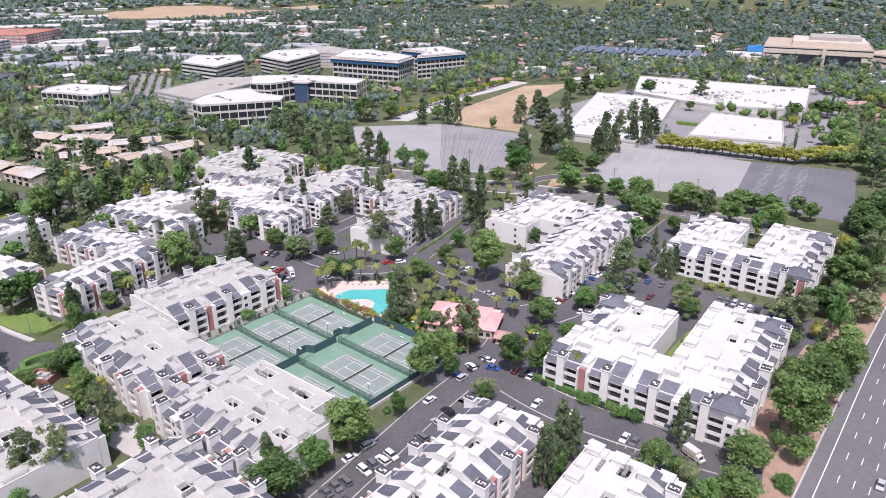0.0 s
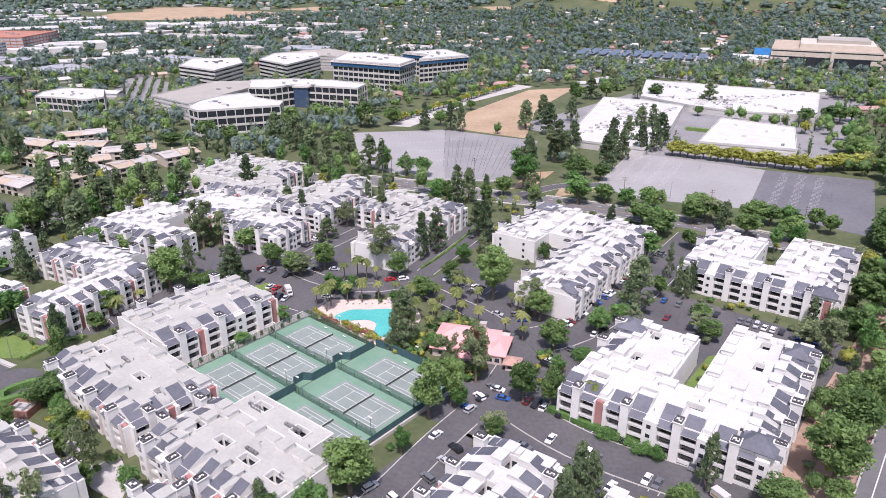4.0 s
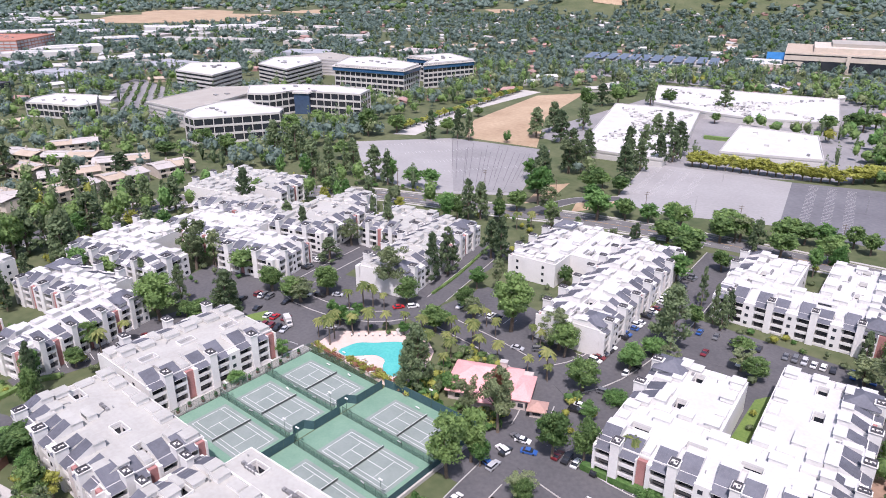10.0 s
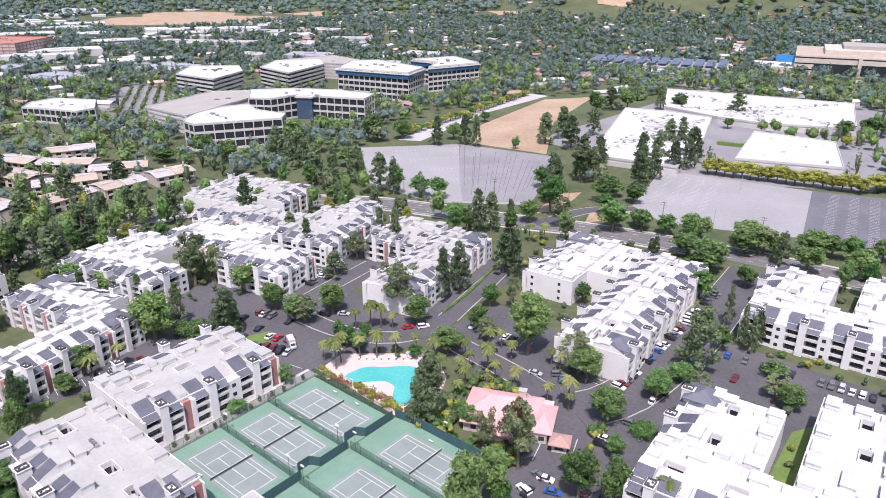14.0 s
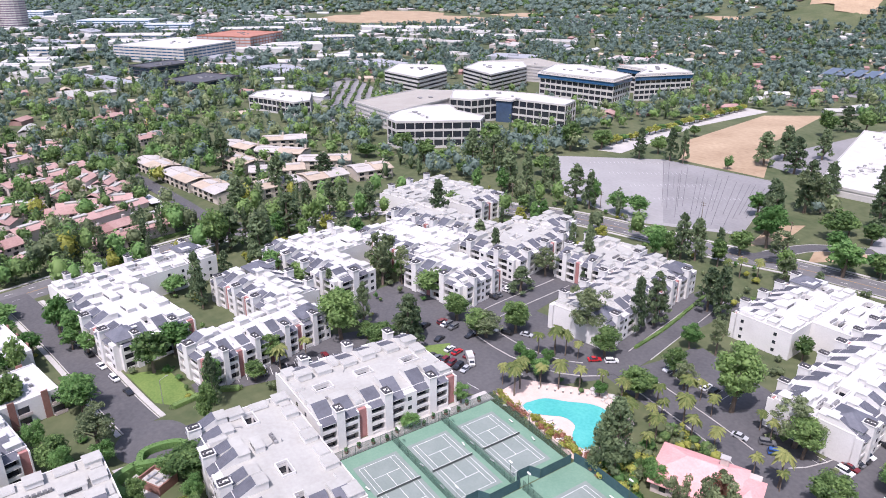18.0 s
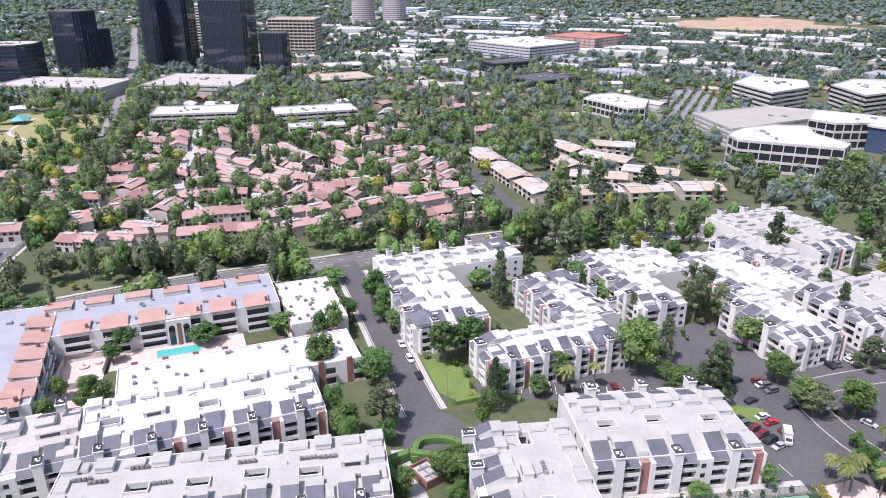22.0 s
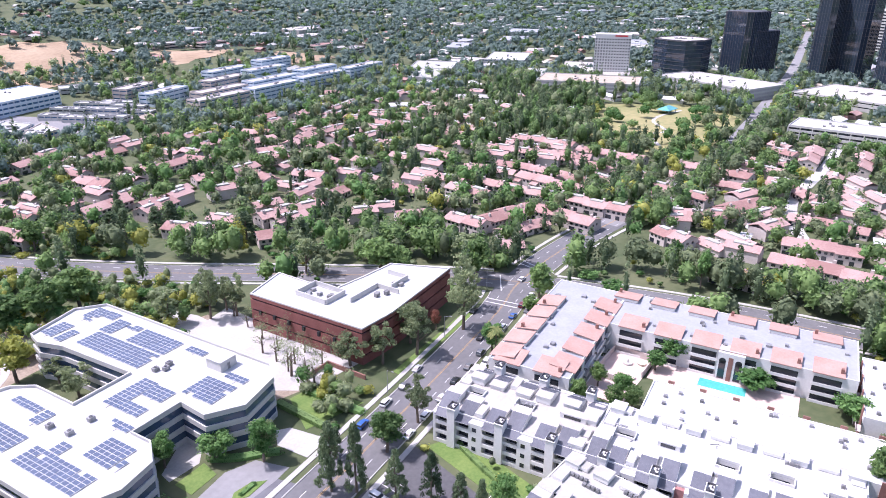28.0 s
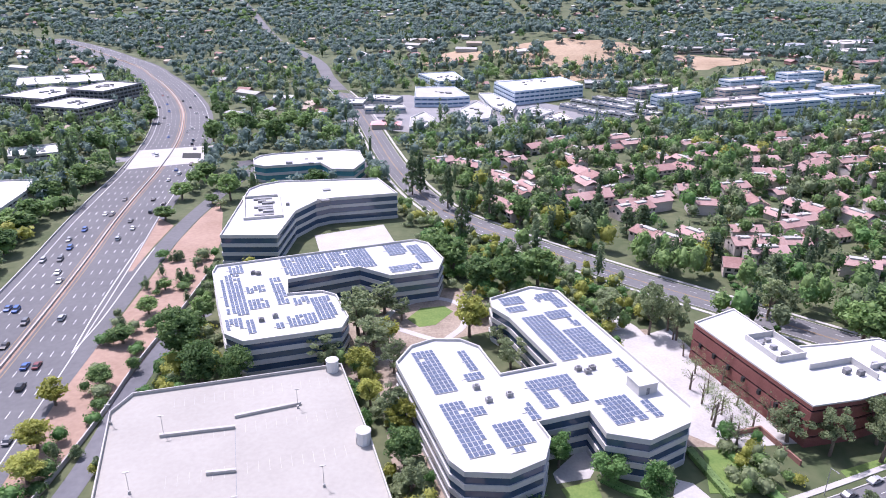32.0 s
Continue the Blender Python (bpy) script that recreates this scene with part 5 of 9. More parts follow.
def solar(m, rects, z, seed, gaps=0.015):
    """Arrays of tilted panels on a roof; each panel about 1.3 by 1.85 m with an aluminium edge."""
    rnd = random.Random(seed)
    for x0, x1, y0, y1 in rects:
        a = thing("solar_array", m @ pose(0, 0, z), "rows of blue solar panels on a white roof", "solar panels", "rooftop solar arrays")
        g, fr = Geo(), Geo()
        y = y0
        while y + 1.8 <= y1:
            x = x0
            while x + 1.25 <= x1:
                if not (rnd.random() < gaps):
                    g.box(x + 0.1, x + 1.22, y + 0.1, y + 1.78, 0.2, 0.3)
                    fr.box(x + 0.02, x + 1.3, y + 0.02, y + 1.86, 0.16, 0.26)
                x += 1.38
            y += 1.96
        tagged(part("solar_panel", g, SOLAR, a), kind="stuff")
        tagged(part("panel_frame", fr, ALU, a), kind="stuff")
        part("rail", Geo().box(x0, x1, (y0 + y1) / 2 - 0.05, (y0 + y1) / 2 + 0.05, 0, 0.14), STEEL, a)


SOL = pose(40, -290, 0, 0, 0, 12)
SOLB = pose(105, -355, 0, 0, 0, 14)
office("office_building", SOL, [(37, -14), (30, -22), (22, -24), (14, -21), (10, -15), (10, 1.6), (-7.5, 1.4), (-6.5, -29), (-4, -38), (-6, -45), (-24, -49.5), (-32, -43), (-32, 33), (-27, 39), (-13, 42), (-4, 36), (-5, 26), (10, 26), (10, 33), (15, 40), (25, 42), (35, 38), (37, 33)], 3, 3.9, "white banded three-storey office with rooftop solar panels", step=0.0, units=0, seed=1)
solar(SOL, [(24.3, 31.3, -18.2, 6), (15, 18.1, -14.7, -2), (15, 21.6, -1.9, 2.9), (25.1, 31.9, 10.1, 33.8), (20.8, 25, 14.1, 18.3), (13.7, 22, 22.9, 32.6), (17.7, 21.7, 33.1, 36.7), (8.2, 12.1, 16.7, 24.7), (-8.4, 6.5, 7.2, 13.2), (1.2, 5.7, 13.2, 21.6), (-7.8, -1.6, 13.2, 21.4), (-18.4, -8.8, 21.7, 33.4), (-23, -19, 25.8, 35.2), (-27.6, -23.8, 4.2, 12.3), (-18.7, -10, -28.6, 1.2), (-27.6, -18.9, -30, -23.6), (-27.6, -18.9, -16.6, 1.6), (-27.6, -24.4, -23.6, -16.6), (-17, -7.8, -44.4, -37), (-15.2, -7.8, -37, -33.2), (-29.6, -20.5, -43.4, -37.4), (-29.8, -25.6, -37.4, -31)], 12.5, 1)
for m, q in ((SOL, (-14.5, 8.5)), (SOL, (-12.6, 6.4)), (SOL, (-16.8, 7.2)), (SOL, (19.2, 5.8)), (SOL, (18.3, 12.7)), (SOL, (11.9, 12.1)), (SOLB, (18.5, -16.7)), (SOLB, (20.4, -18)), (SOLB, (22.6, 22.1)), (SOLB, (17.9, 20.9))):
    u = thing("rooftop_unit", m @ pose(*q, 12.45), "pale grey air handling unit on white roof", "air conditioner", "rooftop units")
    part("casing", Geo().box(-0.9, 0.9, -0.7, 0.7, 0.2, 1.3), ACM, u)
    part("fan_ring", Geo().rod((0, 0, 1.3), (0, 0, 1.45), 0.5, 0.5, 10), CAPM, u)
    part("curb", Geo().box(-1, 1, -0.8, 0.8, 0, 0.2), STEEL, u)
pent = thing("roof_penthouse", SOL @ pose(-24.6, 20.6, 12.45), "white box-shaped lift housing on the office roof", "penthouse")
part("wall", Geo().box(-3, 3, -3, 3, 0, 3.2), SPAND, pent)
part("roof", Geo().box(-3.2, 3.2, -3.2, 3.2, 3.2, 3.4), ROOFW, pent)
part("door", Geo().box(-0.5, 0.5, 2.98, 3.05, 0, 2.1), ACM, pent)
office("office_building", SOLB, [(33, -30), (-49, -30), (-53, -24), (-53, -6), (-47, 4), (-28, 3), (-19, -9), (9, -7), (11, 5), (-1, 7), (-5, 12), (-5, 30), (-1, 37), (30, 35), (35, 28), (35, -24)], 3, 3.9, "white banded office wing covered with solar panels", units=0, seed=2)
solar(SOLB, [(23.5, 29.8, -28, -20), (25.6, 31.5, -19.6, 17.1), (31.6, 34, -16, 13.7), (17.9, 25.4, -6.5, 0.3), (18.4, 25.4, 4.9, 12.9), (28.6, 34, 17.5, 27), (25, 28.4, 20, 31), (11.5, 15.8, -11.4, 12.7), (-9, 9.8, -28.6, -11), (-16.3, -9.3, -28.6, -11.2), (-26.3, -16.6, -28.6, -8), (-42, -32.6, -28.6, -16.7), (-48.4, -42.2, -25, -5.1), (-42, -29.4, -6.2, 0.9), (4.8, 10.8, 8.6, 16), (-2.3, 4.6, 10.7, 29.7), (5, 15.7, 22.1, 31.7), (16, 19.4, 25.6, 30.7)], 12.5, 2, 0.07)
office("office_building", pose(110, -445, 0, 0, 0, 8), [(43, 31), (30, -36), (24, -43), (14, -47), (-39, -40), (-44, -10), (-9, -10), (-2, -7), (3, -1), (9, 6), (19, 37)], 3, 4.1, "white banded office with a curved inner corner", units=5, seed=3)
office("office_building", pose(0, 0, 0), [(152, -551), (149, -559), (141, -564), (96, -571), (86, -566), (83, -540), (90, -521), (103, -523), (110, -538), (143, -533), (150, -538)], 2, 4.6, "low rounded white office with teal glass", glass=glassy("teal_glass", (0.04, 0.22, 0.28)), units=5, seed=4)
# roof plant wells on the office behind
g = Geo()
well = thing("roof_plant", pose(110, -445, 13.05, 0, 0, 8), "sunken roof plant enclosure with grey machines", "roof plant")
for b in ((15, 33, -22, -21), (15, 33, 11, 12), (15, 16, -21, 11), (32, 33, -21, 11)):
    part("screen_wall", Geo().box(*b, 0, 1.3), SPAND, well)
for i in range(7):
    part("machine", Geo().box(19, 28 - (i % 3) * 2, -19 + 4.2 * i, -16.5 + 4.2 * i, 0, 0.9 + 0.2 * (i % 3)), ACM, well)

# paths and planting beds between the solar-roofed offices
g = Geo()
ribbon(g, smooth_line([(48, -226), (70, -262), (66, -300), (62, -326), (52, -340), (50, -356), (60, -364), (74, -358), (80, -346), (70, -336), (62, -330)], 3), 0, 2.6, -0.1, 0.1)
ribbon(g, smooth_line([(50, -356), (34, -366), (14, -366)], 3), 0, 2.4, -0.1, 0.12)
ribbon(g, smooth_line([(66, -300), (76, -318), (92, -322)], 3), 0, 2.2, -0.1, 0.14)
tagged(part("pavement_garden_path", g, CONC), "pale winding path through office gardens", "path", kind="structure")

# parking garage
GAR = pose(110, -270, 0, 0, 0, 9)
garage = thing("parking_garage", GAR, "bright concrete parking garage with open roof deck", "garage")
gp = [(-20, -33), (40, -33), (45, -25), (43, 50), (-23, 60), (-22, 6)]
keep_clear(120, -262, 36, 46, 9)
for f in range(2):
    part("deck", Geo().slab(gp, 3.6 * f + 3.2, 3.6 * f + 3.6), CONCW if f else CONC, garage)
    part("spandrel", parapet(Geo(), gp, 3.6 * f + 3.6, 3.6 * f + 4.6, 0.35), CONC, garage)
# grey inset wall paints the dim depth between the decks
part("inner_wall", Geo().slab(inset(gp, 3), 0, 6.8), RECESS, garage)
part("ground_slab", Geo().slab(gp, -0.1, 0.1), CONC, garage)
for a, b in (((-6, -16), (12, -14.4)), ((12, -9.6), (31, -11)), ((12, 8.4), (19, 7.6))):
    part("ramp_wall", Geo().slab([a, b, (b[0], b[1] + 0.8), (a[0], a[1] + 0.8)], 7.2, 8.1), CONC, garage)
part("expansion_joint", Geo().box(11.9, 12.1, -9.5, 55, 7.2, 7.23), ACM, garage)
g = Geo()
for r in range(3):
    for i in range(17):
        x = -15 + 2.7 * i
        g.box(x, x + 0.1, -28 + 17 * r, -23.5 + 17 * r, 7.2, 7.225)
part("bay_line", g, CONC, garage)
for x, y in ((-17, -31), (-20, 6), (35, 20)):
    tower = part("stair_tower", Geo().rod((x, y, 7.2), (x, y, 11), 1.9, 1.9, 12), STUCCO, garage, "round white stair tower")
    part("tower_roof", Geo().rod((x, y, 11), (x, y, 11.5), 2.05, 0.6, 12), SPAND, tower)
    part("doorway", Geo().box(x + 1.2, x + 1.95, y - 0.5, y + 0.5, 7.2, 9.3), ACM, tower)
mast = thing("deck_lamp", GAR @ pose(-5, -14, 7.2), "thin lamp mast on the garage deck", "lamp", "garage lamps")
part("pole", Geo().rod((0, 0, 0), (0, 0, 6), 0.09, 0.06, 6), STEEL, mast)
part("footing", Geo().rod((0, 0, 0), (0, 0, 0.8), 0.35, 0.35, 8), CONC, mast)
part("lamp_head", Geo().box(-0.7, 0.7, -0.15, 0.15, 6, 6.2), STEEL, mast)
for q in ((30, -11), (12, 25), (-8, 20), (36, 10), (44, -20)):
    copy_thing(mast, GAR @ pose(*q, 7.2))

# red brick office
RED = pose(-30, -260, 0, 0, 0, 9)
rp = [(0, 0), (2, -50), (-17, -55), (-17, -28), (-33, -26), (-48, -25), (-57, -3), (-15, 1)]
redb = thing("brick_office", RED, "three-storey dark red brick office with white roof", "office building")
keep_clear(-56, -286, 32, 28, 9)
for f in range(3):
    part("brick_band", Geo().slab(rp, 4.2 * f, 4.2 * f + 2.9), BRICK, redb)
    part("glass_band", Geo().slab(inset(rp, 0.5), 4.2 * f + 2.9, 4.2 * f + 3.6), DARKGL, redb, "narrow dark window band")
    part("brick_course", Geo().slab(rp, 4.2 * f + 3.6, 4.2 * f + 4.2), BRICK, redb)
part("brick_top", Geo().slab(rp, 12.6, 13.2), BRICK, redb)
part("roof", Geo().slab(inset(rp, 0.5), 13.2, 13.25), ROOFW, redb)
part("parapet", parapet(Geo(), rp, 13.2, 13.7, 0.5), SPAND, redb, "pale roof coping")
for b in ((-17, -7, -36, -35.6), (-17, -7, -22, -21.6), (-17, -16.6, -36, -22), (-7, -6.6, -36, -22), (-28, -13, -16, -15.6), (-28, -27.6, -16, -6), (-40, -30, -11, -10.6), (-40, -39.6, -20, -11)):
    part("screen_wall", Geo().box(*b, 13.25, 15.2), SPAND, redb)
rr = random.Random(8)
for i in range(12):
    x, y = (rr.uniform(-15, -9), rr.uniform(-34, -24)) if i < 7 else (rr.uniform(-36, -16), rr.uniform(-14, -8))
    part("roof_unit", Geo().box(x, x + 1.8, y, y + 1.4, 13.25, 13.25 + rr.uniform(0.8, 1.7)), ACM, redb)
for i in range(6):
    part("vent_hood", Geo().box(1.4, 2.2, -46 + 7 * i, -45 + 7 * i, 6.4, 8.0), TYRE, redb)
planter = thing("brick_wall", RED @ pose(8, 4, 0), "low red brick garden wall beside the ramp", "wall")
part("wall", Geo().box(-2, 9, -14, -13.5, 0, 1.6).box(-2, -1.5, -13.5, 2, 0, 1.6), BRICKC, planter)

# salmon-tiled apartments
SS = pose(-90, -200, 0, 0, 0, 14)
ss = thing("apartment_building", SS, "pale apartments with grey roof and salmon tile patches", "apartment building")
rnd = random.Random(21)
for x0, x1, y0, y1 in ((-32, 34, -32, -6), (-33, -6, -6, 69)):
    mx, my = (x0 + x1) / 2, (y0 + y1) / 2
    c = SS @ Vector((mx, my, 0))
    keep_clear(c.x, c.y, (x1 - x0) / 2, (y1 - y0) / 2, 14)
    part("wall", Geo().box(x0, x1, y0, y1, 0, 9.6), STUCCO, ss)
    part("roof", Geo().box(x0 + 0.3, x1 - 0.3, y0 + 0.3, y1 - 0.3, 9.6, 9.7), GREYR, ss)
    part("parapet", parapet(Geo(), [(x0, y0), (x1, y0), (x1, y1), (x0, y1)], 9.6, 10.0, 0.3), STUCCO, ss)
    for i in range(18):
        x, y, s = rnd.uniform(x0 + 3, x1 - 3), rnd.uniform(y0 + 3, y1 - 3), rnd.uniform(0.4, 0.9)
        part("ac_unit", Geo().box(x - s, x + s, y - s, y + s, 9.7, 10.5), ACM, ss)


def tile_patch(x, y, turn, w=8.8, d=7.6):
    """A sloping tile roof over a bay with stacked balconies; outward is -y."""
    m = pose(x, y, 0, 0, 0, turn)

    def put(name, geo, mat, label=""):
        return piece(name, geo.mesh(name, mat), ss, m, label)

    put("tile_roof", Geo().solid([(-w / 2, -0.6, 9.8), (w / 2, -0.6, 9.8), (w / 2, d, 10.9), (-w / 2, d, 10.9), (-w / 2, -0.6, 10.1), (w / 2, -0.6, 10.1), (w / 2, d, 11.2), (-w / 2, d, 11.2)], [(0, 3, 2, 1), (4, 5, 6, 7), (0, 1, 5, 4), (1, 2, 6, 5), (2, 3, 7, 6), (3, 0, 4, 7)]), TILEO, "salmon clay tile roof")
    put("bay_wall", Geo().box(-w / 2 + 0.3, w / 2 - 0.3, 0.1, d - 0.1, 9.6, 10.0).box(-w / 2 + 0.3, w / 2 - 0.3, d - 1.2, d - 0.1, 9.6, 10.75), STUCCO)
    for f in range(3):
        put("window", Geo().box(-w / 2 + 0.6, w / 2 - 0.6, -0.08, 0.02, 0.4 + 3 * f, 2.5 + 3 * f), DARKGL)
        put("balcony", Geo().box(-w / 2 + 0.2, w / 2 - 0.2, -1.2, 0, 3 * f - 0.1, 3 * f + 0.1).box(-w / 2 + 0.2, w / 2 - 0.2, -1.2, -1.1, 3 * f + 0.1, 3 * f + 1.0), STUCCO)
    if rnd.random() < 0.6:
        put("brick_chimney", Geo().box(w / 2 - 1.4, w / 2 - 0.5, 1.5, 2.4, 9.7, 11.9), BRICKC, "square brick chimney")


for i in range(6):
    tile_patch(-6, 2 + 11.8 * i, 90)
    tile_patch(-33, 60 - 13 * i, -90)
for i in range(5):
    tile_patch(4 + 0 * i - 10 * i + 24, -32, 0)
    tile_patch(26 - 11 * i, -6, 180)
tile_patch(34, -26, 90)
tile_patch(34, -13, 90)
arch = thing("arched_entry", SS @ pose(-5.4, 34, 0, 0, 0, 90), "pale arched entrance with brick panel", "entrance")
part("frame", Geo().box(-4, 4, -1, 0, 0, 9.8), STUCCO, arch)
part("brick_panel", Geo().box(-0.7, 0.7, -1.08, -0.98, 0, 8.5), BRICKC, arch)
for x in (-2.4, 2.4):
    part("arch_opening", Geo().box(x - 1, x + 1, -1.06, -0.98, 0.5, 7).rod((x, -1.06, 7), (x, -0.98, 7), 1, 1, 14), DARKGL, arch)
part("canopy", Geo().box(-4, 4, 0, 4, 10, 10.2), ROOFT, arch)
# low white wings with brick chimneys
for cx, cy, hx, hy in ((-74, -143, 10, 36), (-117, -124, 18, 10)):
    b = thing("apartment_building", pose(cx, cy, 0, 0, 0, 14), "white flat-roofed apartments with brown brick chimneys", "apartment building")
    keep_clear(cx, cy, hx, hy, 14)
    part("wall", Geo().box(-hx, hx, -hy, hy, 0, 7.8), STUCCO, b)
    part("roof", Geo().box(-hx + 0.3, hx - 0.3, -hy + 0.3, hy - 0.3, 7.8, 7.9), ROOFW, b)
    part("parapet", parapet(Geo(), [(-hx, -hy), (hx, -hy), (hx, hy), (-hx, hy)], 7.8, 8.3, 0.3), STUCCO, b)
    for i in range(int(max(hx, hy) / 4.5)):
        for s in (0, 1):
            if hy > hx:
                x, y, r = (hx, -hx) [s], -hy + 5 + 9 * i, 90 - 180 * s
            else:
                x, y, r = -hx + 5 + 9 * i, (-hy, hy)[s], 180 * s
            m = pose(x, y, 0, 0, 0, r)
            piece("brick_panel", Geo().box(-0.9, 0.9, -0.35, 0, 0, 9.2).mesh("brick_panel", BRICKC), b, m, "brown brick chimney breast")
            for f in range(2):
                piece("window", Geo().box(1.4, 4.4, -0.08, 0.02, 0.7 + 3.6 * f, 2.7 + 3.6 * f).mesh("window", DARKGL), b, m)
                piece("balcony", Geo().box(1.2, 4.8, -1.3, 0, 3.6 * f + 0.1, 3.6 * f + 0.25).box(1.2, 4.8, -1.3, -1.2, 3.6 * f + 0.25, 3.6 * f + 1.1).mesh("balcony", PINKW), b, m)
    for i in range(22):
        x, y = rnd.uniform(-hx + 2, hx - 2), rnd.uniform(-hy + 2, hy - 2)
        part("ac_unit", Geo().box(x - 0.5, x + 0.5, y - 0.5, y + 0.5, 7.9, 8.7), ACM, b)
court = thing("small_pool", pose(-98, -168, 0, 0, 0, 14), "small turquoise pool in an apartment courtyard", "swimming pool")
part("paving", Geo().box(-6, 6, -22, 22, -0.1, 0.08), DECKP, court)
part("water", Geo().box(-2.4, 2.4, -7, 7, 0, 0.13), POOL, court)
part("coping", Geo().box(-2.8, -2.4, -7.4, 7.4, 0, 0.16).box(2.4, 2.8, -7.4, 7.4, 0, 0.16).box(-2.4, 2.4, -7.4, -7, 0, 0.16).box(-2.4, 2.4, 7, 7.4, 0, 0.16), CONC, court)
patio = thing("patio_walls", pose(-86.5, -196, 0, 0, 0, 8), "pale walled patio with planters and fountain", "patio")
part("paving", Geo().box(-10, 20, -7, 7, -0.1, 0.1), DECKP, patio)
for b in ((-10, 9, -7, -6.6), (-10, -9.6, -6.6, 7), (8.6, 9, -6.6, 5), (-9.6, 2, 6.6, 7)):
    part("wall", Geo().box(*b, 0, 2.4), PINKW, patio)
for x, y in ((-6, 4), (4, 4), (6, -4), (13, 2), (17, -4)):
    part("planter", Geo().rod((x, y, 0.1), (x, y, 0.8), 1.3, 1.5, 10), TANW, patio)
part("fountain", Geo().rod((-4, 0, 0.1), (-4, 0, 0.7), 1.6, 1.6, 12).rod((-4, 0, 0.7), (-4, 0, 1.8), 0.3, 0.2, 8), CONC, patio)

# ---- pink townhouses ----


def house_parts(variant):
    """Parts of a 12 m townhouse unit: ridge along x, front towards -y."""
    g = {}
    tall = (4.9, 4.7, 3.0)[variant]
    deep = (5.5, 6.0, 5.0)[variant]
    wall = Geo().box(-5.9, 5.9, -deep, deep, 0, tall)
    wall.solid([(-5.9, -deep, tall), (-5.9, deep, tall), (-5.9, 0, tall + 2.1), (-5.7, -deep, tall), (-5.7, deep, tall), (-5.7, 0, tall + 2.1)], [(0, 1, 2), (3, 5, 4), (0, 2, 5, 3), (1, 4, 5, 2)])
    wall.solid([(5.7, -deep, tall), (5.7, deep, tall), (5.7, 0, tall + 2.1), (5.9, -deep, tall), (5.9, deep, tall), (5.9, 0, tall + 2.1)], [(0, 1, 2), (3, 5, 4), (0, 2, 5, 3), (1, 4, 5, 2)])
    g["wall"] = wall.mesh("wall", PINKW)
    wall.box(2.2, 3.3, 1.0, 2.0, tall, tall + 3.4)
    k = len(wall.f)
    for sy in (-1, 1):
        for x in (-4.6, -1.6, 1.2, 3.8):
            wall.box(x, x + 1.5, sy * deep - 0.05, sy * deep + 0.05, tall - 1.7, tall - 0.5)
        # ground-floor dark panels paint the shade of garage and porch recesses
        wall.box(-5.2, -2.0, sy * deep - 0.06, sy * deep + 0.06, 0.1, tall * 0.45).box(0.4, 2.6, sy * deep - 0.06, sy * deep + 0.06, 0.1, tall * 0.45)
    for sx in (-5.9, 5.9):
        wall.box(sx - 0.05, sx + 0.05, -2.4, -0.8, tall - 1.7, tall - 0.6).box(sx - 0.05, sx + 0.05, 1, 2.4, tall - 1.7, tall - 0.6)
    g["plain"] = wall.mesh("wall", PINKW)
    g["plain"].materials.append(DARKGL)
    for f in g["plain"].polygons:
        f.material_index = int(f.index >= k)
    g["roof"] = Geo().gable(-6.3, 6.3, -deep - 0.5, deep + 0.5, tall - 0.1, tall + 2.2).mesh("roof", TILEP)
    if variant != 2:
        g["porch"] = Geo().box(-5, -0.6, -deep - 2.6, -deep, 0, 2.7).mesh("garage", PINKW)
        g["porch_roof"] = Geo().solid([(-5.3, -deep - 3, 2.6), (-0.3, -deep - 3, 2.6), (-0.3, -deep, 3.7), (-5.3, -deep, 3.7), (-5.3, -deep - 3, 2.85), (-0.3, -deep - 3, 2.85), (-0.3, -deep, 3.95), (-5.3, -deep, 3.95)], [(0, 3, 2, 1), (4, 5, 6, 7), (0, 1, 5, 4), (1, 2, 6, 5), (2, 3, 7, 6), (3, 0, 4, 7)]).mesh("porch_roof", TILEP)
        g["garage_door"] = Geo().box(-4.4, -1.2, -deep - 2.66, -deep - 2.58, 0.05, 2.2).mesh("garage_door", SPAND)
    if variant == 0:
        g["roof_deck"] = Geo().box(-4, 3, -1.5, 1.3, tall + 0.6, tall + 2.5).mesh("roof_deck", ROOFG)
    g["chimney"] = Geo().box(2.2, 3.3, 1.0, 2.0, tall, tall + 3.4).mesh("chimney", PINKW)
    w = Geo()
    for x in (0.6, 3.4):
        w.box(x, x + 1.5, -deep - 0.05, -deep + 0.02, tall - 1.9, tall - 0.7).box(x, x + 1.5, deep - 0.02, deep + 0.05, tall - 1.9, tall - 0.7)
    w.box(5.88, 5.95, -2, -0.6, tall - 2, tall - 0.8).box(5.88, 5.95, 1, 2.4, tall - 2, tall - 0.8).box(-5.95, -5.88, -2, -0.6, tall - 2, tall - 0.8)
    g["window"] = w.mesh("window", DARKGL)
    return g


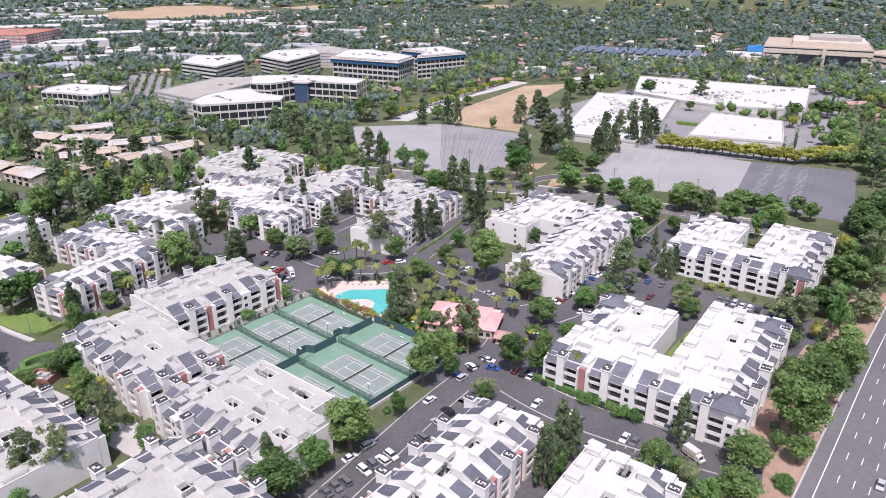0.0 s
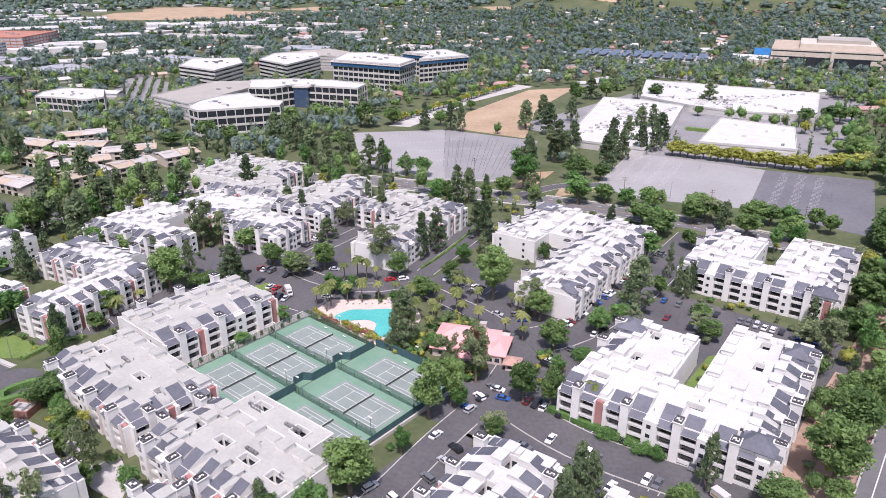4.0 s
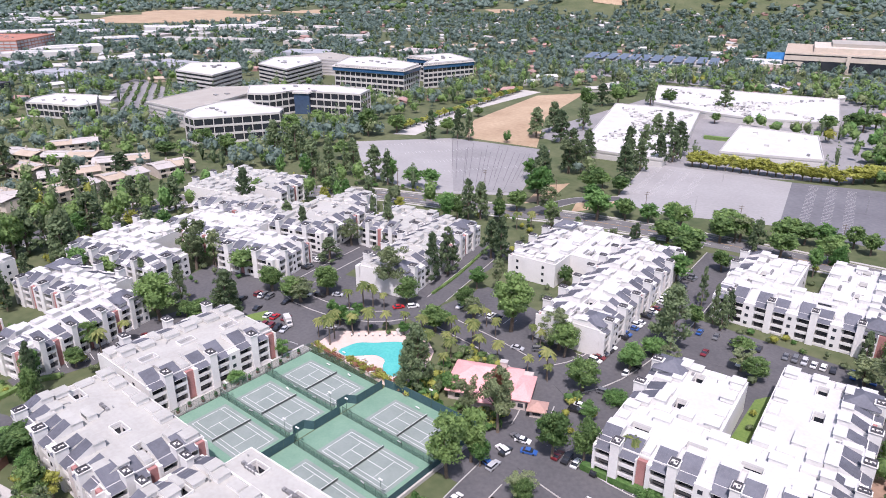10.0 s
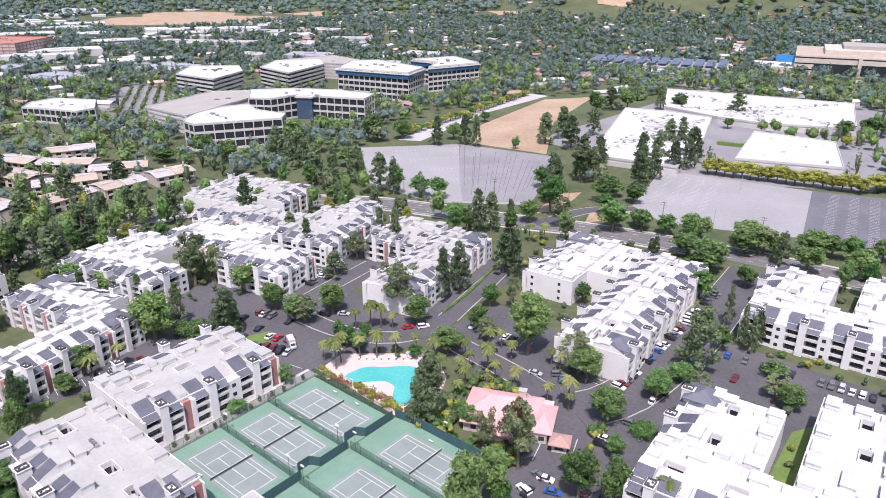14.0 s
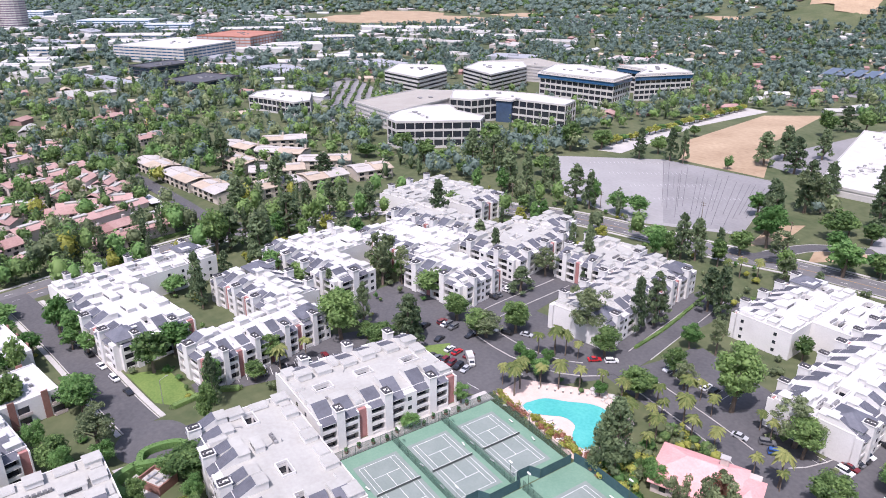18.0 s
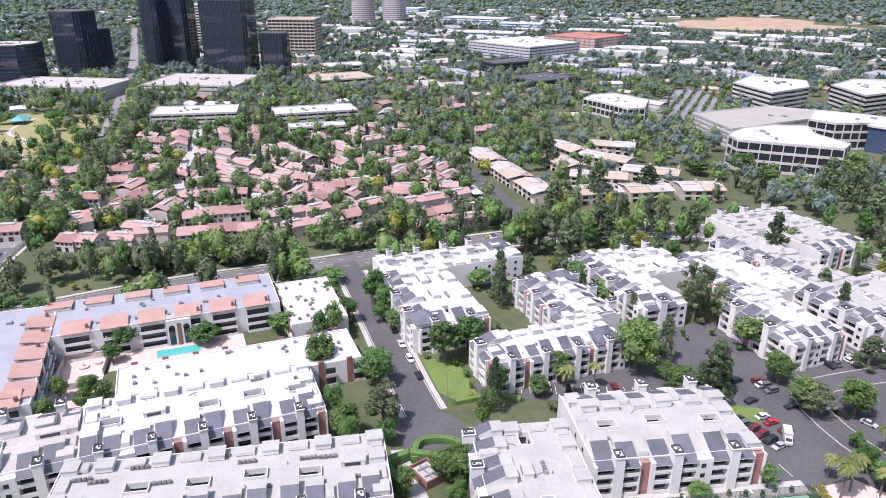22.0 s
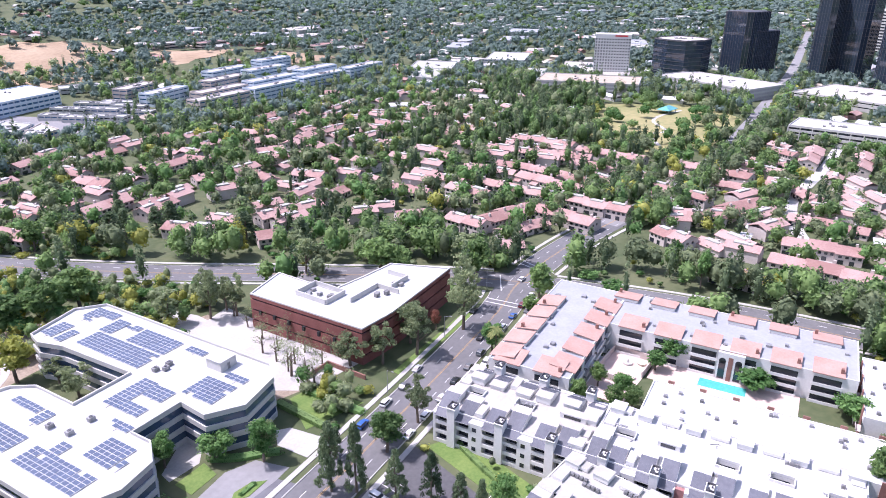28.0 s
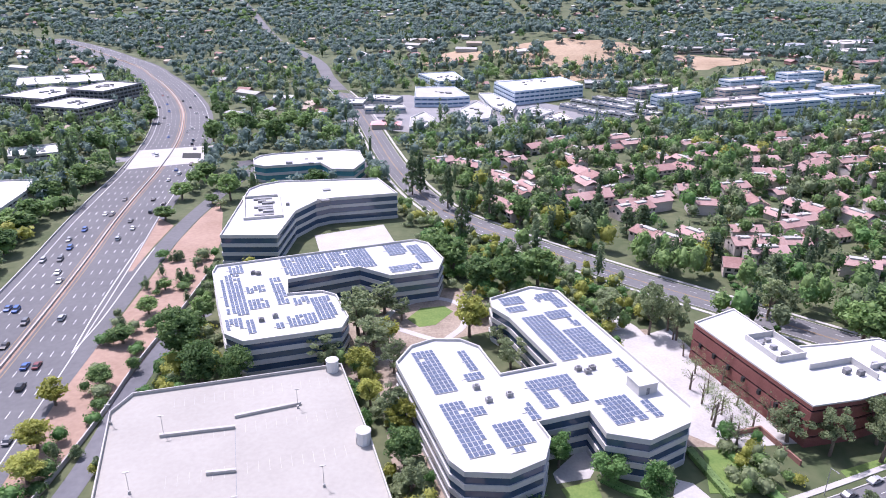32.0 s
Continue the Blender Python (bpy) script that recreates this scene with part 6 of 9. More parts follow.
HOUSE = [house_parts(i) for i in range(3)]
ROWS = []
ROWS += [(-317, -388, 48, 96), (-317, -334, 48, 94), (-289, -372, 43, 96), (-288, -322, 45, 91), (-325, -267, 48, 88), (-305, -262, 48, 91), (-317, -225, 18, 99), (-256, -329, 48, 84), (-235, -325, 48, 87), (-268, -268, 48, 85), (-214, -341, 42, 92), (-216, -290, 48, 96), (-189, -350, 28, 90), (-191, -288, 36, 90), (-260, -229, 43, 166), (-297, -456, 25, 70), (-229, -379, 14, 122), (-165, -295, 29, 163), (-150, -318, 22, 90)]
ROWS += [(-201, -234, 19, 73), (-240, -235, 19, 122), (-401, -249, 19, 68), (-407, -234, 48, 9), (-412, -204, 48, 8), (-425, -183, 48, 2), (-313, -205, 30, 46), (-273, -186, 37, 94), (-234, -178, 33, 104), (-208, -170, 42, 96), (-178, -194, 21, 93), (-294, -137, 20, 49), (-275, -122, 20, 89), (-278, -106, 32, 93), (-332, -97, 19, 121), (-223, -111, 14, 117), (-259, -125, 19, 155), (-333, -118, 31, 31), (-261, -82, 15, 80), (-292, -81, 17, 143)]
ROWS += [(-226, -66, 28, 112), (-205, -67, 28, 107), (-491, -51, 33, 78), (-524, -7, 46, 116), (-416, -4, 21, 110), (-471, 16, 30, 108), (-237, -530, 26, 6), (-278, -518, 35, 107), (-290, -444, 26, 112), (-279, -395, 42, 106), (-293, -357, 40, 108), (-178, -539, 23, 3), (-200, -522, 37, 29), (-239, -416, 18, 99), (-255, -361, 36, 101), (-181, -467, 28, 88), (-124, -459, 25, 83), (-100, -482, 12, 169), (-95, -523, 31, 14), (-58, -465, 14, 16)]
ROWS += [(-92, -397, 21, 175), (-130, -405, 32, 11), (-51, -408, 26, 116), (-170, -383, 32, 108), (-210, -321, 37, 107), (-138, -346, 17, 148), (-173, -311, 34, 173), (-72, -374, 12, 158), (-143, -286, 12, 140), (0, -494, 36, 104), (11, -461, 27, 111), (-37, -473, 29, 15), (-55, -451, 23, 19), (-127, -482, 20, 11), (-52, -518, 27, 102), (-37, -591, 16, 27), (-50, -554, 33, 108), (-87, -586, 28, 12), (-128, -599, 25, 15), (-119, -521, 22, 104)]
ROWS += [(-190, -562, 21, 121), (-165, -509, 19, 154), (-147, -441, 21, 108), (-190, -484, 29, 18), (-255, -596, 20, 22), (33, -558, 17, 20), (16, -546, 20, 128), (-231, -608, 28, 15), (-8, -569, 15, 27), (-82, -532, 14, 145)]
hr = random.Random(3)
built = 0
for cx, cy, L, a in ROWS:
    n = max(1, round(L / 12.5))
    k, back = hr.choice((0, 0, 1, 1, 2)), hr.choice((0, 180))
    for i in range(n):
        if built > 240:
            break
        built += 1
        s = (i - (n - 1) / 2) * L / n
        x, y = cx + s * math.cos(radians(a)), cy + s * math.sin(radians(a))
        x, y = x - math.sin(radians(a)) * 0.9 * (i % 2), y + math.cos(radians(a)) * 0.9 * (i % 2)
        turn = a + back
        h = thing("townhouse", pose(x, y, 0, 0, 0, turn) @ Matrix.Diagonal((min(1.25, L / n / 12), 1, 1 + 0.05 * (i % 2), 1)), "two-storey pale townhouse with faded pink tile roof" if k < 2 else "low pale townhouse with faded pink tile roof", "house", "pink-roofed townhouses")
        keep_clear(x, y, L / n / 2 + 0.5, 8, a)
        if built > 36:
            piece("wall", HOUSE[k]["plain"], h)
            piece("roof", HOUSE[k]["roof"], h)
            if k == 0:
                piece("roof_deck", HOUSE[k]["roof_deck"], h)
            continue
        for name, me in HOUSE[k].items():
            if name in ("garage_door", "plain") :
                continue
            ob = piece(name if name != "porch" else "garage", me, h)
            if name == "window":
                tagged(ob, kind="stuff")

# townhouses of the same kind filling the blocks behind
walls, roofs, decks = Geo(), Geo(), Geo()
fill = 0
for k in range(9000):
    x, y = (hr.uniform(-460, 30), hr.uniform(-610, -40)) if k < 3000 else (hr.uniform(-360, -206), hr.uniform(-262, -40))
    if fill > (150 if k < 3000 else 205) or x > -205 and y > -275 or k < 3000 and x > -190 - 0.9 * (y + 275) or -560 < x < -350 and -460 < y < -300:
        continue
    if not free_spot(x, y, 3.5 if k < 3000 else 4.6):
        continue
    fill += 1
    cx, cy, L, a = min(ROWS, key=lambda r: (r[0] - x) ** 2 + (r[1] - y) ** 2)
    a = radians(a + hr.uniform(-3, 3))
    keep_clear(x, y, 7.5, 5.5, math.degrees(a))
    w, d, z = hr.uniform(6.5, 10), hr.uniform(4.2, 5.2), hr.choice((3.0, 5.4, 5.6))
    for g, q in ((walls, Geo().box(-w, w, -d, d, 0, z).box(1, 2, 0.5, 1.5, z, z + 3)), (roofs, Geo().gable(-w - 0.5, w + 0.5, -d - 0.5, d + 0.5, z - 0.1, z + 2)), (decks, Geo().box(-w * 0.6, w * 0.5, -1.6, 1.4, z + 0.5, z + 2.25))):
        g.solid([(x + u * math.cos(a) - v * math.sin(a), y + u * math.sin(a) + v * math.cos(a), t) for u, v, t in q.v], q.f)
for g, m, name, label in ((walls, PINKW, "townhouse_wall", "pale walls of townhouses among trees"), (roofs, TILEP, "townhouse_roof", "faded pink tile roofs of townhouses"), (decks, ROOFG, "townhouse_deck", "pale flat roof decks of townhouses")):
    tagged(part(name, g, m), label, "houses", kind="stuff")

# tan shingled apartments, carports
for cx, cy, hx, hy, a in ((-330, -18, 8, 18, 12), (-291, -10, 8, 18, 12), (-256, -2, 8, 14, 12), (-247, 30, 9, 13, 97), (-247, 60, 9, 13, 93), (-246, 92, 9, 12, 84), (-276, 42, 8, 17, 70), (-282, 78, 8, 17, 60), (-308, 30, 8, 15, 15), (-318, 62, 8, 18, 42), (-348, 44, 8, 16, 20), (-352, 78, 8, 16, 65)):
    b = thing("tan_apartments", pose(cx, cy, 0, 0, 0, a), "two-storey beige apartments with tan shingled roofs", "apartment building", "tan apartments")
    keep_clear(cx, cy, hy + 2, hx + 2, a)
    part("wall", Geo().box(-hy, hy, -hx, hx, 0, 6), TANW, b)
    n = max(2, round(hy / 8))
    for i in range(n):
        u0, u1, o, z = -hy + 2 * hy * i / n, -hy + 2 * hy * (i + 1) / n, 0.9 * (i % 2), 5.9 + 0.35 * (i % 3)
        part("roof", Geo().gable(u0 - 0.4, u1 + 0.4, -hx - 0.8 - o, hx + 0.8 - o, z, z + 1.5), TANR if (i + int(cx)) % 3 else ROOFT, b)
        part("roof_deck", Geo().box(u0 + 1.5, u1 - 2.5, -2.2, 2.4, z + 0.9, z + 1.8), ROOFT, b)
        part("chimney", Geo().box(u1 - 1.8, u1 - 0.8, 2.6, 3.6, z, z + 3.4), TANW, b)
    for i in range(int(hy / 3)):
        x = -hy + 3 + 6 * i
        part("balcony", Geo().box(x - 1.8, x + 1.8, -hx - 1.4, -hx, 2.8, 3.0).box(x - 1.8, x + 1.8, -hx - 1.4, -hx - 1.3, 3.0, 3.9), TANW, b)
        part("window", Geo().box(x - 1.5, x + 1.5, -hx - 0.06, -hx + 0.02, 3.1, 5.2).box(x - 1.5, x + 1.5, -hx - 0.06, -hx + 0.02, 0.3, 2.3), DARKGL, b)
        part("window", Geo().box(x - 1.2, x + 1.2, hx - 0.02, hx + 0.06, 3.1, 4.8), DARKGL, b)
carport = thing("carport", pose(-222, -31, 0, 0, 0, 9), "long white flat-roofed carport", "carport", "carports")
part("roof", Geo().box(-9, 9, -3, 3, 2.5, 2.75), ROOFW, carport)
for x in (-8, -2.7, 2.7, 8):
    part("post", Geo().box(x - 0.1, x + 0.1, 2.4, 2.6, 0, 2.5), STEEL, carport)
for q in ((-241, -34, 9), (-264, -37.5, 9), (-292, -42, 9), (-314, -45.5, 9), (-336, -50, 9), (-362, -54, 9), (-391, -58, 9), (-252, -50, 9), (-280, -56, 9), (-308, -60, 9), (-430, -66, 100), (-440, -96, 100), (-452, -134, 98), (-300, -100, 95), (-240, -150, 15), (-262, -160, 15), (-290, -175, 15), (-222, -86, 108), (-350, -150, 100), (-226, -210, 12), (-250, -214, 12)):
    copy_thing(carport, pose(q[0], q[1], 0, 0, 0, q[2]))

# ---- distant offices, towers and sheds ----


def rect(hx, hy):
    return [(-hx, -hy), (hx, -hy), (hx, hy), (-hx, hy)]


# curved white offices
office("white_office", pose(0, 0, 0), [(-322, 150), (-312, 143), (-298, 142), (-268, 196), (-279, 208), (-310, 204), (-334, 214), (-340, 190), (-334, 166)], 3, 6.2, "white framed office with large dark windows", glass=DARKGL, sill=1.7, piers=7, seed=31, units=5)
office("white_office", pose(0, 0, 0), [(-357, 230), (-340, 240), (-338, 266), (-318, 274), (-279, 290), (-290, 312), (-330, 306), (-366, 286), (-390, 256)], 3, 6.2, "curved white office around a glass entrance", glass=DARKGL, sill=1.7, piers=7, seed=32, units=6)
part_tower = thing("glass_entrance", pose(-332, 272, 0, 0, 0, 30), "dark glass entrance tower", "entrance")
part("glass", Geo().box(-7, 7, -7, 7, 0, 18), BLUEGL, part_tower)
part("canopy", Geo().box(-8, 8, -8, 8, 18, 19.4), SPAND, part_tower)
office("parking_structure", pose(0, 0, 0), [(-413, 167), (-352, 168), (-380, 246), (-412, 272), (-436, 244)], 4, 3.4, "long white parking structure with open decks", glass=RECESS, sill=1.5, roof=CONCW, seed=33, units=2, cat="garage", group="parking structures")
office("blue_office", pose(0, 0, 0), [(-392, 362), (-314, 382), (-328, 420), (-404, 432), (-424, 410)], 5, 5.4, "white office with blue glass top floor", glass=DARKGL, sill=2.0, piers=6, seed=34)
for pts in ([(-394, 360.6), (-312.6, 380.8), (-327, 421.4), (-404, 433.4), (-425.6, 410)], [(-393.4, 472), (-355, 472.6), (-335, 434.6), (-316.6, 498), (-373, 525.4)]):
    crown = thing("blue_glass_storey", pose(0, 0, 22.2 if pts[0][1] < 400 else 20.2), "blue glass top storey with white rim", "office storey")
    part("glass", Geo().slab(pts, 0, 3.6), BLUET, crown)
    part("rim", Geo().slab(inset(pts, -0.8), 3.6, 4.4), SPAND, crown)
office("blue_office", pose(0, 0, 0), [(-392, 473), (-356, 474), (-336, 436), (-318, 498), (-373, 524)], 5, 5.0, "white office with blue bands and flat roof", glass=DARKGL, sill=1.9, piers=6, seed=35)
office("stepped_office", pose(0, 0, 0), [(-523, 260), (-462, 264), (-488, 316), (-526, 338), (-564, 300)], 5, 4.0, "white and dark banded stepped office", glass=DARKGL, sill=2.0, seed=36)
office("stepped_office", pose(0, 0, 0), [(-500, 346), (-440, 338), (-466, 408), (-504, 434), (-531, 390)], 5, 4.0, "dark and white banded stepped office", glass=DARKGL, sill=2.0, seed=37)
office("parking_structure", pose(0, 0, 0), [(-551, 406), (-538, 485), (-447, 468), (-474, 440)], 5, 3.4, "tall pale parking structure behind the offices", glass=RECESS, sill=1.5, roof=CONCW, seed=38, units=1, cat="garage", group="parking structures")
office("round_office", pose(0, 0, 0), [(-501, 104), (-486, 112), (-448, 126), (-450, 142), (-488, 161), (-526, 140), (-520, 118)], 2, 5.6, "low white office with tall dark windows", glass=DARKGL, sill=1.6, piers=6, seed=39)

# glass towers
TOWERS = [(-776, -424, 46, 40, -14, 74, "black mirror glass office tower"), (-842, -330, 36, 60, -12, 118, "tallest black mirror glass tower"), (-828, -345, 50, 24, -12, 98, "black mirror glass tower wing"),
          (-782, -250, 44, 62, -12, 86, "wide black mirror glass tower"), (-772, -196, 24, 36, -12, 49, "lower black glass tower"), (-790, -412, 60, 24, -14, 52, "black glass tower wing")]
for cx, cy, lx, ly, a, h, label in TOWERS:
    lx, ly = 0.92 * lx, 0.92 * ly
    t = thing("glass_tower", pose(cx, cy, 0, 0, 0, a), label, "office tower", "black glass towers")
    keep_clear(cx, cy, lx / 2 + 6, ly / 2 + 6, a)
    c = 5
    pts = [(-lx / 2 + c, -ly / 2), (lx / 2 - c, -ly / 2), (lx / 2, -ly / 2 + c), (lx / 2, ly / 2 - c), (lx / 2 - c, ly / 2), (-lx / 2 + c, ly / 2), (-lx / 2, ly / 2 - c), (-lx / 2, -ly / 2 + c)]
    n = int(h / 8)
    for f in range(n):
        part("glass_storey", Geo().slab(pts if f % 2 else inset(pts, 0.12), f * h / n, (f + 1) * h / n - 0.25), BLACKGL, t)
    part("core", Geo().slab(inset(pts, 0.4), 0, h - 0.5), CAPM, t)
    g = Geo()
    for i in range(8):
        p, q = Vector(pts[i]), Vector(pts[(i + 1) % 8])
        k = max(1, round((q - p).length / 3.2))
        for j in range(k):
            c = p.lerp(q, j / k)
            g.box(c.x - 0.14, c.x + 0.14, c.y - 0.14, c.y + 0.14, 0, h)
    tagged(part("mullion", g, CAPM, t), kind="stuff")
    part("roof", Geo().slab(inset(pts, 1), h - 0.5, h + 0.6), CAPM, t)
hotel = thing("hotel_tower", pose(-652, -528, 0, 0, 0, 30), "white slab hotel with a grid of windows", "hotel")
keep_clear(-652, -528, 30, 30)
part("wall", Geo().box(-9, 9, -20, 20, 0, 50), STUCCO, hotel)
g = Geo()
for f in range(13):
    for i in range(13):
        y = -18.6 + 3.1 * i
        g.box(8.98, 9.08, y - 0.8, y + 0.8, 4 + 3.3 * f, 5.6 + 3.3 * f)
for f in range(13):
    for i in range(5):
        x = -7 + 3.4 * i
        g.box(x - 0.7, x + 0.7, 19.98, 20.08, 4 + 3.3 * f, 5.6 + 3.3 * f)
tagged(part("window", g, DARKGL, hotel), kind="stuff")
part("podium", Geo().box(-30, 34, -34, 30, 0, 8), SPAND, hotel)
part("podium_roof", Geo().box(-29.5, 33.5, -33.5, 29.5, 8, 8.1), ROOFT, hotel)
part("sign_bar", Geo().box(9.05, 9.2, 2, 16, 47.4, 49), REDC, hotel, "red sign bars near the top")
office("dark_office", pose(-706, -468, 0, 0, 0, -12), [(-24, -22), (0, -28), (24, -22), (28, 0), (24, 22), (0, 28), (-24, 22), (-28, 0)], 10, 4.4, "black glass rounded office block", wall=CAPM, glass=BLACKGL, roof=ROOFT, sill=0.4, seed=41)
office("tan_office", pose(-985, -186, 0, 0, 0, -10), rect(26, 34), 11, 4.6, "tan concrete grid office tower", wall=TANW, glass=DARKGL, roof=TANR, sill=1.8, piers=6, seed=42)
office("pale_office", pose(-1180, -390, 0, 0, 0, -10), rect(24, 40), 14, 4.4, "pale banded office tower far away", glass=DARKGL, sill=2.2, seed=43)
for y in (-74, -4):
    tw = thing("round_tower", pose(-1560, y, 0), "white and purple banded round tower", "office tower", "round towers")
    for f in range(19):
        part("storey", Geo().rod((0, 0, 4.4 * f), (0, 0, 4.4 * f + 2.4), 27, 27, 20), SPAND, tw)
    part("glass", Geo().rod((0, 0, 0), (0, 0, 84), 26.2, 26.2, 20), surface("violet_glass_%d" % (y + 100), (0.2, 0.14, 0.2), (0.28, 0.2, 0.27), 0.3), tw)
office("podium", pose(-672, -265, 0, 0, 0, -12), rect(40, 50), 2, 4, "low pale podium with a beige roof", roof=ROOFT, glass=DARKGL, sill=3.0, seed=44, cat="building")
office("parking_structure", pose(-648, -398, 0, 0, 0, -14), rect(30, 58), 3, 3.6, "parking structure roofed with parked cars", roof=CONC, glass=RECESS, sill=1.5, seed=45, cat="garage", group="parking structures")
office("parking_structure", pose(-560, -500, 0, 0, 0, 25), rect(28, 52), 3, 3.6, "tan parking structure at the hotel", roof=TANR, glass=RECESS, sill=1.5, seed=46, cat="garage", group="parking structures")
office("white_condos", pose(-486, -236, 0, 0, 0, 5), rect(18, 34), 3, 3.4, "white flat-roofed condominiums with dark windows", glass=DARKGL, sill=1.9, piers=8, seed=47, cat="apartment building")
office("white_condos", pose(-480, -138, 0, 0, 0, 12), rect(16, 34), 3, 3.4, "white condominiums with dark windows", glass=DARKGL, sill=1.9, piers=8, seed=48, cat="apartment building")
office("white_condos", pose(-432, -134, 0, 0, 0, 8), rect(8, 22), 2, 3.4, "low white building with dark windows", glass=DARKGL, sill=1.6, seed=49, cat="building")
office("black_office", pose(-770, 90, 0, 0, 0, 25), rect(20, 30), 3, 4.2, "low black glass office", wall=CAPM, glass=BLACKGL, roof=CAPM, sill=0.8, seed=50)
office("black_office", pose(-655, 106, 0, 0, 0, 30), rect(26, 30), 2, 4.5, "low black office with pale roof plant", wall=CAPM, glass=BLACKGL, roof=CAPM, sill=0.8, seed=51)
office("white_pavilion", pose(-790, -115, 0, 0, 0, 20), rect(18, 26), 2, 4, "low white pavilion with glass band", glass=DARKGL, seed=52)
office("white_pavilion", pose(-700, -120, 0, 0, 0, 20), rect(26, 34), 1, 6, "low building with pale tan roof", roof=TANR, wall=TANW, glass=DARKGL, sill=4, seed=53)
office("steel_frame_building", pose(-1005, 270, 0, 0, 0, 40), rect(46, 50), 5, 4.4, "building under construction in orange-red primer", wall=RUST, glass=RECESS, roof=RUST, sill=1.2, seed=54, piers=9)
office("pale_block", pose(-930, 150, 0, 0, 0, 35), rect(60, 56), 5, 4, "large white apartment block with blue panels", glass=BLUET, sill=2.4, seed=55, piers=9)

# white industrial roofs beyond the lots
SHEDPTS = (([(-70, 297), (-128, 466), (-91, 476), (-53, 474), (-28, 390), (-12, 306)], 4.4, 61), ([(8, 352), (-9, 444), (48, 446), (69, 373)], 4.2, 62), ([(-142, 588), (24, 620), (50, 502), (-12, 477.5), (-50, 478.5), (-104, 494)], 4.6, 63))
for pts, h, s in SHEDPTS:
    b = office("white_shed", pose(0, 0, 0), pts, 1, h, "vast low shed with a bright white roof", glass=SPAND, sill=h - 1.2, roof=ROOFW, units=0, seed=s, cat="industrial building")
    rn = random.Random(s)
    many = (Geo(), Geo())
    xs, ys = [p[0] for p in pts], [p[1] for p in pts]
    cx, cy = sum(xs) / len(xs), sum(ys) / len(ys)
    for i in range(230 if s != 62 else 8):
        q = pts[rn.randrange(len(pts))]
        t = rn.random() * 0.8
        x, y = cx + (q[0] - cx) * t + rn.uniform(-14, 14) * (1 - t), cy + (q[1] - cy) * t + rn.uniform(-14, 14) * (1 - t)
        w = rn.uniform(0.3, 1.6)
        many[i % 4 == 0].box(x - w, x + w, y - 0.9, y + 0.9, h + 0.75, h + 0.75 + rn.uniform(0.5, 1.6))
    for k in (0, 1):
        tagged(part("roof_unit", many[k], ACM if k else SPAND, b), kind="stuff")
solar_pk = office("solar_garage", pose(-226, 756, 0, 0, 0, 16), rect(86, 30), 2, 3.6, "long garage roofed with blue solar canopies", roof=CONC, glass=RECESS, sill=1.5, seed=64, cat="garage", units=0)
for i in range(12):
    part("solar_canopy", Geo().solid([(-84 + 14 * i, -26, 10.5), (-73 + 14 * i, -26, 10.5), (-73 + 14 * i, 26, 12), (-84 + 14 * i, 26, 12), (-84 + 14 * i, -26, 10.8), (-73 + 14 * i, -26, 10.8), (-73 + 14 * i, 26, 12.3), (-84 + 14 * i, 26, 12.3)], [(0, 3, 2, 1), (4, 5, 6, 7), (0, 1, 5, 4), (1, 2, 6, 5), (2, 3, 7, 6), (3, 0, 4, 7)]), SOLAR, solar_pk)
mall = office("mall", pose(-40, 900, 0, 0, 0, 14), rect(62, 60), 3, 7, "large tan department store with stepped pale roofs", wall=TANW, glass=DARKGL, roof=TANR, sill=5.4, seed=65, cat="shop building", units=14)
part("glass_front", Geo().box(-40, 50, -60.6, -60, 2, 13), DARKGL, mall, "dark glass shop front")
part("upper_storey", Geo().box(-30, 56, -30, 50, 21, 27), TANW, mall)
part("top_storey", Geo().box(-10, 50, -10, 44, 27, 31), CONCW, mall)
part("pier", Geo().box(6, 10, -62, -60.4, 0, 21), TANW, mall)
part("blue_wall", Geo().box(-84, -62, -10, -8, 8, 17), BLUEP, mall, "bright blue painted wall")
part("annex", Geo().box(-112, -62, -66, -8, 0, 8), TANW, mall)
part("annex_roof", Geo().box(-111, -63, -65, -9, 8, 8.1), ROOFW, mall)
office("pale_block", pose(70, 900, 0, 0, 0, -18), rect(50, 30), 2, 7, "tan shop building far away", wall=TANW, roof=TANR, glass=DARKGL, sill=4.5, seed=66, cat="shop building")

# beyond the townhouses and along the freeway
keep_clear(-48, -762, 118, 66, -18)
keep_clear(-330, -745, 130, 22, 14)
SHEDS = [(61, -752, 18, 9, 7, 2), (94, -784, 16, 12, 6, -10), (60, -802, 16, 12, 7, -22), (-185, -852, 26, 12, 8, -15), (-150, -742, 18, 5, 7, -55), (-132, -762, 16, 5, 4, -55), (-158, -772, 18, 5, 4, -55), (-174, -738, 16, 5, 4, -55), (-124, -716, 15, 5, 4, -55), (-142, -704, 15, 5, 4, -55), (-168, -708, 14, 5, 4, -55), (-176, -764, 15, 5, 4, -55), (-112, -742, 12, 5, 4, -55),
         (286, -500, 20, 26, 8, 0), (390, -900, 40, 30, 12, 20), (-545, -712, 34, 26, 10, 35), (-680, -700, 44, 26, 9, 30), (306, -614, 16, 14, 7, 20), (330, -440, 22, 30, 8, 0)]
for i, (cx, cy, hx, hy, h, a) in enumerate(SHEDS):
    office("flat_roofed_block", pose(cx, cy, 0, 0, 0, a), rect(hx, hy), max(1, int(h / 3.6)), 3.6, "flat-roofed white commercial block in the distance", roof=ROOFW if i % 3 else ROOFG, glass=DARKGL if i % 2 else BLUET, sill=2.5, seed=100 + i, units=4, cat="commercial building", group="distant flat-roofed blocks", piers=6)
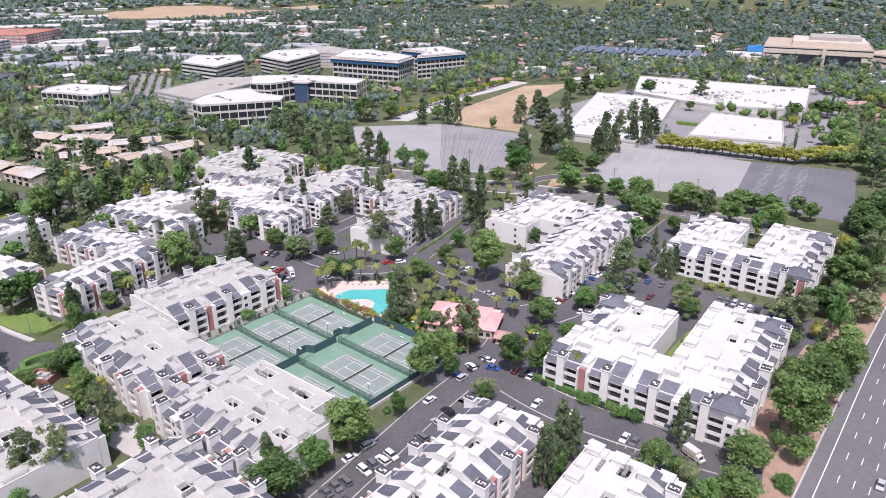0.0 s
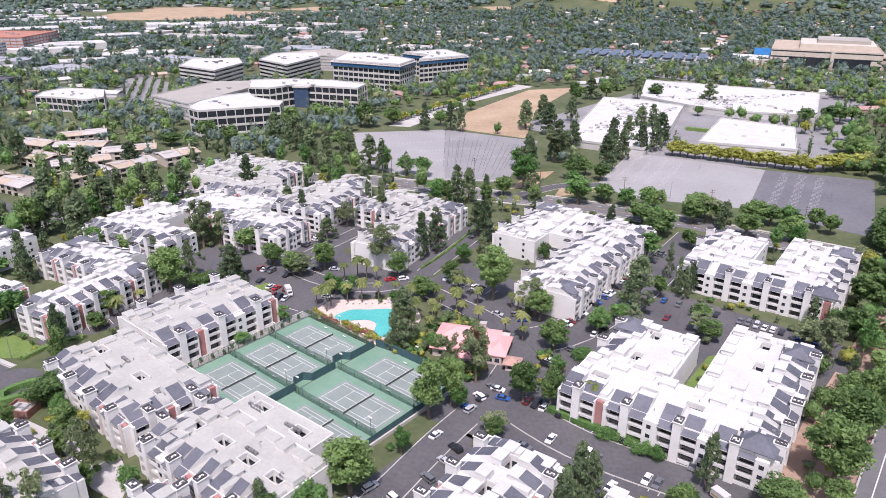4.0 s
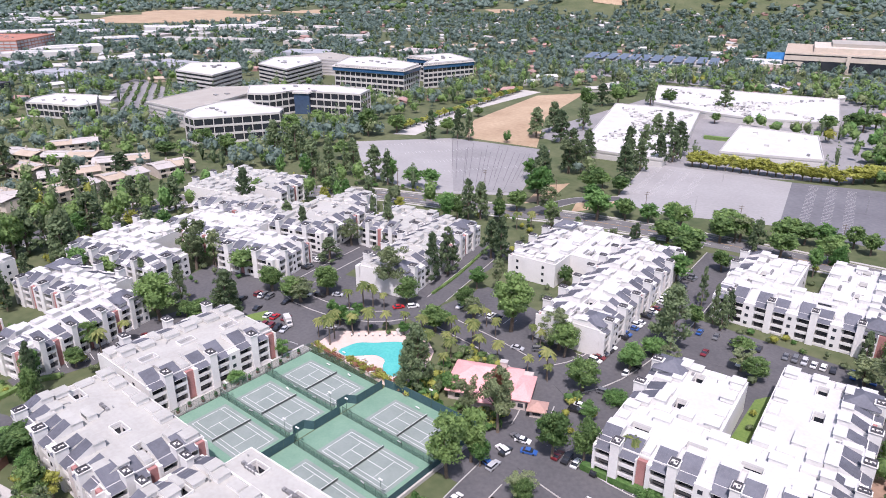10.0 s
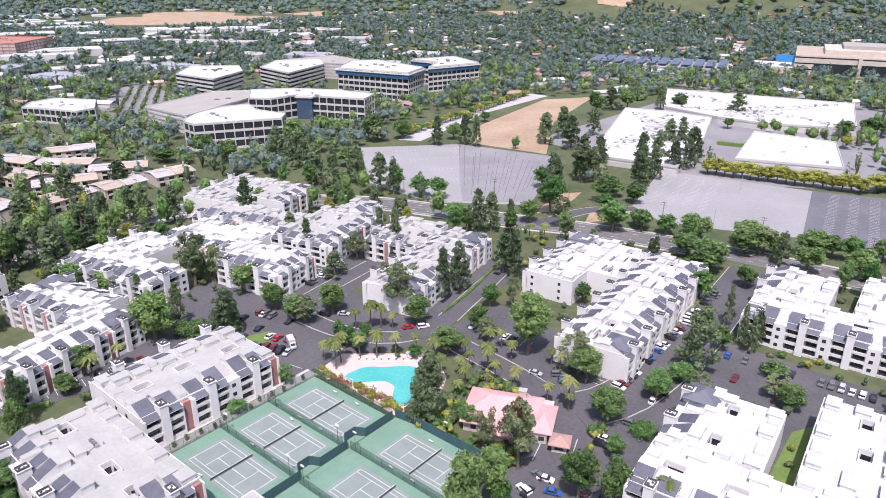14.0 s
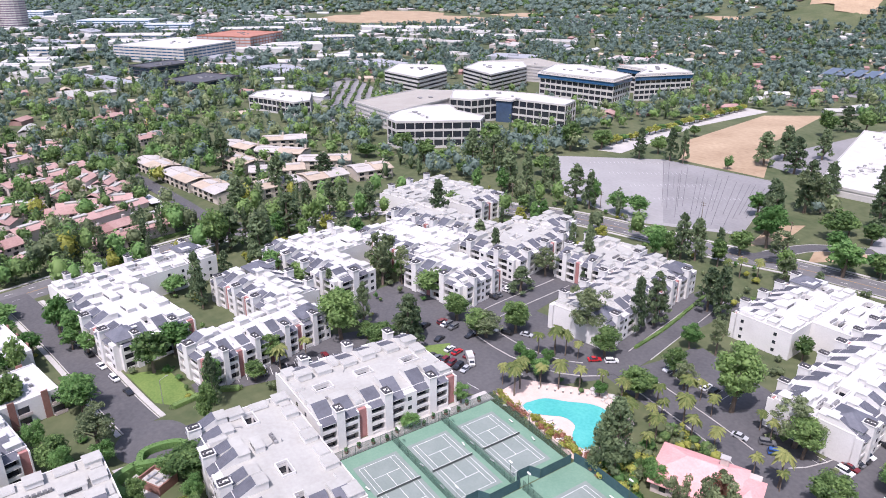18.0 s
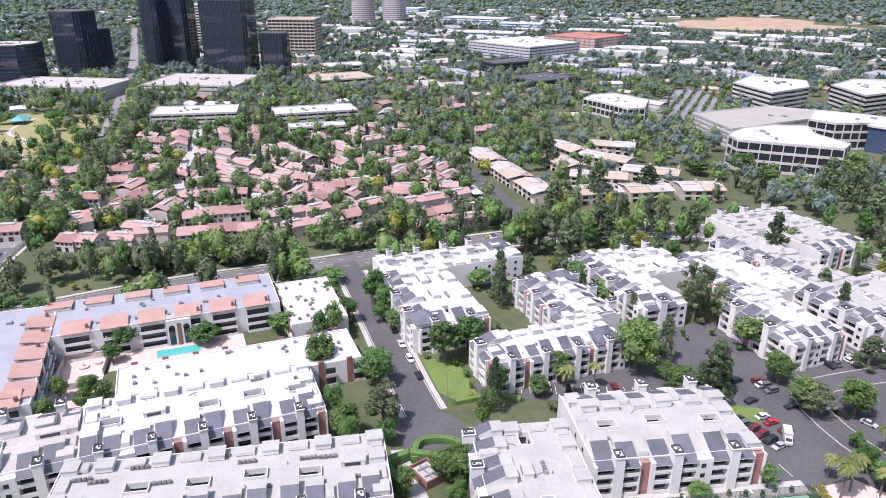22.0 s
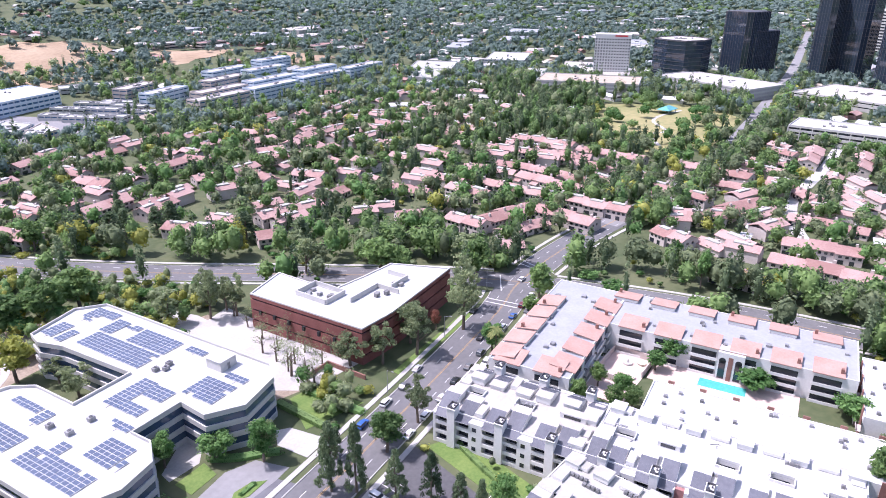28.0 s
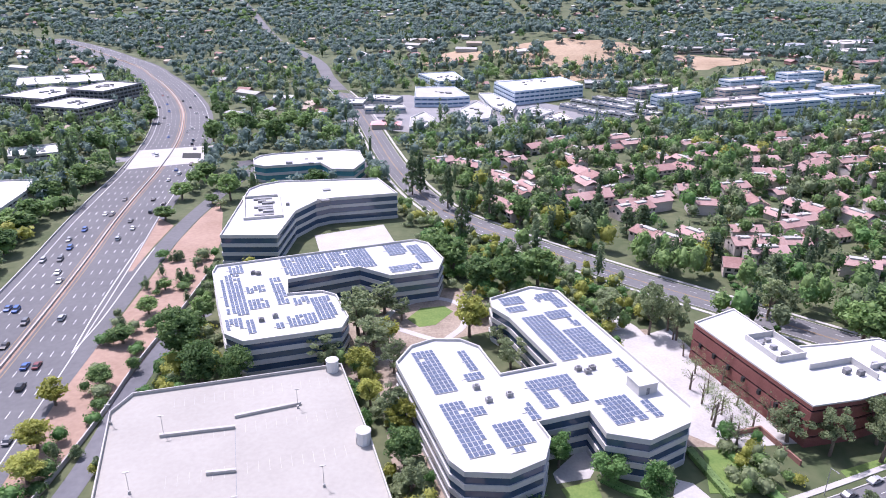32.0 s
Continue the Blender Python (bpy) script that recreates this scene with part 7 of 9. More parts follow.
BLOCKS = [([(32, -772), (2, -768), (-20, -773), (-14, -832), (26, -833)], 2, PALEB), ([(-55, -831), (-63, -771), (-141, -806), (-134, -864), (-97, -849)], 3, PALEB), ([(-4, -730), (-26, -769), (-33, -730), (-24, -690), (-6, -679)], 1, STUCCO), ([(-36, -813), (-49, -813), (-60, -749), (-45, -706), (-36, -740)], 1, STUCCO), ([(-54, -718), (-73, -739), (-86, -714), (-67, -692), (-54, -694)], 1, STUCCO), ([(-64, -661), (-92, -678), (-90, -710), (-71, -688)], 1, TANW), ([(42, -698), (28, -722), (22, -690), (36, -656), (46, -660)], 1, STUCCO), ([(14, -930), (-3, -868), (-32, -877), (-29, -941)], 2, PALEB)]
for i, (pts, n, wall) in enumerate(BLOCKS):
    office("flat_roofed_block", pose(0, 0, 0), pts, n, 3.9, "broad flat-roofed commercial block with pale walls", wall=wall, roof=ROOFW if i % 2 else ROOFG, glass=BLUET, sill=2.3, seed=180 + i, units=6, cat="commercial building", group="distant flat-roofed blocks", piers=6)
for i, (cx, cy, L, a) in enumerate([(-235, -688, 62, 14), (-304, -706, 66, 14), (-378, -724, 70, 12), (-452, -741, 66, 14), (-256, -722, 60, 14), (-325, -740, 66, 14), (-398, -758, 60, 14), (-215, -752, 50, 24), (-290, -772, 56, 18), (-352, -790, 56, 14), (-318, -812, 60, 18), (-384, -822, 50, 14), (-205, -790, 46, 28)]):
    office("pale_terrace", pose(cx, cy, hill(cx, cy), 0, 0, a), rect(L / 2, 8), 3, 3.6, "pale blue-grey terraced apartments below the hill", wall=PALEB if i % 4 else PINKW, glass=BLUET, roof=ROOFT, sill=2.5, seed=130 + i, units=3, cat="apartment building", group="hillside terraces", piers=7)
for i, (cx, cy, L, a) in enumerate([(-345, -1000, 50, 10), (-400, -985, 44, 14), (-330, -1150, 70, 14), (-520, -900, 50, 20), (-560, -880, 40, 25), (-120, -1190, 70, 5), (40, -1240, 50, 0), (-620, -1010, 60, 20)]):
    office("hill_house", pose(cx, cy, hill(cx, cy) - 0.5, 0, 0, a), rect(L / 2, 9), 2, 3.6, "long pale house on the dry hill", wall=PINKW, glass=DARKGL, roof=TILEP if i % 2 else ROOFG, sill=2.0, seed=150 + i, units=2, cat="house", group="hill houses")
for cx, cy, hx, hy, h in ((322, -742, 24, 22, 4), (366, -800, 26, 30, 4), (318, -810, 20, 26, 5)):
    office("brown_apartments", pose(cx, cy, 0, 0, 0, -24), rect(hx, hy), h, 3.3, "grey-brown apartment block with stepped white roofs", wall=ACM, glass=DARKGL, roof=ROOFW, sill=1.4, piers=5, seed=170 + h, units=9, cat="apartment building", group="brown apartments by the freeway")
diner = thing("red_roofed_shop", pose(63, -684, 0, 0, 0, -8), "low shop with broad red roof by the road", "shop building")
part("wall", Geo().box(-11, 11, -6, 6, 0, 3.4), TANW, diner)
part("roof", hip(Geo(), -12.5, 12.5, -7.5, 7.5, 3.4, 5.6), TILER, diner)
part("roof_unit", Geo().box(-3, 3, -1.5, 1.5, 5.2, 7), ACM, diner)
pav = thing("park_pavilion", pose(-500, -382, 0), "open park pavilion with teal metal roof", "pavilion")
part("roof", hip(Geo(), -9, 9, -6, 6, 3.4, 6.5), TEALR, pav)
for x in (-7, 7):
    for y in (-4.5, 4.5):
        part("post", Geo().box(x - 0.2, x + 0.2, y - 0.2, y + 0.2, 0, 3.4), CONC, pav)
g = Geo()
ribbon(g, smooth_line([(-380, -330), (-410, -352), (-430, -348), (-455, -372), (-480, -380), (-520, -378)]), 0, 3, -0.1, 0.12)
tagged(part("pavement_park_path", g, CONC), "winding pale path through the park", "path", kind="structure")

# the white industrial district towards the horizon
for i, (cx, cy, L, D, n) in enumerate([(-1150, 14, 160, 40, 1), (-1066, 8, 70, 30, 2), (-1020, 440, 70, 36, 2), (-790, 160, 70, 30, 1), (-790, 355, 95, 36, 1), (-773, 262, 66, 30, 1), (-1900, 40, 120, 50, 4), (-1383, 253, 90, 40, 3), (-1108, 604, 120, 44, 1), (-964, 134, 84, 30, 3), (-1230, 160, 120, 50, 2), (-1260, 380, 120, 50, 2), (-1560, 190, 150, 60, 3)]):
    office("industrial_block", pose(cx, cy, 0, 0, 0, 58 + 6 * (i % 3)), rect(L / 2, D / 2), n, 4.6, "long white flat-roofed industrial building far away", wall=PALEB if n > 2 else SPAND, glass=BLUET, roof=ROOFW, sill=2.6 if n > 1 else 3.6, seed=210 + i, units=2, cat="industrial building", group="far industrial buildings", piers=8)
works = np.random.default_rng(88)
g = Geo()
for i in range(100):
    x, y = works.uniform(-2000, -900), works.uniform(-120, 820)
    hx, hy, h = works.uniform(20, 58), works.uniform(12, 28), works.uniform(5, 11)
    if not free_spot(x, y, 22):
        continue
    a = 1.02 + 0.12 * (i % 3)
    c, w = math.cos(a), math.sin(a)
    for k, z0, z1 in ((1, 0, h), (0.3, h, h + 1.8)):
        g.slab([(x + u * c - v * w, y + u * w + v * c) for u, v in rect(hx * k, hy * k)], z0, z1)
    keep_clear(x, y, hx, hy, math.degrees(a))
tagged(part("industrial_sheds", g, ROOFW), "white industrial sheds near the horizon", "industrial buildings", kind="stuff")

# scattered far roofs
far = np.random.default_rng(77)
g_big = {0: Geo(), 1: Geo(), 2: Geo()}
for i in range(360):
    a, r = math.radians(far.uniform(128, 242)), far.uniform(760, 2500)
    x, y = 110 + r * math.cos(a), -115 + r * math.sin(a)
    if not free_spot(x, y, 26):
        continue
    hx, hy, h = far.uniform(14, 42), far.uniform(10, 30), far.uniform(5, 9)
    c, s = math.cos(0.25 + 0.3 * (i % 2)), math.sin(0.25 + 0.3 * (i % 2))
    g_big[i % 3].slab([(x + u * c - w * s, y + u * s + w * c) for u, w in rect(hx, hy)], 0, h)
    g_big[i % 3].slab([(x + u * c - w * s, y + u * s + w * c) for u, w in rect(hx * 0.2, hy * 0.2)], h, h + 1.6)
    if i < 200:
        keep_clear(x, y, hx, hy, math.degrees(0.25 + 0.3 * (i % 2)))
for k, m in ((0, ROOFG), (1, GREYR), (2, ROOFT)):
    tagged(part("distant_blocks", g_big[k], m), "pale flat-roofed blocks in the distance", "buildings", kind="stuff")
for k, (m, word) in enumerate(((TILEP, "pink tiled"), (TANR, "tan"), (ROOFG, "pale grey"), (ROOFW, "white"))):
    g = Geo()
    for i in range((620, 480, 420, 420)[k]):
        a, r = math.radians(far.uniform(86, 302)), far.uniform(600, 2100)
        x, y = 110 + r * math.cos(a), -115 + r * math.sin(a)
        if not free_spot(x, y, 8):
            continue
        w, d, z = far.uniform(5, 10) * (1.6 if k > 1 else 1), far.uniform(4, 6.5), hill(x, y)
        if r < 1500:
            keep_clear(x, y, w + 1, w + 1)
        q = Geo().box(-w, w, -d, d, 0, 3.4).gable(-w - 0.5, w + 0.5, -d - 0.5, d + 0.5, 3.3, 5.4)
        t = far.uniform(0, 3.14)
        c, s = math.cos(t), math.sin(t)
        g.solid([(x + u * c - v * s, y + u * s + v * c, z + zz) for u, v, zz in q.v], q.f)
    tagged(part("distant_houses", g, m), "%s roofs of distant houses among trees" % word, "houses", kind="stuff")

# ---- trees ----


def tuft(rng, centres, sizes, n, leaf_size, flat=0.6):
    """Pointed leaf sprays scattered over the shells of clumps; returns verts and faces."""
    k = len(centres)
    pick = rng.integers(0, k, n)
    d = rng.normal(size=(n, 3))
    d /= np.linalg.norm(d, axis=1)[:, None]
    d[:, 2] = np.where(d[:, 2] < -0.3, d[:, 2] * 0.5, d[:, 2])
    c = centres[pick] + d * sizes[pick] * (0.55 + 0.5 * rng.random((n, 1)))
    nrm = d + rng.normal(size=(n, 3)) * flat
    nrm /= np.linalg.norm(nrm, axis=1)[:, None]
    u = np.cross(nrm, rng.normal(size=(n, 3)))
    u /= np.linalg.norm(u, axis=1)[:, None] + 1e-9
    w = np.cross(nrm, u)
    s = leaf_size * (0.6 + 0.8 * rng.random((n, 1)))
    a = 0.6 + 0.6 * rng.random((n, 1))
    leaf3 = np.stack([c - u * s * 0.5, c + u * s * 0.5 - w * s * 0.25, c + w * s * 0.75 * a], 1)
    f = np.arange(3 * n).reshape(-1, 3)
    return leaf3.reshape(-1, 3), np.concatenate([f, f[:, 2:]], 1)


def crown_points(kind, rng):
    """Clump centres and sizes of a crown 10 m high and about 3 m in radius."""
    if kind == "c":
        n = 70
        z = rng.random(n) ** 0.8
        r = 2.6 * (1 - z) ** 0.65 * (0.55 + 0.45 * rng.random(n)) + 0.12
        a = rng.random(n) * 6.283
        lean = 1 + 0.3 * np.sin(a * 2 + 1)
        c = np.stack([r * lean * np.cos(a), r * lean * np.sin(a), 1.1 + 8.6 * z], 1)
        return c, (0.55 + 0.45 * rng.random(n))[:, None] * np.array([[1.0, 1.0, 0.7]])
    if kind == "e":
        n = 34
        a, z = rng.random(n) * 6.283, rng.random(n)
        r = 2.7 * np.sqrt(rng.random(n)) * (0.6 + 0.4 * np.sin(z * 3.0))
        c = np.stack([r * np.cos(a), r * np.sin(a), 3.4 + 6.0 * z], 1)
        return c, (0.5 + 0.5 * rng.random(n))[:, None] * np.array([[1.0, 1.0, 0.8]])
    if kind == "s":
        n = 26
        a = rng.random(n) * 6.283
        r = 2.3 * np.sqrt(rng.random(n))
        c = np.stack([r * np.cos(a), r * np.sin(a), 2.0 + 6.5 * rng.random(n) * (1 - r / 4)], 1)
        return c, (0.9 + 0.5 * rng.random(n))[:, None] * np.array([[1.0, 1.0, 1.6]])
    n = 44
    d = rng.normal(size=(n, 3))
    d /= np.linalg.norm(d, axis=1)[:, None]
    q = 0.55 + 0.45 * rng.random((n, 1))
    c = d * q * np.array([[2.3, 2.3, 3.0]]) + np.array([[0, 0, 6.0]])
    c[:, 2] = np.maximum(c[:, 2], 2.6)
    return c, (0.75 + 0.55 * rng.random(n))[:, None] * np.array([[1.0, 1.0, 0.85]])


def mesh_of(name, v, f, mat):
    """Quads; a row whose last two indices agree is a triangle."""
    me = bpy.data.meshes.new(name)
    tri = f[:, 2] == f[:, 3]
    loops = np.concatenate([f[~tri].ravel(), f[tri][:, :3].ravel()]).astype(np.int32)
    sizes = np.concatenate([np.full((~tri).sum(), 4), np.full(tri.sum(), 3)])
    me.vertices.add(len(v))
    me.vertices.foreach_set("co", np.asarray(v, np.float32).ravel())
    me.loops.add(len(loops))
    me.loops.foreach_set("vertex_index", loops)
    me.polygons.add(len(sizes))
    me.polygons.foreach_set("loop_start", np.concatenate([[0], np.cumsum(sizes)[:-1]]).astype(np.int32))
    me.materials.append(mat)
    me.update(calc_edges=True)
    return me


def trunk_mesh(kind, rnd):
    g = Geo()
    top = {"c": 9.2, "s": 3.0}.get(kind, 6.0)
    x, y = rnd.uniform(-0.2, 0.2), rnd.uniform(-0.2, 0.2)
    g.rod((0, 0, 0), (x, y, top * 0.5), 0.3, 0.22, 7)
    g.rod((x, y, top * 0.5), (x * 1.5, y * 1.5, top), 0.22, 0.07, 7)
    for i in range(7 if kind != "c" else 5):
        a, z = i * 2.4 + rnd.random(), top * rnd.uniform(0.35, 0.8)
        r = rnd.uniform(1.2, 2.2)
        g.rod((x, y, z), (x + r * math.cos(a), y + r * math.sin(a), z + rnd.uniform(1.0, 2.4)), 0.1, 0.03, 5)
    return g.mesh("trunk", BARK)


def palm_meshes(seed):
    rnd = random.Random(seed)
    g = Geo()
    for i in range(4):
        g.rod((0.12 * math.sin(i), 0.1 * i * 0.3, 2.2 * i), (0.12 * math.sin(i + 1), 0.1 * (i + 1) * 0.3, 2.2 * (i + 1)), 0.24 - 0.02 * i, 0.22 - 0.02 * i, 7)
    trunk = g.mesh("trunk", BARK)
    g = Geo()
    top = Vector((0.12 * math.sin(4), 0.12, 8.8))
    for i in range(26):
        a, lift = i * 2.39996, rnd.uniform(-0.5, 1.1)
        d = Vector((math.cos(a), math.sin(a), 0))
        s = Vector((-d.y, d.x, 0))
        pts = [top + d * (2.6 * t) + Vector((0, 0, lift * t * 1.6 - 2.0 * t * t)) for t in (0, 0.3, 0.6, 0.85, 1.0)]
        w = [0.08, 0.38, 0.42, 0.3, 0.05]
        for j in range(4):
            p, q = pts[j], pts[j + 1]
            for sg in (1, -1):
                g.solid([p, q, q + s * sg * w[j + 1] + Vector((0, 0, -0.22 * w[j + 1] / 0.4)), p + s * sg * w[j] + Vector((0, 0, -0.2 * w[j] / 0.4))], [(0, 1, 2, 3)])
    return trunk, g.mesh("crown", LEAF["p"])


ICO = [(0, 0, 1)] + [(0.894 * math.cos(1.2566 * i), 0.894 * math.sin(1.2566 * i), 0.447) for i in range(5)] + [(0.894 * math.cos(1.2566 * i + 0.6283), 0.894 * math.sin(1.2566 * i + 0.6283), -0.447) for i in range(5)] + [(0, 0, -1)]
ICOF = [(0, 1 + i, 1 + (i + 1) % 5) for i in range(5)] + [(1 + i, 6 + i, 1 + (i + 1) % 5) for i in range(5)] + [(1 + (i + 1) % 5, 6 + i, 6 + (i + 1) % 5) for i in range(5)] + [(11, 6 + (i + 1) % 5, 6 + i) for i in range(5)]
ICO, ICOF = np.array(ICO), np.array(ICOF)
OCT = np.array([(0, 0, 1), (1, 0.1, 0.1), (-0.1, 1, -0.1), (-1, -0.1, 0.1), (0.1, -1, -0.1), (0, 0, -1)])
OCTF = np.array([(0, 1, 2), (0, 2, 3), (0, 3, 4), (0, 4, 1), (5, 2, 1), (5, 3, 2), (5, 4, 3), (5, 1, 4)])
RNG = np.random.default_rng(11)
TREES = {}
TREE_LOOK = {
    "c": ("conifer_tree", "tall dark green conifer with an uneven crown", "conifer", 1350, 0.56),
    "b": ("broadleaf_tree", "full mid-green broadleaf tree with rounded crown", "tree", 1350, 0.6),
    "l": ("green_tree", "dense bright green rounded street tree", "tree", 1250, 0.56),
    "e": ("slender_tree", "sparse grey-green tree with open crown", "tree", 1200, 0.5),
    "y": ("yellow_tree", "yellow-green spreading tree in full leaf", "tree", 1250, 0.58),
    "r": ("rusty_tree", "small tree with rusty dry foliage", "tree", 900, 0.5),
    "n": ("bare_tree", "young thin tree, nearly leafless", "tree", 150, 0.4),
    "s": ("shrub", "clipped round green shrub", "shrub", 800, 0.6),
}
SHAPE = {"c": "c", "b": "b", "l": "b", "e": "e", "y": "b", "r": "b", "n": "e", "s": "s"}
for key, fine in [(k, f) for k in TREE_LOOK for f in (True, False)]:
    name, label, cat, count, size = TREE_LOOK[key]
    TREES[key, fine] = []
    for v in range(4 if key in "cbe" else 2):
        c, s = crown_points(SHAPE[key], RNG)
        if fine:
            vv, ff = tuft(RNG, c, s, int(count * 2.9), size * 0.62)
        else:
            vv, ff = tuft(RNG, c, s, int(count * 0.9), size * 1.1)
        # lumpy hearts inside the clumps keep the crown from looking hollow
        c, s = c[::2], s[::2] * 0.95
        hv = (OCT[None] * (0.7 + 0.3 * RNG.random((len(c), len(OCT), 1))) * s[:, None, :] * 0.8 + c[:, None, :]).reshape(-1, 3)
        hf = (OCTF[None] + len(vv) + (np.arange(len(c)) * len(OCT))[:, None, None]).reshape(-1, 3)
        if key in "en":
            hf = hf[:0]
        vv, ff = np.concatenate([vv, hv]), np.concatenate([ff, np.concatenate([hf, hf[:, 2:]], 1)])
        crown = mesh_of("crown", vv, ff, LEAF.get(key, LEAF["e" if key == "n" else "l"]))
        TREES[key, fine].append((trunk_mesh(SHAPE[key], random.Random(v)), crown))
PALMS = [palm_meshes(i) for i in range(2)]
planted = 0


def tree(kind, x, y, h, r):
    """A tree of height h with a crown of radius r."""
    global planted
    if -7 < x < 68 and -51 < y < 7 or min((Vector((x, y, 0)) - p).length for p in FWY) < 25:
        return
    planted += 1
    turn = planted * 67 % 360
    if kind == "p":
        trunk, crown = PALMS[planted % 2]
        ob = thing("palm_tree", pose(x, y, hill(x, y), 0, 0, turn) @ Matrix.Diagonal((h / 10, h / 10, h / 9.5, 1)), "tall slender palm with a ragged frond crown", "palm", "palms")
    else:
        name, label, cat, *_ = TREE_LOOK[kind]
        r, h = (min(r * 1.04, 8.0), min(h * 1.1, 24)) if kind not in "sn" else (r, h)
        fine = -75 < x < 180 and -330 < y < 95
        trunk, crown = TREES[kind, fine][planted % len(TREES[kind, fine])]
        ob = thing(name, pose(x, y, hill(x, y) - 0.05, 0, 0, turn) @ Matrix.Diagonal((r / 3, r / 3, h / 10, 1)), label, cat, cat + "s")
    piece("trunk", trunk, ob)
    piece("crown", crown, ob)


for q in [(218, -671, 22, 8.5), (127, -662, 18, 8.5), (168, -647, 21, 8.5), (190, -631, 20, 8.5), (145, -627, 21, 8.5), (312, -627, 16, 8.5), (269, -623, 16, 8.5), (105, -622, 17, 8.5), (247, -563, 14, 8.5), (249, -538, 14, 7.6), (112, -512, 14, 7.6), (259, -507, 13, 8.5), (134, -504, 10, 7.4), (159, -501, 15, 6.6), (94, -499, 10, 6.5), (251, -470, 14, 6.6), (255, -454, 14, 8.5), (57, -398, 16, 8.5)]:
    tree("b", *q)
for q in [(49, -389, 16, 7.4), (41, -369, 15, 7), (17, -368, 18, 8.5), (30, -366, 17, 8.5), (146, -354, 11, 4.4), (148, -342, 11, 5.3), (148, -325, 19, 8.1), (138, -309, 16, 6.7), (128, -308, 14, 5.6), (-81, -307, 18, 7.3), (-86, -300, 15, 5.4), (-106, -275, 19, 6.3), (79, -264, 13, 5.5), (-111, -247, 15, 4.6), (-97, -241, 8, 3.3)]:
    tree("b", *q)
for q in [(-5, -222, 13, 4.9), (-75, -119, 16, 4.4), (-78, -118, 14, 4), (-42, -111, 12, 5.1), (-18, -96, 9, 2.7), (1, -87, 13, 3.9), (-22, -82, 10, 8.5), (-80, -78, 15, 5.9), (76, -75, 13, 7.7), (-57, -52, 7, 3.5), (77, -51, 18, 7.3), (-170, -29, 22, 6.7), (-66, -17, 19, 8), (71, -14, 19, 5.5), (-115, -11, 11, 5.9), (-121, -10, 8, 5.7), (-53, -8, 9, 6.2), (144, -6, 11, 4.1), (72, -5, 17, 4.7), (164, -2, 9, 5.7)]:
    tree("b", *q)
for q in [(88, 10, 15, 4.7), (162, 12, 10, 6.8), (96, 13, 15, 4.2), (172, 23, 9, 4), (-77, 30, 12, 7.7), (169, 30, 23, 8.5), (-35, 38, 13, 5.4), (18, 43, 10, 5.7), (78, 44, 11, 5.6), (-5, 53, 11, 5.2), (170, 55, 17, 7.9), (39, 61, 24, 8.5), (16, 63, 10, 4.1), (171, 72, 17, 6.3), (117, 85, 8, 4.8), (-156, 93, 13, 4.7), (108, 101, 5, 4.1), (89, 106, 10, 3.1), (-288, 112, 10, 8.5), (-136, 130, 10, 6.3)]:
    tree("b", *q)
for q in [(-282, 138, 16, 8.5), (-257, 140, 15, 8.5), (-213, 143, 9, 6.5), (158, 146, 17, 7.9), (78, 164, 10, 4.4), (60, 170, 13, 8.5), (46, 181, 11, 8.1), (-186, 185, 13, 7.5), (-261, 200, 19, 8.5), (152, 212, 14, 8.5), (62, 213, 12, 8.5), (90, 216, 12, 8.5), (-20, 227, 16, 8.5), (-273, 238, 15, 7.9), (153, 244, 17, 8.5), (-224, 245, 21, 8.5), (-214, 266, 15, 8.5), (-182, 290, 13, 6), (-210, 345, 9, 4.3), (-203, 357, 9, 4.8)]:
    tree("b", *q)
for q in [(-144, 442, 22, 8.5), (-36, 465, 9, 4.5), (-135, 484, 18, 8.5), (-99, 517, 15, 8.5)]:
    tree("b", *q)
for q in [(264, -564, 24, 4), (52, -504, 24, 4.2), (57, -500, 24, 4.9), (40, -474, 22, 4.7), (21, -454, 20, 4.5), (39, -429, 24, 4.2), (6, -230, 9, 2.3), (15, -221, 19, 3.5), (11, -216, 19, 3.4), (6, -207, 14, 2.9), (1, -200, 14, 2.8), (-3, -194, 9, 2.8), (71, -73, 15, 3.1), (-123, -51, 20, 4.6), (-144, -34, 11, 3.1), (125, -29, 18, 3.9), (-173, -22, 19, 8.5), (124, -20, 20, 4), (-149, -16, 21, 7.4), (125, -15, 15, 3.2)]:
    tree("c", *q)
for q in [(-149, -13, 22, 5.2), (-98, -6, 12, 3), (-71, -5, 16, 3.3), (-214, -4, 21, 8), (-51, 2, 17, 6.3), (-177, 9, 19, 7.4), (145, 9, 16, 3), (39, 10, 22, 5.8), (-314, 20, 24, 8.5), (-146, 23, 16, 4.9), (-242, 29, 22, 8.5), (-201, 29, 16, 4.8), (-191, 38, 18, 5.5), (-185, 43, 18, 4.7), (-174, 53, 19, 5.4), (-250, 62, 17, 7.3), (-61, 62, 10, 6), (-88, 70, 16, 3.9), (-105, 74, 15, 4.1), (-11, 75, 20, 4.4)]:
    tree("c", *q)
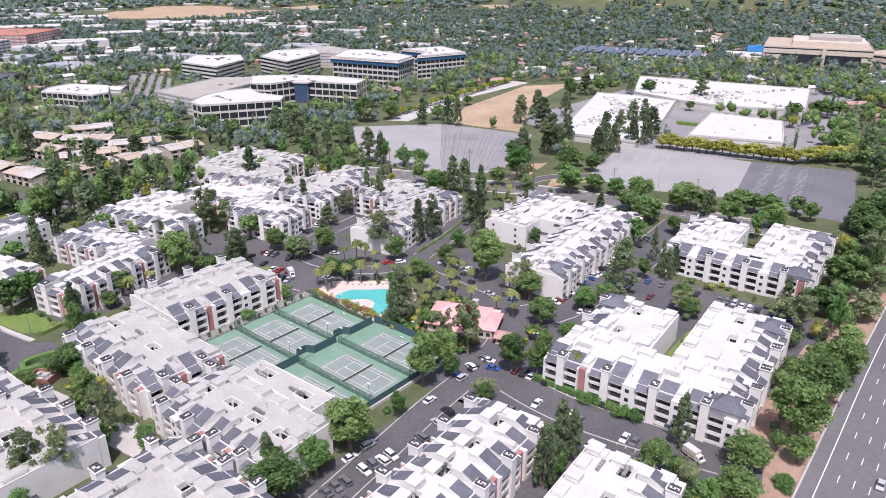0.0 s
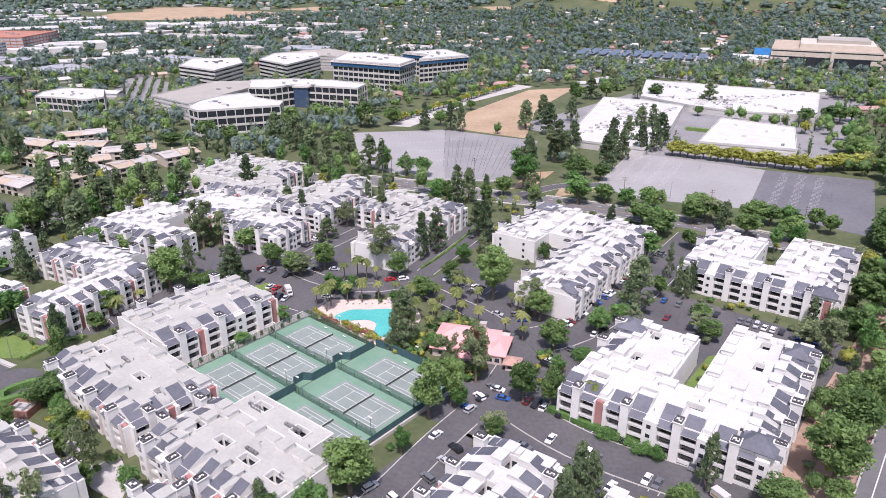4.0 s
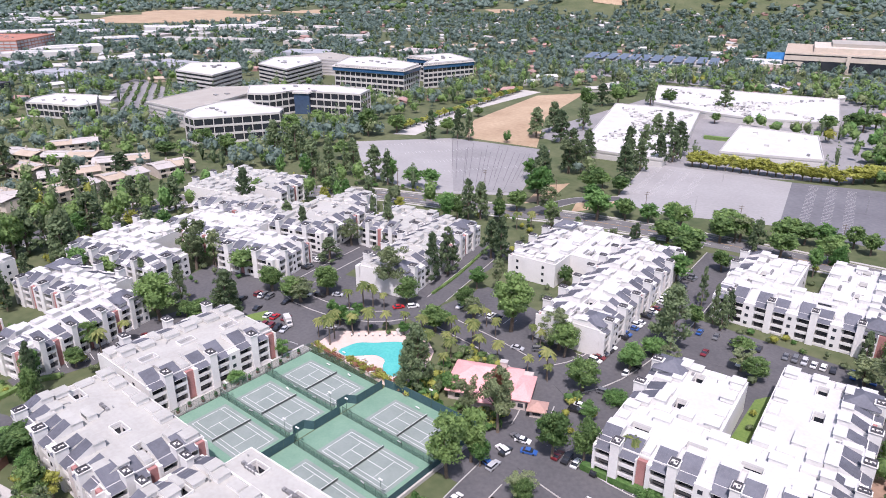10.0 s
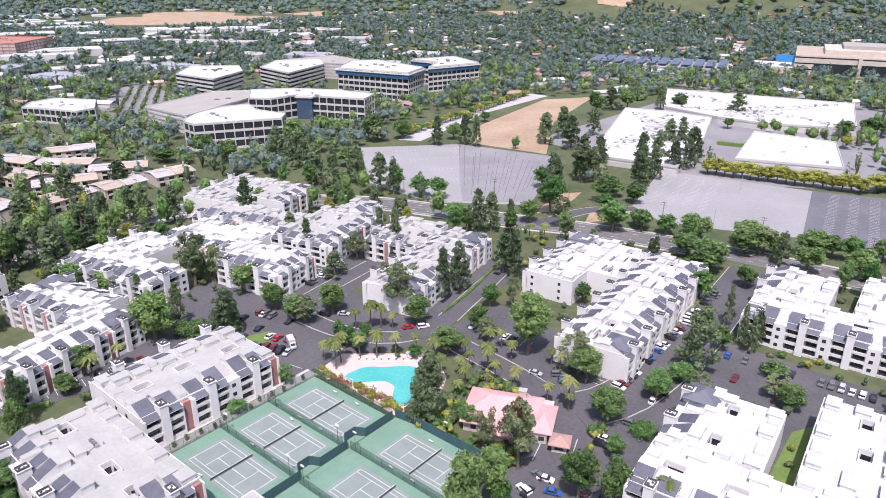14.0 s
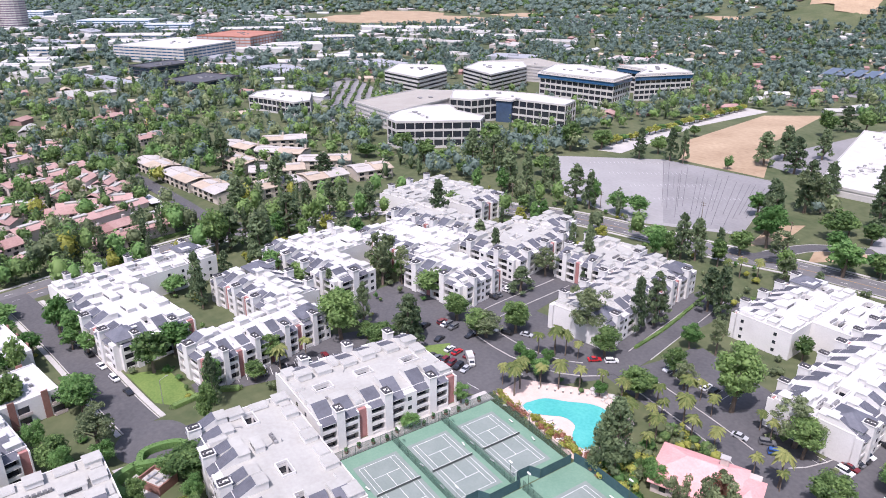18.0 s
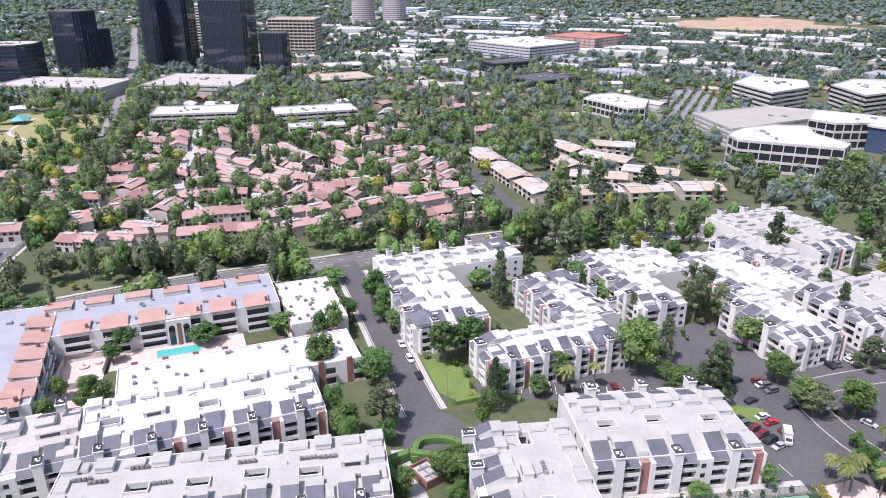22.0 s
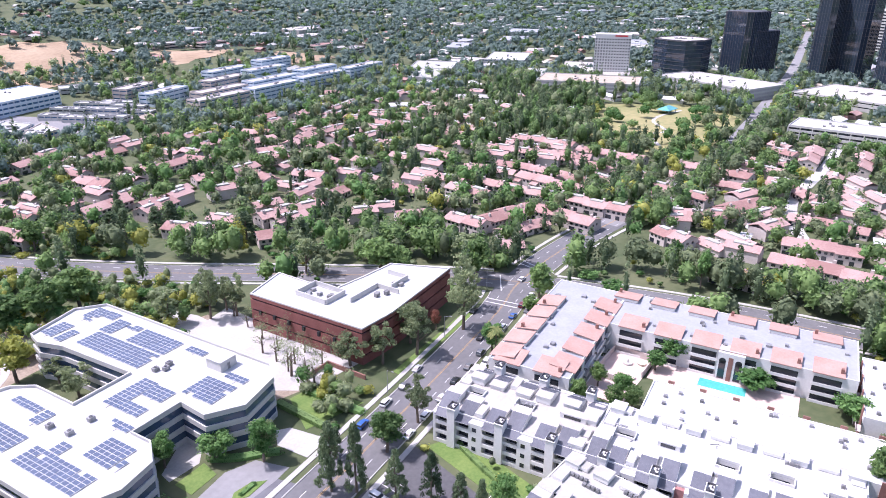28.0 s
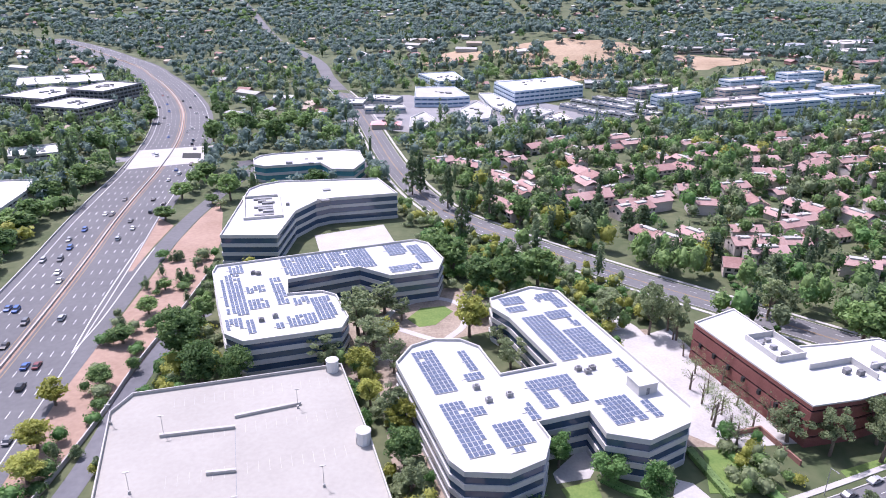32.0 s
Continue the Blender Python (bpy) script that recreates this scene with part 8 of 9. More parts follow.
for q in [(-146, 78, 24, 6), (-11, 85, 20, 5.1), (88, 87, 24, 7.9), (-58, 97, 24, 3.2), (0, 109, 20, 4.7), (93, 114, 15, 1.9), (97, 118, 13, 2.4), (-100, 125, 17, 4.4), (84, 126, 15, 2), (-47, 145, 20, 4.9), (-173, 147, 24, 6.9), (-42, 149, 19, 4.9), (-165, 153, 24, 5.2), (-35, 156, 15, 3.5), (-132, 161, 24, 6.6), (-122, 162, 20, 4.9), (-232, 163, 23, 8.5), (-210, 164, 22, 7.6), (-154, 164, 23, 6), (82, 197, 15, 4.1)]:
    tree("c", *q)
for q in [(-15, 258, 24, 8.5), (-180, 268, 20, 5.2), (-165, 282, 24, 4.6), (-155, 283, 24, 4.6), (136, 317, 20, 8.5), (-99, 323, 24, 8.5), (-122, 325, 24, 8.5), (-18, 345, 24, 8.5), (-122, 349, 24, 7.8), (122, 370, 24, 8.5), (-146, 474, 20, 8.5), (-112, 505, 24, 6.1), (-46, 515, 24, 8.1)]:
    tree("c", *q)
for q in [(80, -353, 11, 6.5), (-18, -336, 13, 5.8), (90, -336, 17, 7.2), (-63, -334, 15, 5), (-0, -333, 13, 5.6), (-67, -328, 13, 4.9), (-21, -328, 13, 4.6), (-13, -326, 19, 4.8), (85, -323, 13, 6.9), (-21, -321, 17, 4.3), (101, -317, 12, 5.8), (41, -309, 11, 4.8), (-110, -285, 16, 6.1), (80, -282, 14, 5), (-84, -263, 20, 4.7), (-27, -263, 11, 5.8), (-51, -259, 15, 5), (-35, -256, 15, 4.8), (78, -254, 10, 4.5)]:
    tree("e", *q)
for q in [(-71, -252, 24, 6.3), (-47, -252, 18, 5.6), (18, -245, 11, 3.9), (-20, -225, 15, 4.3), (25, -117, 10, 4.4), (27, -113, 18, 4.3), (31, -107, 19, 4.3), (-47, -100, 14, 6.1), (21, -91, 18, 4.1), (90, -8, 7, 4), (70, 10, 20, 5.0), (-98, 18, 22, 6.7), (-94, 25, 16, 3.7), (-38, 27, 9, 6.3), (-16, 55, 22, 8.5), (59, 61, 14, 7.5), (-67, 81, 12, 5.7), (145, 104, 9, 5.9), (72, 205, 12, 7.1), (-52, 255, 24, 7.9)]:
    tree("e", *q)
for q in [(39, -260, 11, 3.6), (28, -253, 9, 5), (20, -243, 13, 4.1), (-65, -234, 12, 4), (-9, -227, 8, 3.9), (-93, -188, 7, 3.5), (-101, -186, 10, 5.1), (-9, -185, 11, 3.7), (-106, -162, 6, 5.5), (-103, -160, 7, 6), (-156, -136, 6, 6.3), (-153, -134, 5, 5.8), (-109, -134, 7, 5.5), (-105, -132, 9, 4.9), (-147, -118, 7, 6.1), (-129, -117, 9, 4.6), (-113, -110, 10, 4.2), (-68, -101, 13, 5.7), (-124, -100, 16, 4.6), (-39, -100, 8, 3.4)]:
    tree("l", *q)
for q in [(-115, -96, 13, 4.4), (-103, -94, 9, 3.2), (-88, -69, 13, 6.2), (77, -63, 12, 4.7), (-137, -57, 8, 5.4), (76, -31, 9, 2.6), (-130, -17, 13, 4.9), (-144, -12, 9, 6), (-10, -4, 7, 2.7), (48, 5, 10, 4), (49, 15, 8, 2.9), (82, 17, 7, 3.1), (-12, 24, 9, 2.9), (-7, 25, 7, 2.9), (-137, 27, 8, 4.1), (-57, 27, 8, 4.5), (87, 31, 7, 2.8), (84, 64, 10, 5), (86, 78, 7, 4.6), (26, 111, 9, 4.6)]:
    tree("l", *q)
for q in [(67, 141, 12, 6.5), (-66, 150, 9, 7.3), (-107, 168, 12, 6.4), (-96, 172, 13, 6), (5, 187, 16, 8.5), (-33, 190, 24, 8.5), (27, 201, 10, 5.8), (12, 203, 9, 5.9), (40, 203, 11, 5.8)]:
    tree("l", *q)
for q in [(-12, -291, 12, 3.9), (-12, -283, 13, 3.5), (-11, -275, 14, 3.2), (-10, -272, 14, 4.8), (-11, -265, 16, 3.5), (-11, -261, 13, 3.7)]:
    tree("n", *q)
for q in ((87, -352, 9, 4.5), (80, -330, 10, 4.5), (79, -311, 11, 4.5), (85, -328, 9, 4), (90, -309, 11, 4.8), (90, -316, 9, 4), (78, -279, 11, 5), (48, -346, 9, 4.5), (88, -338, 10, 4.6), (42, -322, 9, 4.6), (81, -284, 10, 4.5), (87, -294, 9, 4), (74, -347, 8, 4), ):
    tree("y" if q[1] % 3 == 0 else "e", *q)
for q in ((-72, -197, 8, 3), (-71, -188, 9, 3.5), (-68, -183, 8, 3), (-64, -187, 8, 3.2), (6, -92, 9, 3), (24, -93, 8, 3), (25, -103, 9, 3), (-11, -84, 9, 3), (75, -5, 9, 3), (92, -10, 8, 3), (125, -23, 8, 3), (77, -47, 9, 3.4), (76, -61, 9, 3.4)):
    tree("l" if q[0] % 2 else "b", *q)
for q in ((-30, -432, 13, 5), (-22, -428, 14, 6), (-12, -440, 13, 6), (7, -444, 15, 6), (-42, -424, 13, 5), (-52, -430, 12, 6), (-5, -430, 12, 5), (-66, -384, 14, 6), (-80, -360, 13, 6), (-36, -450, 12, 5)):
    tree("b" if q[0] % 2 else "c", *q)
for q in ((-22, 29), (-16, 28.5), (-9, 28), (-13, 34), (-14, 24), (11, 34), (17, 50)):
    tree("l", q[0], q[1], 5.2, 2.5)
for k, *q in (("b", 63, 58, 13, 5), ("c", 34, 14, 16, 5), ("e", 66, 14, 17, 5.5), ("c", 97, 111, 13, 2.6), ("c", -55, 4, 12, 4.5), ("b", -61, -9, 7, 3.5), ("l", -16, 28, 5, 2.6), ("l", 45, 18, 6, 2.6), ("b", 82, 70, 6, 4), ("e", 23, 59, 10, 4), ("c", -103, 22, 12, 4), ("e", -83, 32, 10, 4.5), ("c", -99, 79, 10, 3), ("e", 112, 88, 8, 4.5), ("c", -7, 111, 17, 5), ("e", -17, 175, 16, 6), ("b", 3, 192, 10, 6), ("b", 65, 198, 13, 6.5), ("b", 57, 182, 10, 6.5), ("b", 93, 196, 13, 6.5), ("b", 112, 203, 14, 7), ("l", -129, -100, 9, 4), ("l", -111, -98, 8, 3.6), ("l", -152, -115, 5, 3), ("l", -76, -102, 9, 5), ("b", -42, -6, 8, 5), ("e", -90, -120, 9, 5), ("c", -118, -51, 13, 3.2)):
    tree(k, *q)
for q in ((186, -566, 6, 4), (166, -534, 7, 4.5), (191, -522, 6, 4), (168, -495, 6, 4), (183, -519, 7, 4), (190, -474, 6, 4), (165, -560, 6, 3.6), (191, -550, 6, 4), (190, -495, 7, 4.5), (162, -486, 5, 3.4)):
    tree("b" if q[1] % 2 else "e", *q)
for q in [(-63, -231, 12, 1.8), (-55, -44, 12, 2.5), (-60, -33, 9, 2.5), (-11, 13, 8, 1.9), (107, 18, 12, 2.3), (-19, 35, 9, 2.1), (30, 35, 8, 1.8), (-15, 39, 12, 2), (67, 41, 7, 2.2), (-13, 42, 10, 2.1), (-9, 44, 7, 2.2), (25, 44, 9, 1.9), (30, 51, 12, 1.9), (37, 54, 8, 1.9), (54, 57, 8, 2.3), (30, 58, 8, 1.9), (49, 60, 7, 2.4), (-23, 145, 9, 2.7), (-19, 149, 10, 2.7), (-14, 154, 10, 2.7)]:
    tree("p", *q)
for q in [(-67, -263, 6, 1.9), (-64, -259, 8, 2.2)]:
    tree("r", *q)
for q in [(93, -298, 8, 4), (90, -282, 9, 3.4), (-141, -243, 6, 4.9), (-138, -229, 6, 4.8), (-9, -23, 5, 3.3), (-2, -23, 3, 3.3), (172, 11, 4, 3.4), (115, 12, 4, 3.2), (126, 12, 5, 3.1), (130, 12, 5, 2.6), (120, 13, 4, 3.1), (89, 45, 5, 4.2), (-129, 296, 14, 3.1)]:
    tree("s", *q)
tree("r", 66, 15, 17, 3.2)
for q in [(51, -332, 16, 6.2), (180, -305, 9, 4.6), (177, -284, 9, 5), (174, -270, 9, 5.2)]:
    tree("y", *q)

for q in ((166, 70, 13, 6.5), (172, 76, 7, 4), (153, 97, 15, 5.5), (156, 118, 13, 6.5), (167, 122, 12, 6), (154, 149, 14, 7), (165, 150, 12, 7), (161, 177, 16, 8), (168, 100, 8, 4.5)):
    tree("e" if q[0] % 2 else "b", *q)
for q in ((243, -540, 10, 6), (247, -532, 9, 6), (264, -628, 12, 8), (258, -640, 11, 7), (273, -768, 13, 8), (280, -790, 12, 8), (264, -745, 12, 7), (266, -674, 12, 8), (275, -690, 12, 8), (243, -491, 9, 6), (256, -508, 12, 7), (250, -457, 11, 7), (248, -431, 12, 8), (247, -410, 12, 8), (322, -627, 13, 8), (312, -670, 13, 8), (257, -720, 12, 7)):
    tree("b", *q)
for q in ((186, -505, 10, 6), (187, -470, 8, 5.6), (180, -544, 11, 6.5), (184, -532, 9, 6), (164, -522, 10, 5), (169, -662, 16, 8.5), (155, -650, 15, 8), (185, -690, 15, 8), (160, -690, 16, 8), (140, -680, 16, 8), (202, -733, 15, 8), (180, -760, 16, 8), (168, -363, 7, 4.2), (171, -341, 7, 4.8), (170, -314, 7, 4.4), (167, -384, 5, 3.2)):
    tree("b", *q)

for i in range(16):
    tree("n", -14 - 9 * (i % 3) * 0.7 - 0.4 * i, -266 - 3.7 * i, 9 + i % 4, 3.2)
for q in ((102, 394), (96, 408), (110, 382), (118, 402), (44, 492), (56, 517), (66, 508), (72, 524), (48, 657), (58, 690), (40, 640), (146, 242), (150, 262), (147, 225), (126, 350), (134, 340), (128, 372)):
    tree("b", q[0], q[1], 13 + q[0] % 4, 7.5)
for q in ((-67, 284), (-60, 293), (-41, 317), (-34, 326), (-40, 380), (-46, 372), (-108, 372), (-50, 222), (-56, 230)):
    tree("c", q[0], q[1], 20, 6)

for q in ((16, 197), (37, 207), (43, 203), (54, 181), (64, 202), (70, 204), (77, 206), (89, 222), (97, 221), (105, 222), (116, 231), (124, 226), (-35, 172), (-9, 207), (2, 192), (-63, 228), (-7, 236), (-20, 240), (-78, -11), (-56, 6), (-55, 26), (-41, 25), (-37, 40), (-107, 23), (-64, -44)):
    tree("b" if q[0] % 3 else "l", q[0], q[1], 10 + q[1] % 5, 4.5 + q[0] % 2)
for q in ((-52, 254), (-47, 262), (-26, 285), (-20, 290), (-17, 312), (-13, 325), (-44, 206)):
    tree("c", q[0], q[1], 19, 5.5)

# avenue of yellow-green trees before the sheds, hedge along the dirt strip
for i in range(18):
    s = i / 17
    tree("y", 2 + 84 * s, 322 + 17 * s + 0.6 * math.sin(i * 2.1), 10 + 1.2 * math.sin(i * 1.7), 5.6)
for i in range(5):
    tree("y", 92 + 5 * i, 346 + 6 * i, 11, 7)
for i in range(26):
    tree("y" if i % 3 else "l", -218 - 1.2 * i, 272 + 8.6 * i, 6 + math.sin(i), 4.2)
for q in ((-4, 12), (-6, 16), (-3, 22), (1, 26), (5, 31), (9, 37), (18, 36), (24, 32), (28, 27), (33, 20), (36, 30), (38, 24), (42, 38), (48, 40), (60, 40), (66, 42), (36, 42), (30, 40)):
    tree("p", q[0], q[1], 8 + (q[0] * 7 + q[1]) % 5, 2.5)
keep_clear(-95, -172, 26, 40, 14)
spot = random.Random(9)
ks, made = "cblleclbyl", 0
for _ in range(6000):
    if made >= 130:
        break
    x, y = spot.uniform(-180, 172), spot.uniform(-225, 185)
    if free_spot(x, y, 1.2):
        made += 1
        k = ks[made % len(ks)]
        tree(k, x, y, spot.uniform(9, 17), spot.uniform(2.6, 4.0) * (0.75 if k == "c" else 1))
        keep_clear(x, y, 2.5, 2.5)


def hedge(pts, h, w, key="l", label="clipped green hedge along the building"):
    """A clipped hedge along a line, dense with leaf quads over a solid heart."""
    ob = thing("hedge", pose(0, 0, 0), label, "hedge", "hedges")
    line = smooth_line(pts, 1.5)
    g = Geo()
    ribbon(g, line, 0, w * 0.8, 0, h * 0.9)
    part("hedge_heart", g, LEAF[key], ob)
    c = np.array([[p.x, p.y, h * 0.5] for p in line])
    v, f = tuft(RNG, c, np.full((len(c), 1), 1.0) * np.array([[w * 0.62, w * 0.62, h * 0.55]]), 110 * len(c), 0.36)
    v[:, 2] = np.maximum(v[:, 2], 0.05)
    piece("hedge_leaves", mesh_of("hedge_leaves", v, f, LEAF[key]), ob)


hedge([(-21, -212), (-17, -198), (-14, -182)], 1.3, 1.6, "b", "low clipped hedge before the apartments' terrace")
pot = thing("planter", pose(-8, -44, 0.06), "terracotta planter with a bushy plant", "planter", "planters along the courts")
part("pot", Geo().rod((0, 0, 0), (0, 0, 0.7), 0.45, 0.62, 10), BRICKC, pot)
_v, _f = tuft(RNG, np.array([[0, 0, 1.2]]), np.array([[0.6, 0.6, 0.7]]), 140, 0.3)
piece("plant", mesh_of("plant", _v, _f, LEAF["l"]), pot)
for i in range(11):
    copy_thing(pot, pose(-8.2 + 0.7 * (i % 3), -40 + 4.1 * i, 0.06, 0, 0, 40 * i))
hedge([(71, 60), (70, 90), (68.6, 140)], 1.0, 1.6, "e", "olive clipped hedge along the parking bays")
hedge([(96, 12), (112, 13), (128, 16)], 2.2, 2.6, "l", "rounded bright green hedge below the balconies")
hedge([(-32, -94), (-28, -100), (-18, -96)], 3.2, 2.4, "l", "tall green hedge around a plant enclosure")
hedge([(-32, -94), (-28, -84), (-19, -80)], 3.2, 2.4, "l", "tall dense hedge around a plant enclosure")
hedge([(-56, -78), (-58, -66), (-55, -58)], 1.4, 2.2, "b", "clipped brown-green hedge before white apartments")
hedge([(-200, -60), (-212, -10)], 1.4, 1.8, "b", "low hedge beside the curved avenue")
hedge([(-16, 122), (-7, 88), (-3, 66)], 0.9, 1.4, "b", "low hedge strip beside the inner road")
hedge([(-8, -262), (-10, -250), (-12, -240)], 1.4, 3.0, "l", "clipped hedge blocks beside the office lawn")
hedge([(-29.9, -92.9), (-36.9, -91.0), (-38.0, -85.5), (-35.3, -80.1), (-27.1, -79.8)], 2.4, 2.0, "l", "tall clipped green hedge round the walled spa")
hedge([(2, -262), (1, -252), (0, -243)], 1.6, 2.6, "b", "rounded clipped bushes along the ramp apron")
hedge([(29, -254), (24, -249), (18, -245.5), (15, -243)], 1.1, 3.0, "l", "low planted border before the office entrance")
hedge([(27, -237.4), (31, -236.4)], 0.7, 1.4, "l", "tiny clipped hedge on the drop-off island")
hedge([(-22, 405), (20, 414), (50, 418)], 3, 4, "b", "dark clipped hedge beside a white shed")

# ---- scattered woods ----
EYE = (110.0, -115.0)


def sector(rng, n, r0, r1, h0=84.0, h1=304.0):
    """Random places in the ring sector that the flight looks over."""
    a = np.radians(rng.uniform(h0, h1, n))
    r = np.sqrt(rng.uniform(r0 * r0, r1 * r1, n))
    return EYE[0] + r * np.cos(a), EYE[1] + r * np.sin(a)


def woods(name, x, y, h, r, leaves, size, mat, label, seed, shape="b", core=0.0):
    """Many trees as one mass: clumps of leaf sprays round a closed heart."""
    rng = np.random.default_rng(seed)
    n = len(x)
    if not n:
        return
    k = leaves
    q = rng.normal(size=(n, k, 3))
    q /= np.linalg.norm(q, axis=2)[:, :, None]
    rad = 0.55 + 0.45 * rng.random((n, k, 1))
    if shape == "c":
        z = rng.random((n, k)) ** 0.9
        rr = (1 - z) ** 0.6 * (0.5 + 0.5 * rng.random((n, k))) + 0.05
        a = rng.random((n, k)) * 6.283
        c = np.stack([rr * np.cos(a), rr * np.sin(a), 0.12 + 0.86 * z], 2)
    else:
        bumpy = 1 + 0.25 * np.sin(q[:, :, :1] * 5 + rng.random((n, 1, 1)) * 6) * np.cos(q[:, :, 1:2] * 4 + rng.random((n, 1, 1)) * 6)
        c = q * rad * bumpy * np.array([1, 1, 0.36]) + np.array([0, 0, 0.6])
    zz = np.array([hill(a, b) for a, b in zip(x, y)])
    scale = np.stack([r, r, h], 1)[:, None, :]
    c = c * scale + np.stack([x, y, zz], 1)[:, None, :]
    c = c.reshape(-1, 3)
    d = q.reshape(-1, 3) + rng.normal(size=(n * k, 3)) * 0.5
    d[:, 2] += 0.3
    d /= np.linalg.norm(d, axis=1)[:, None]
    u = np.cross(d, rng.normal(size=(n * k, 3)))
    u /= np.linalg.norm(u, axis=1)[:, None] + 1e-9
    w = np.cross(d, u)
    s = size * np.repeat(r, k)[:, None] * (0.6 + 0.8 * rng.random((n * k, 1)))
    spray = np.stack([c - u * s, c + u * s - w * s * 0.4, c + w * s * 1.1], 1).reshape(-1, 3)
    verts, faces = [spray], [np.arange(3 * n * k).reshape(-1, 3)]
    if core:
        # an uneven closed heart of the crown
        heart, sides = (ICO, ICOF) if k > 20 else (OCT, OCTF)
        v = heart[None] * (0.8 + 0.45 * rng.random((n, len(heart), 1)))
        if shape == "c":
            v = v * np.array([0.5, 0.5, 0.42]) * np.where(v[:, :, 2:] > 0, 1 - 0.55 * v[:, :, 2:], 1) + np.array([0, 0, 0.5])
        else:
            v = v * np.array([1, 1, 0.36]) * core + np.array([0, 0, 0.6])
        v = (v * scale + np.stack([x, y, zz], 1)[:, None, :]).reshape(-1, 3)
        f = (sides[None] + 3 * n * k + (np.arange(n) * len(heart))[:, None, None]).reshape(-1, 3)
        verts.append(v)
        faces.append(f)
    me = bpy.data.meshes.new(name)
    allv = np.concatenate(verts)
    flat = np.concatenate([f.ravel() for f in faces]).astype(np.int32)
    me.vertices.add(len(allv))
    me.vertices.foreach_set("co", np.asarray(allv, np.float32).ravel())
    me.loops.add(len(flat))
    me.loops.foreach_set("vertex_index", flat)
    me.polygons.add(len(flat) // 3)
    me.polygons.foreach_set("loop_start", np.arange(0, len(flat), 3, dtype=np.int32))
    me.materials.append(mat)
    me.update(calc_edges=True)
    ob = new(name, me)
    return tagged(ob, label, "woods", kind="stuff")


wr = np.random.default_rng(5)
# distant mixes lean on the "w" leaves, whose colour carries painted haze
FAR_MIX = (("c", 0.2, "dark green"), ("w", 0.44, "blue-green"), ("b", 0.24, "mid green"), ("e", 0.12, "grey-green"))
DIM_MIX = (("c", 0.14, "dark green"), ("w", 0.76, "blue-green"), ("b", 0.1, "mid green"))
GARDEN = (("y", 0.3, "yellow-green"), ("e", 0.3, "grey-green"), ("l", 0.2, "bright green"), ("b", 0.2, "mid green"))
MIXES = (("b", 0.34, "mid green"), ("c", 0.3, "dark conifer"), ("l", 0.14, "bright green"), ("e", 0.14, "grey-green"), ("y", 0.08, "yellow-green"))


def mixed(x, y, hs, rs, leaves, size, seed, where, core=0.8, shares=MIXES):
    kind = np.random.default_rng(seed).random(len(x))
    edge = 0.0
    for k, share, word in shares:
        pick = (kind >= edge) & (kind < edge + share)
        edge += share
        rng = np.random.default_rng(seed + len(word))
        n = int(pick.sum())
        tall = rng.uniform(*hs, n) * (1.3 if k == "c" else 1.0)
        wide = rng.uniform(*rs, n) * (0.7 if k == "c" else 1.0)
        woods("trees", x[pick], y[pick], tall, wide, leaves, size, LEAF[k], "%s trees %s" % (word, where), seed + 7, "c" if k == "c" else "b", core)


def inside(x, y, cx, cy, hx, hy, a=0.0):
    u = (x - cx) * math.cos(radians(a)) + (y - cy) * math.sin(radians(a))
    w = -(x - cx) * math.sin(radians(a)) + (y - cy) * math.cos(radians(a))
    return (abs(u) < hx) & (abs(w) < hy)


# between the townhouses
x, y = wr.uniform(-480, 60, 12000), wr.uniform(-640, 30, 12000)
ok = free(x, y, -1.6) & (x < -120 - 0.9 * np.maximum(0, -y - 300) * 0 + np.where(y < -300, 160, 0) - np.where(y > -260, 60, 0)) & (np.hypot(x - EYE[0], y - EYE[1]) > 260)
ok &= ~inside(x, y, 20, -330, 70, 120) & ~((x > -205) & (y > -250))
ok &= ~(inside(x, y, -270, 20, 75, 90) & (wr.random(12000) < 0.7))
x, y = x[ok][:1800], y[ok][:1800]
mixed(x, y, (8, 15), (3.0, 5.4), 110, 0.2, 31, "between the townhouses", 0.7, (("b", 0.42, "mid green"), ("c", 0.26, "dark conifer"), ("l", 0.12, "bright green"), ("e", 0.17, "grey-green"), ("y", 0.03, "yellow-green")))
x, y = wr.uniform(-470, 40, 3600), wr.uniform(-620, -40, 3600)
ok = free(x, y, -1.0) & ~((x > -205) & (y > -275)) & ~inside(x, y, 20, -330, 70, 120) & ~inside(x, y, -450, -375, 90, 60)
x, y = x[ok][:1300], y[ok][:1300]
mixed(x, y, (1.5, 4.5), (1.2, 3.0), 24, 0.32, 37, "and shrubs in the townhouse gardens")
# planting within the apartment grounds
x, y = wr.uniform(-190, 175, 3200), wr.uniform(-240, 190, 3200)
ok = free(x, y, 1.5)
x, y = x[ok][:620], y[ok][:620]
mixed(x, y, (1.4, 4.0), (0.9, 2.0), 64, 0.24, 33, "and shrubs around the white apartments", 0.8, GARDEN)
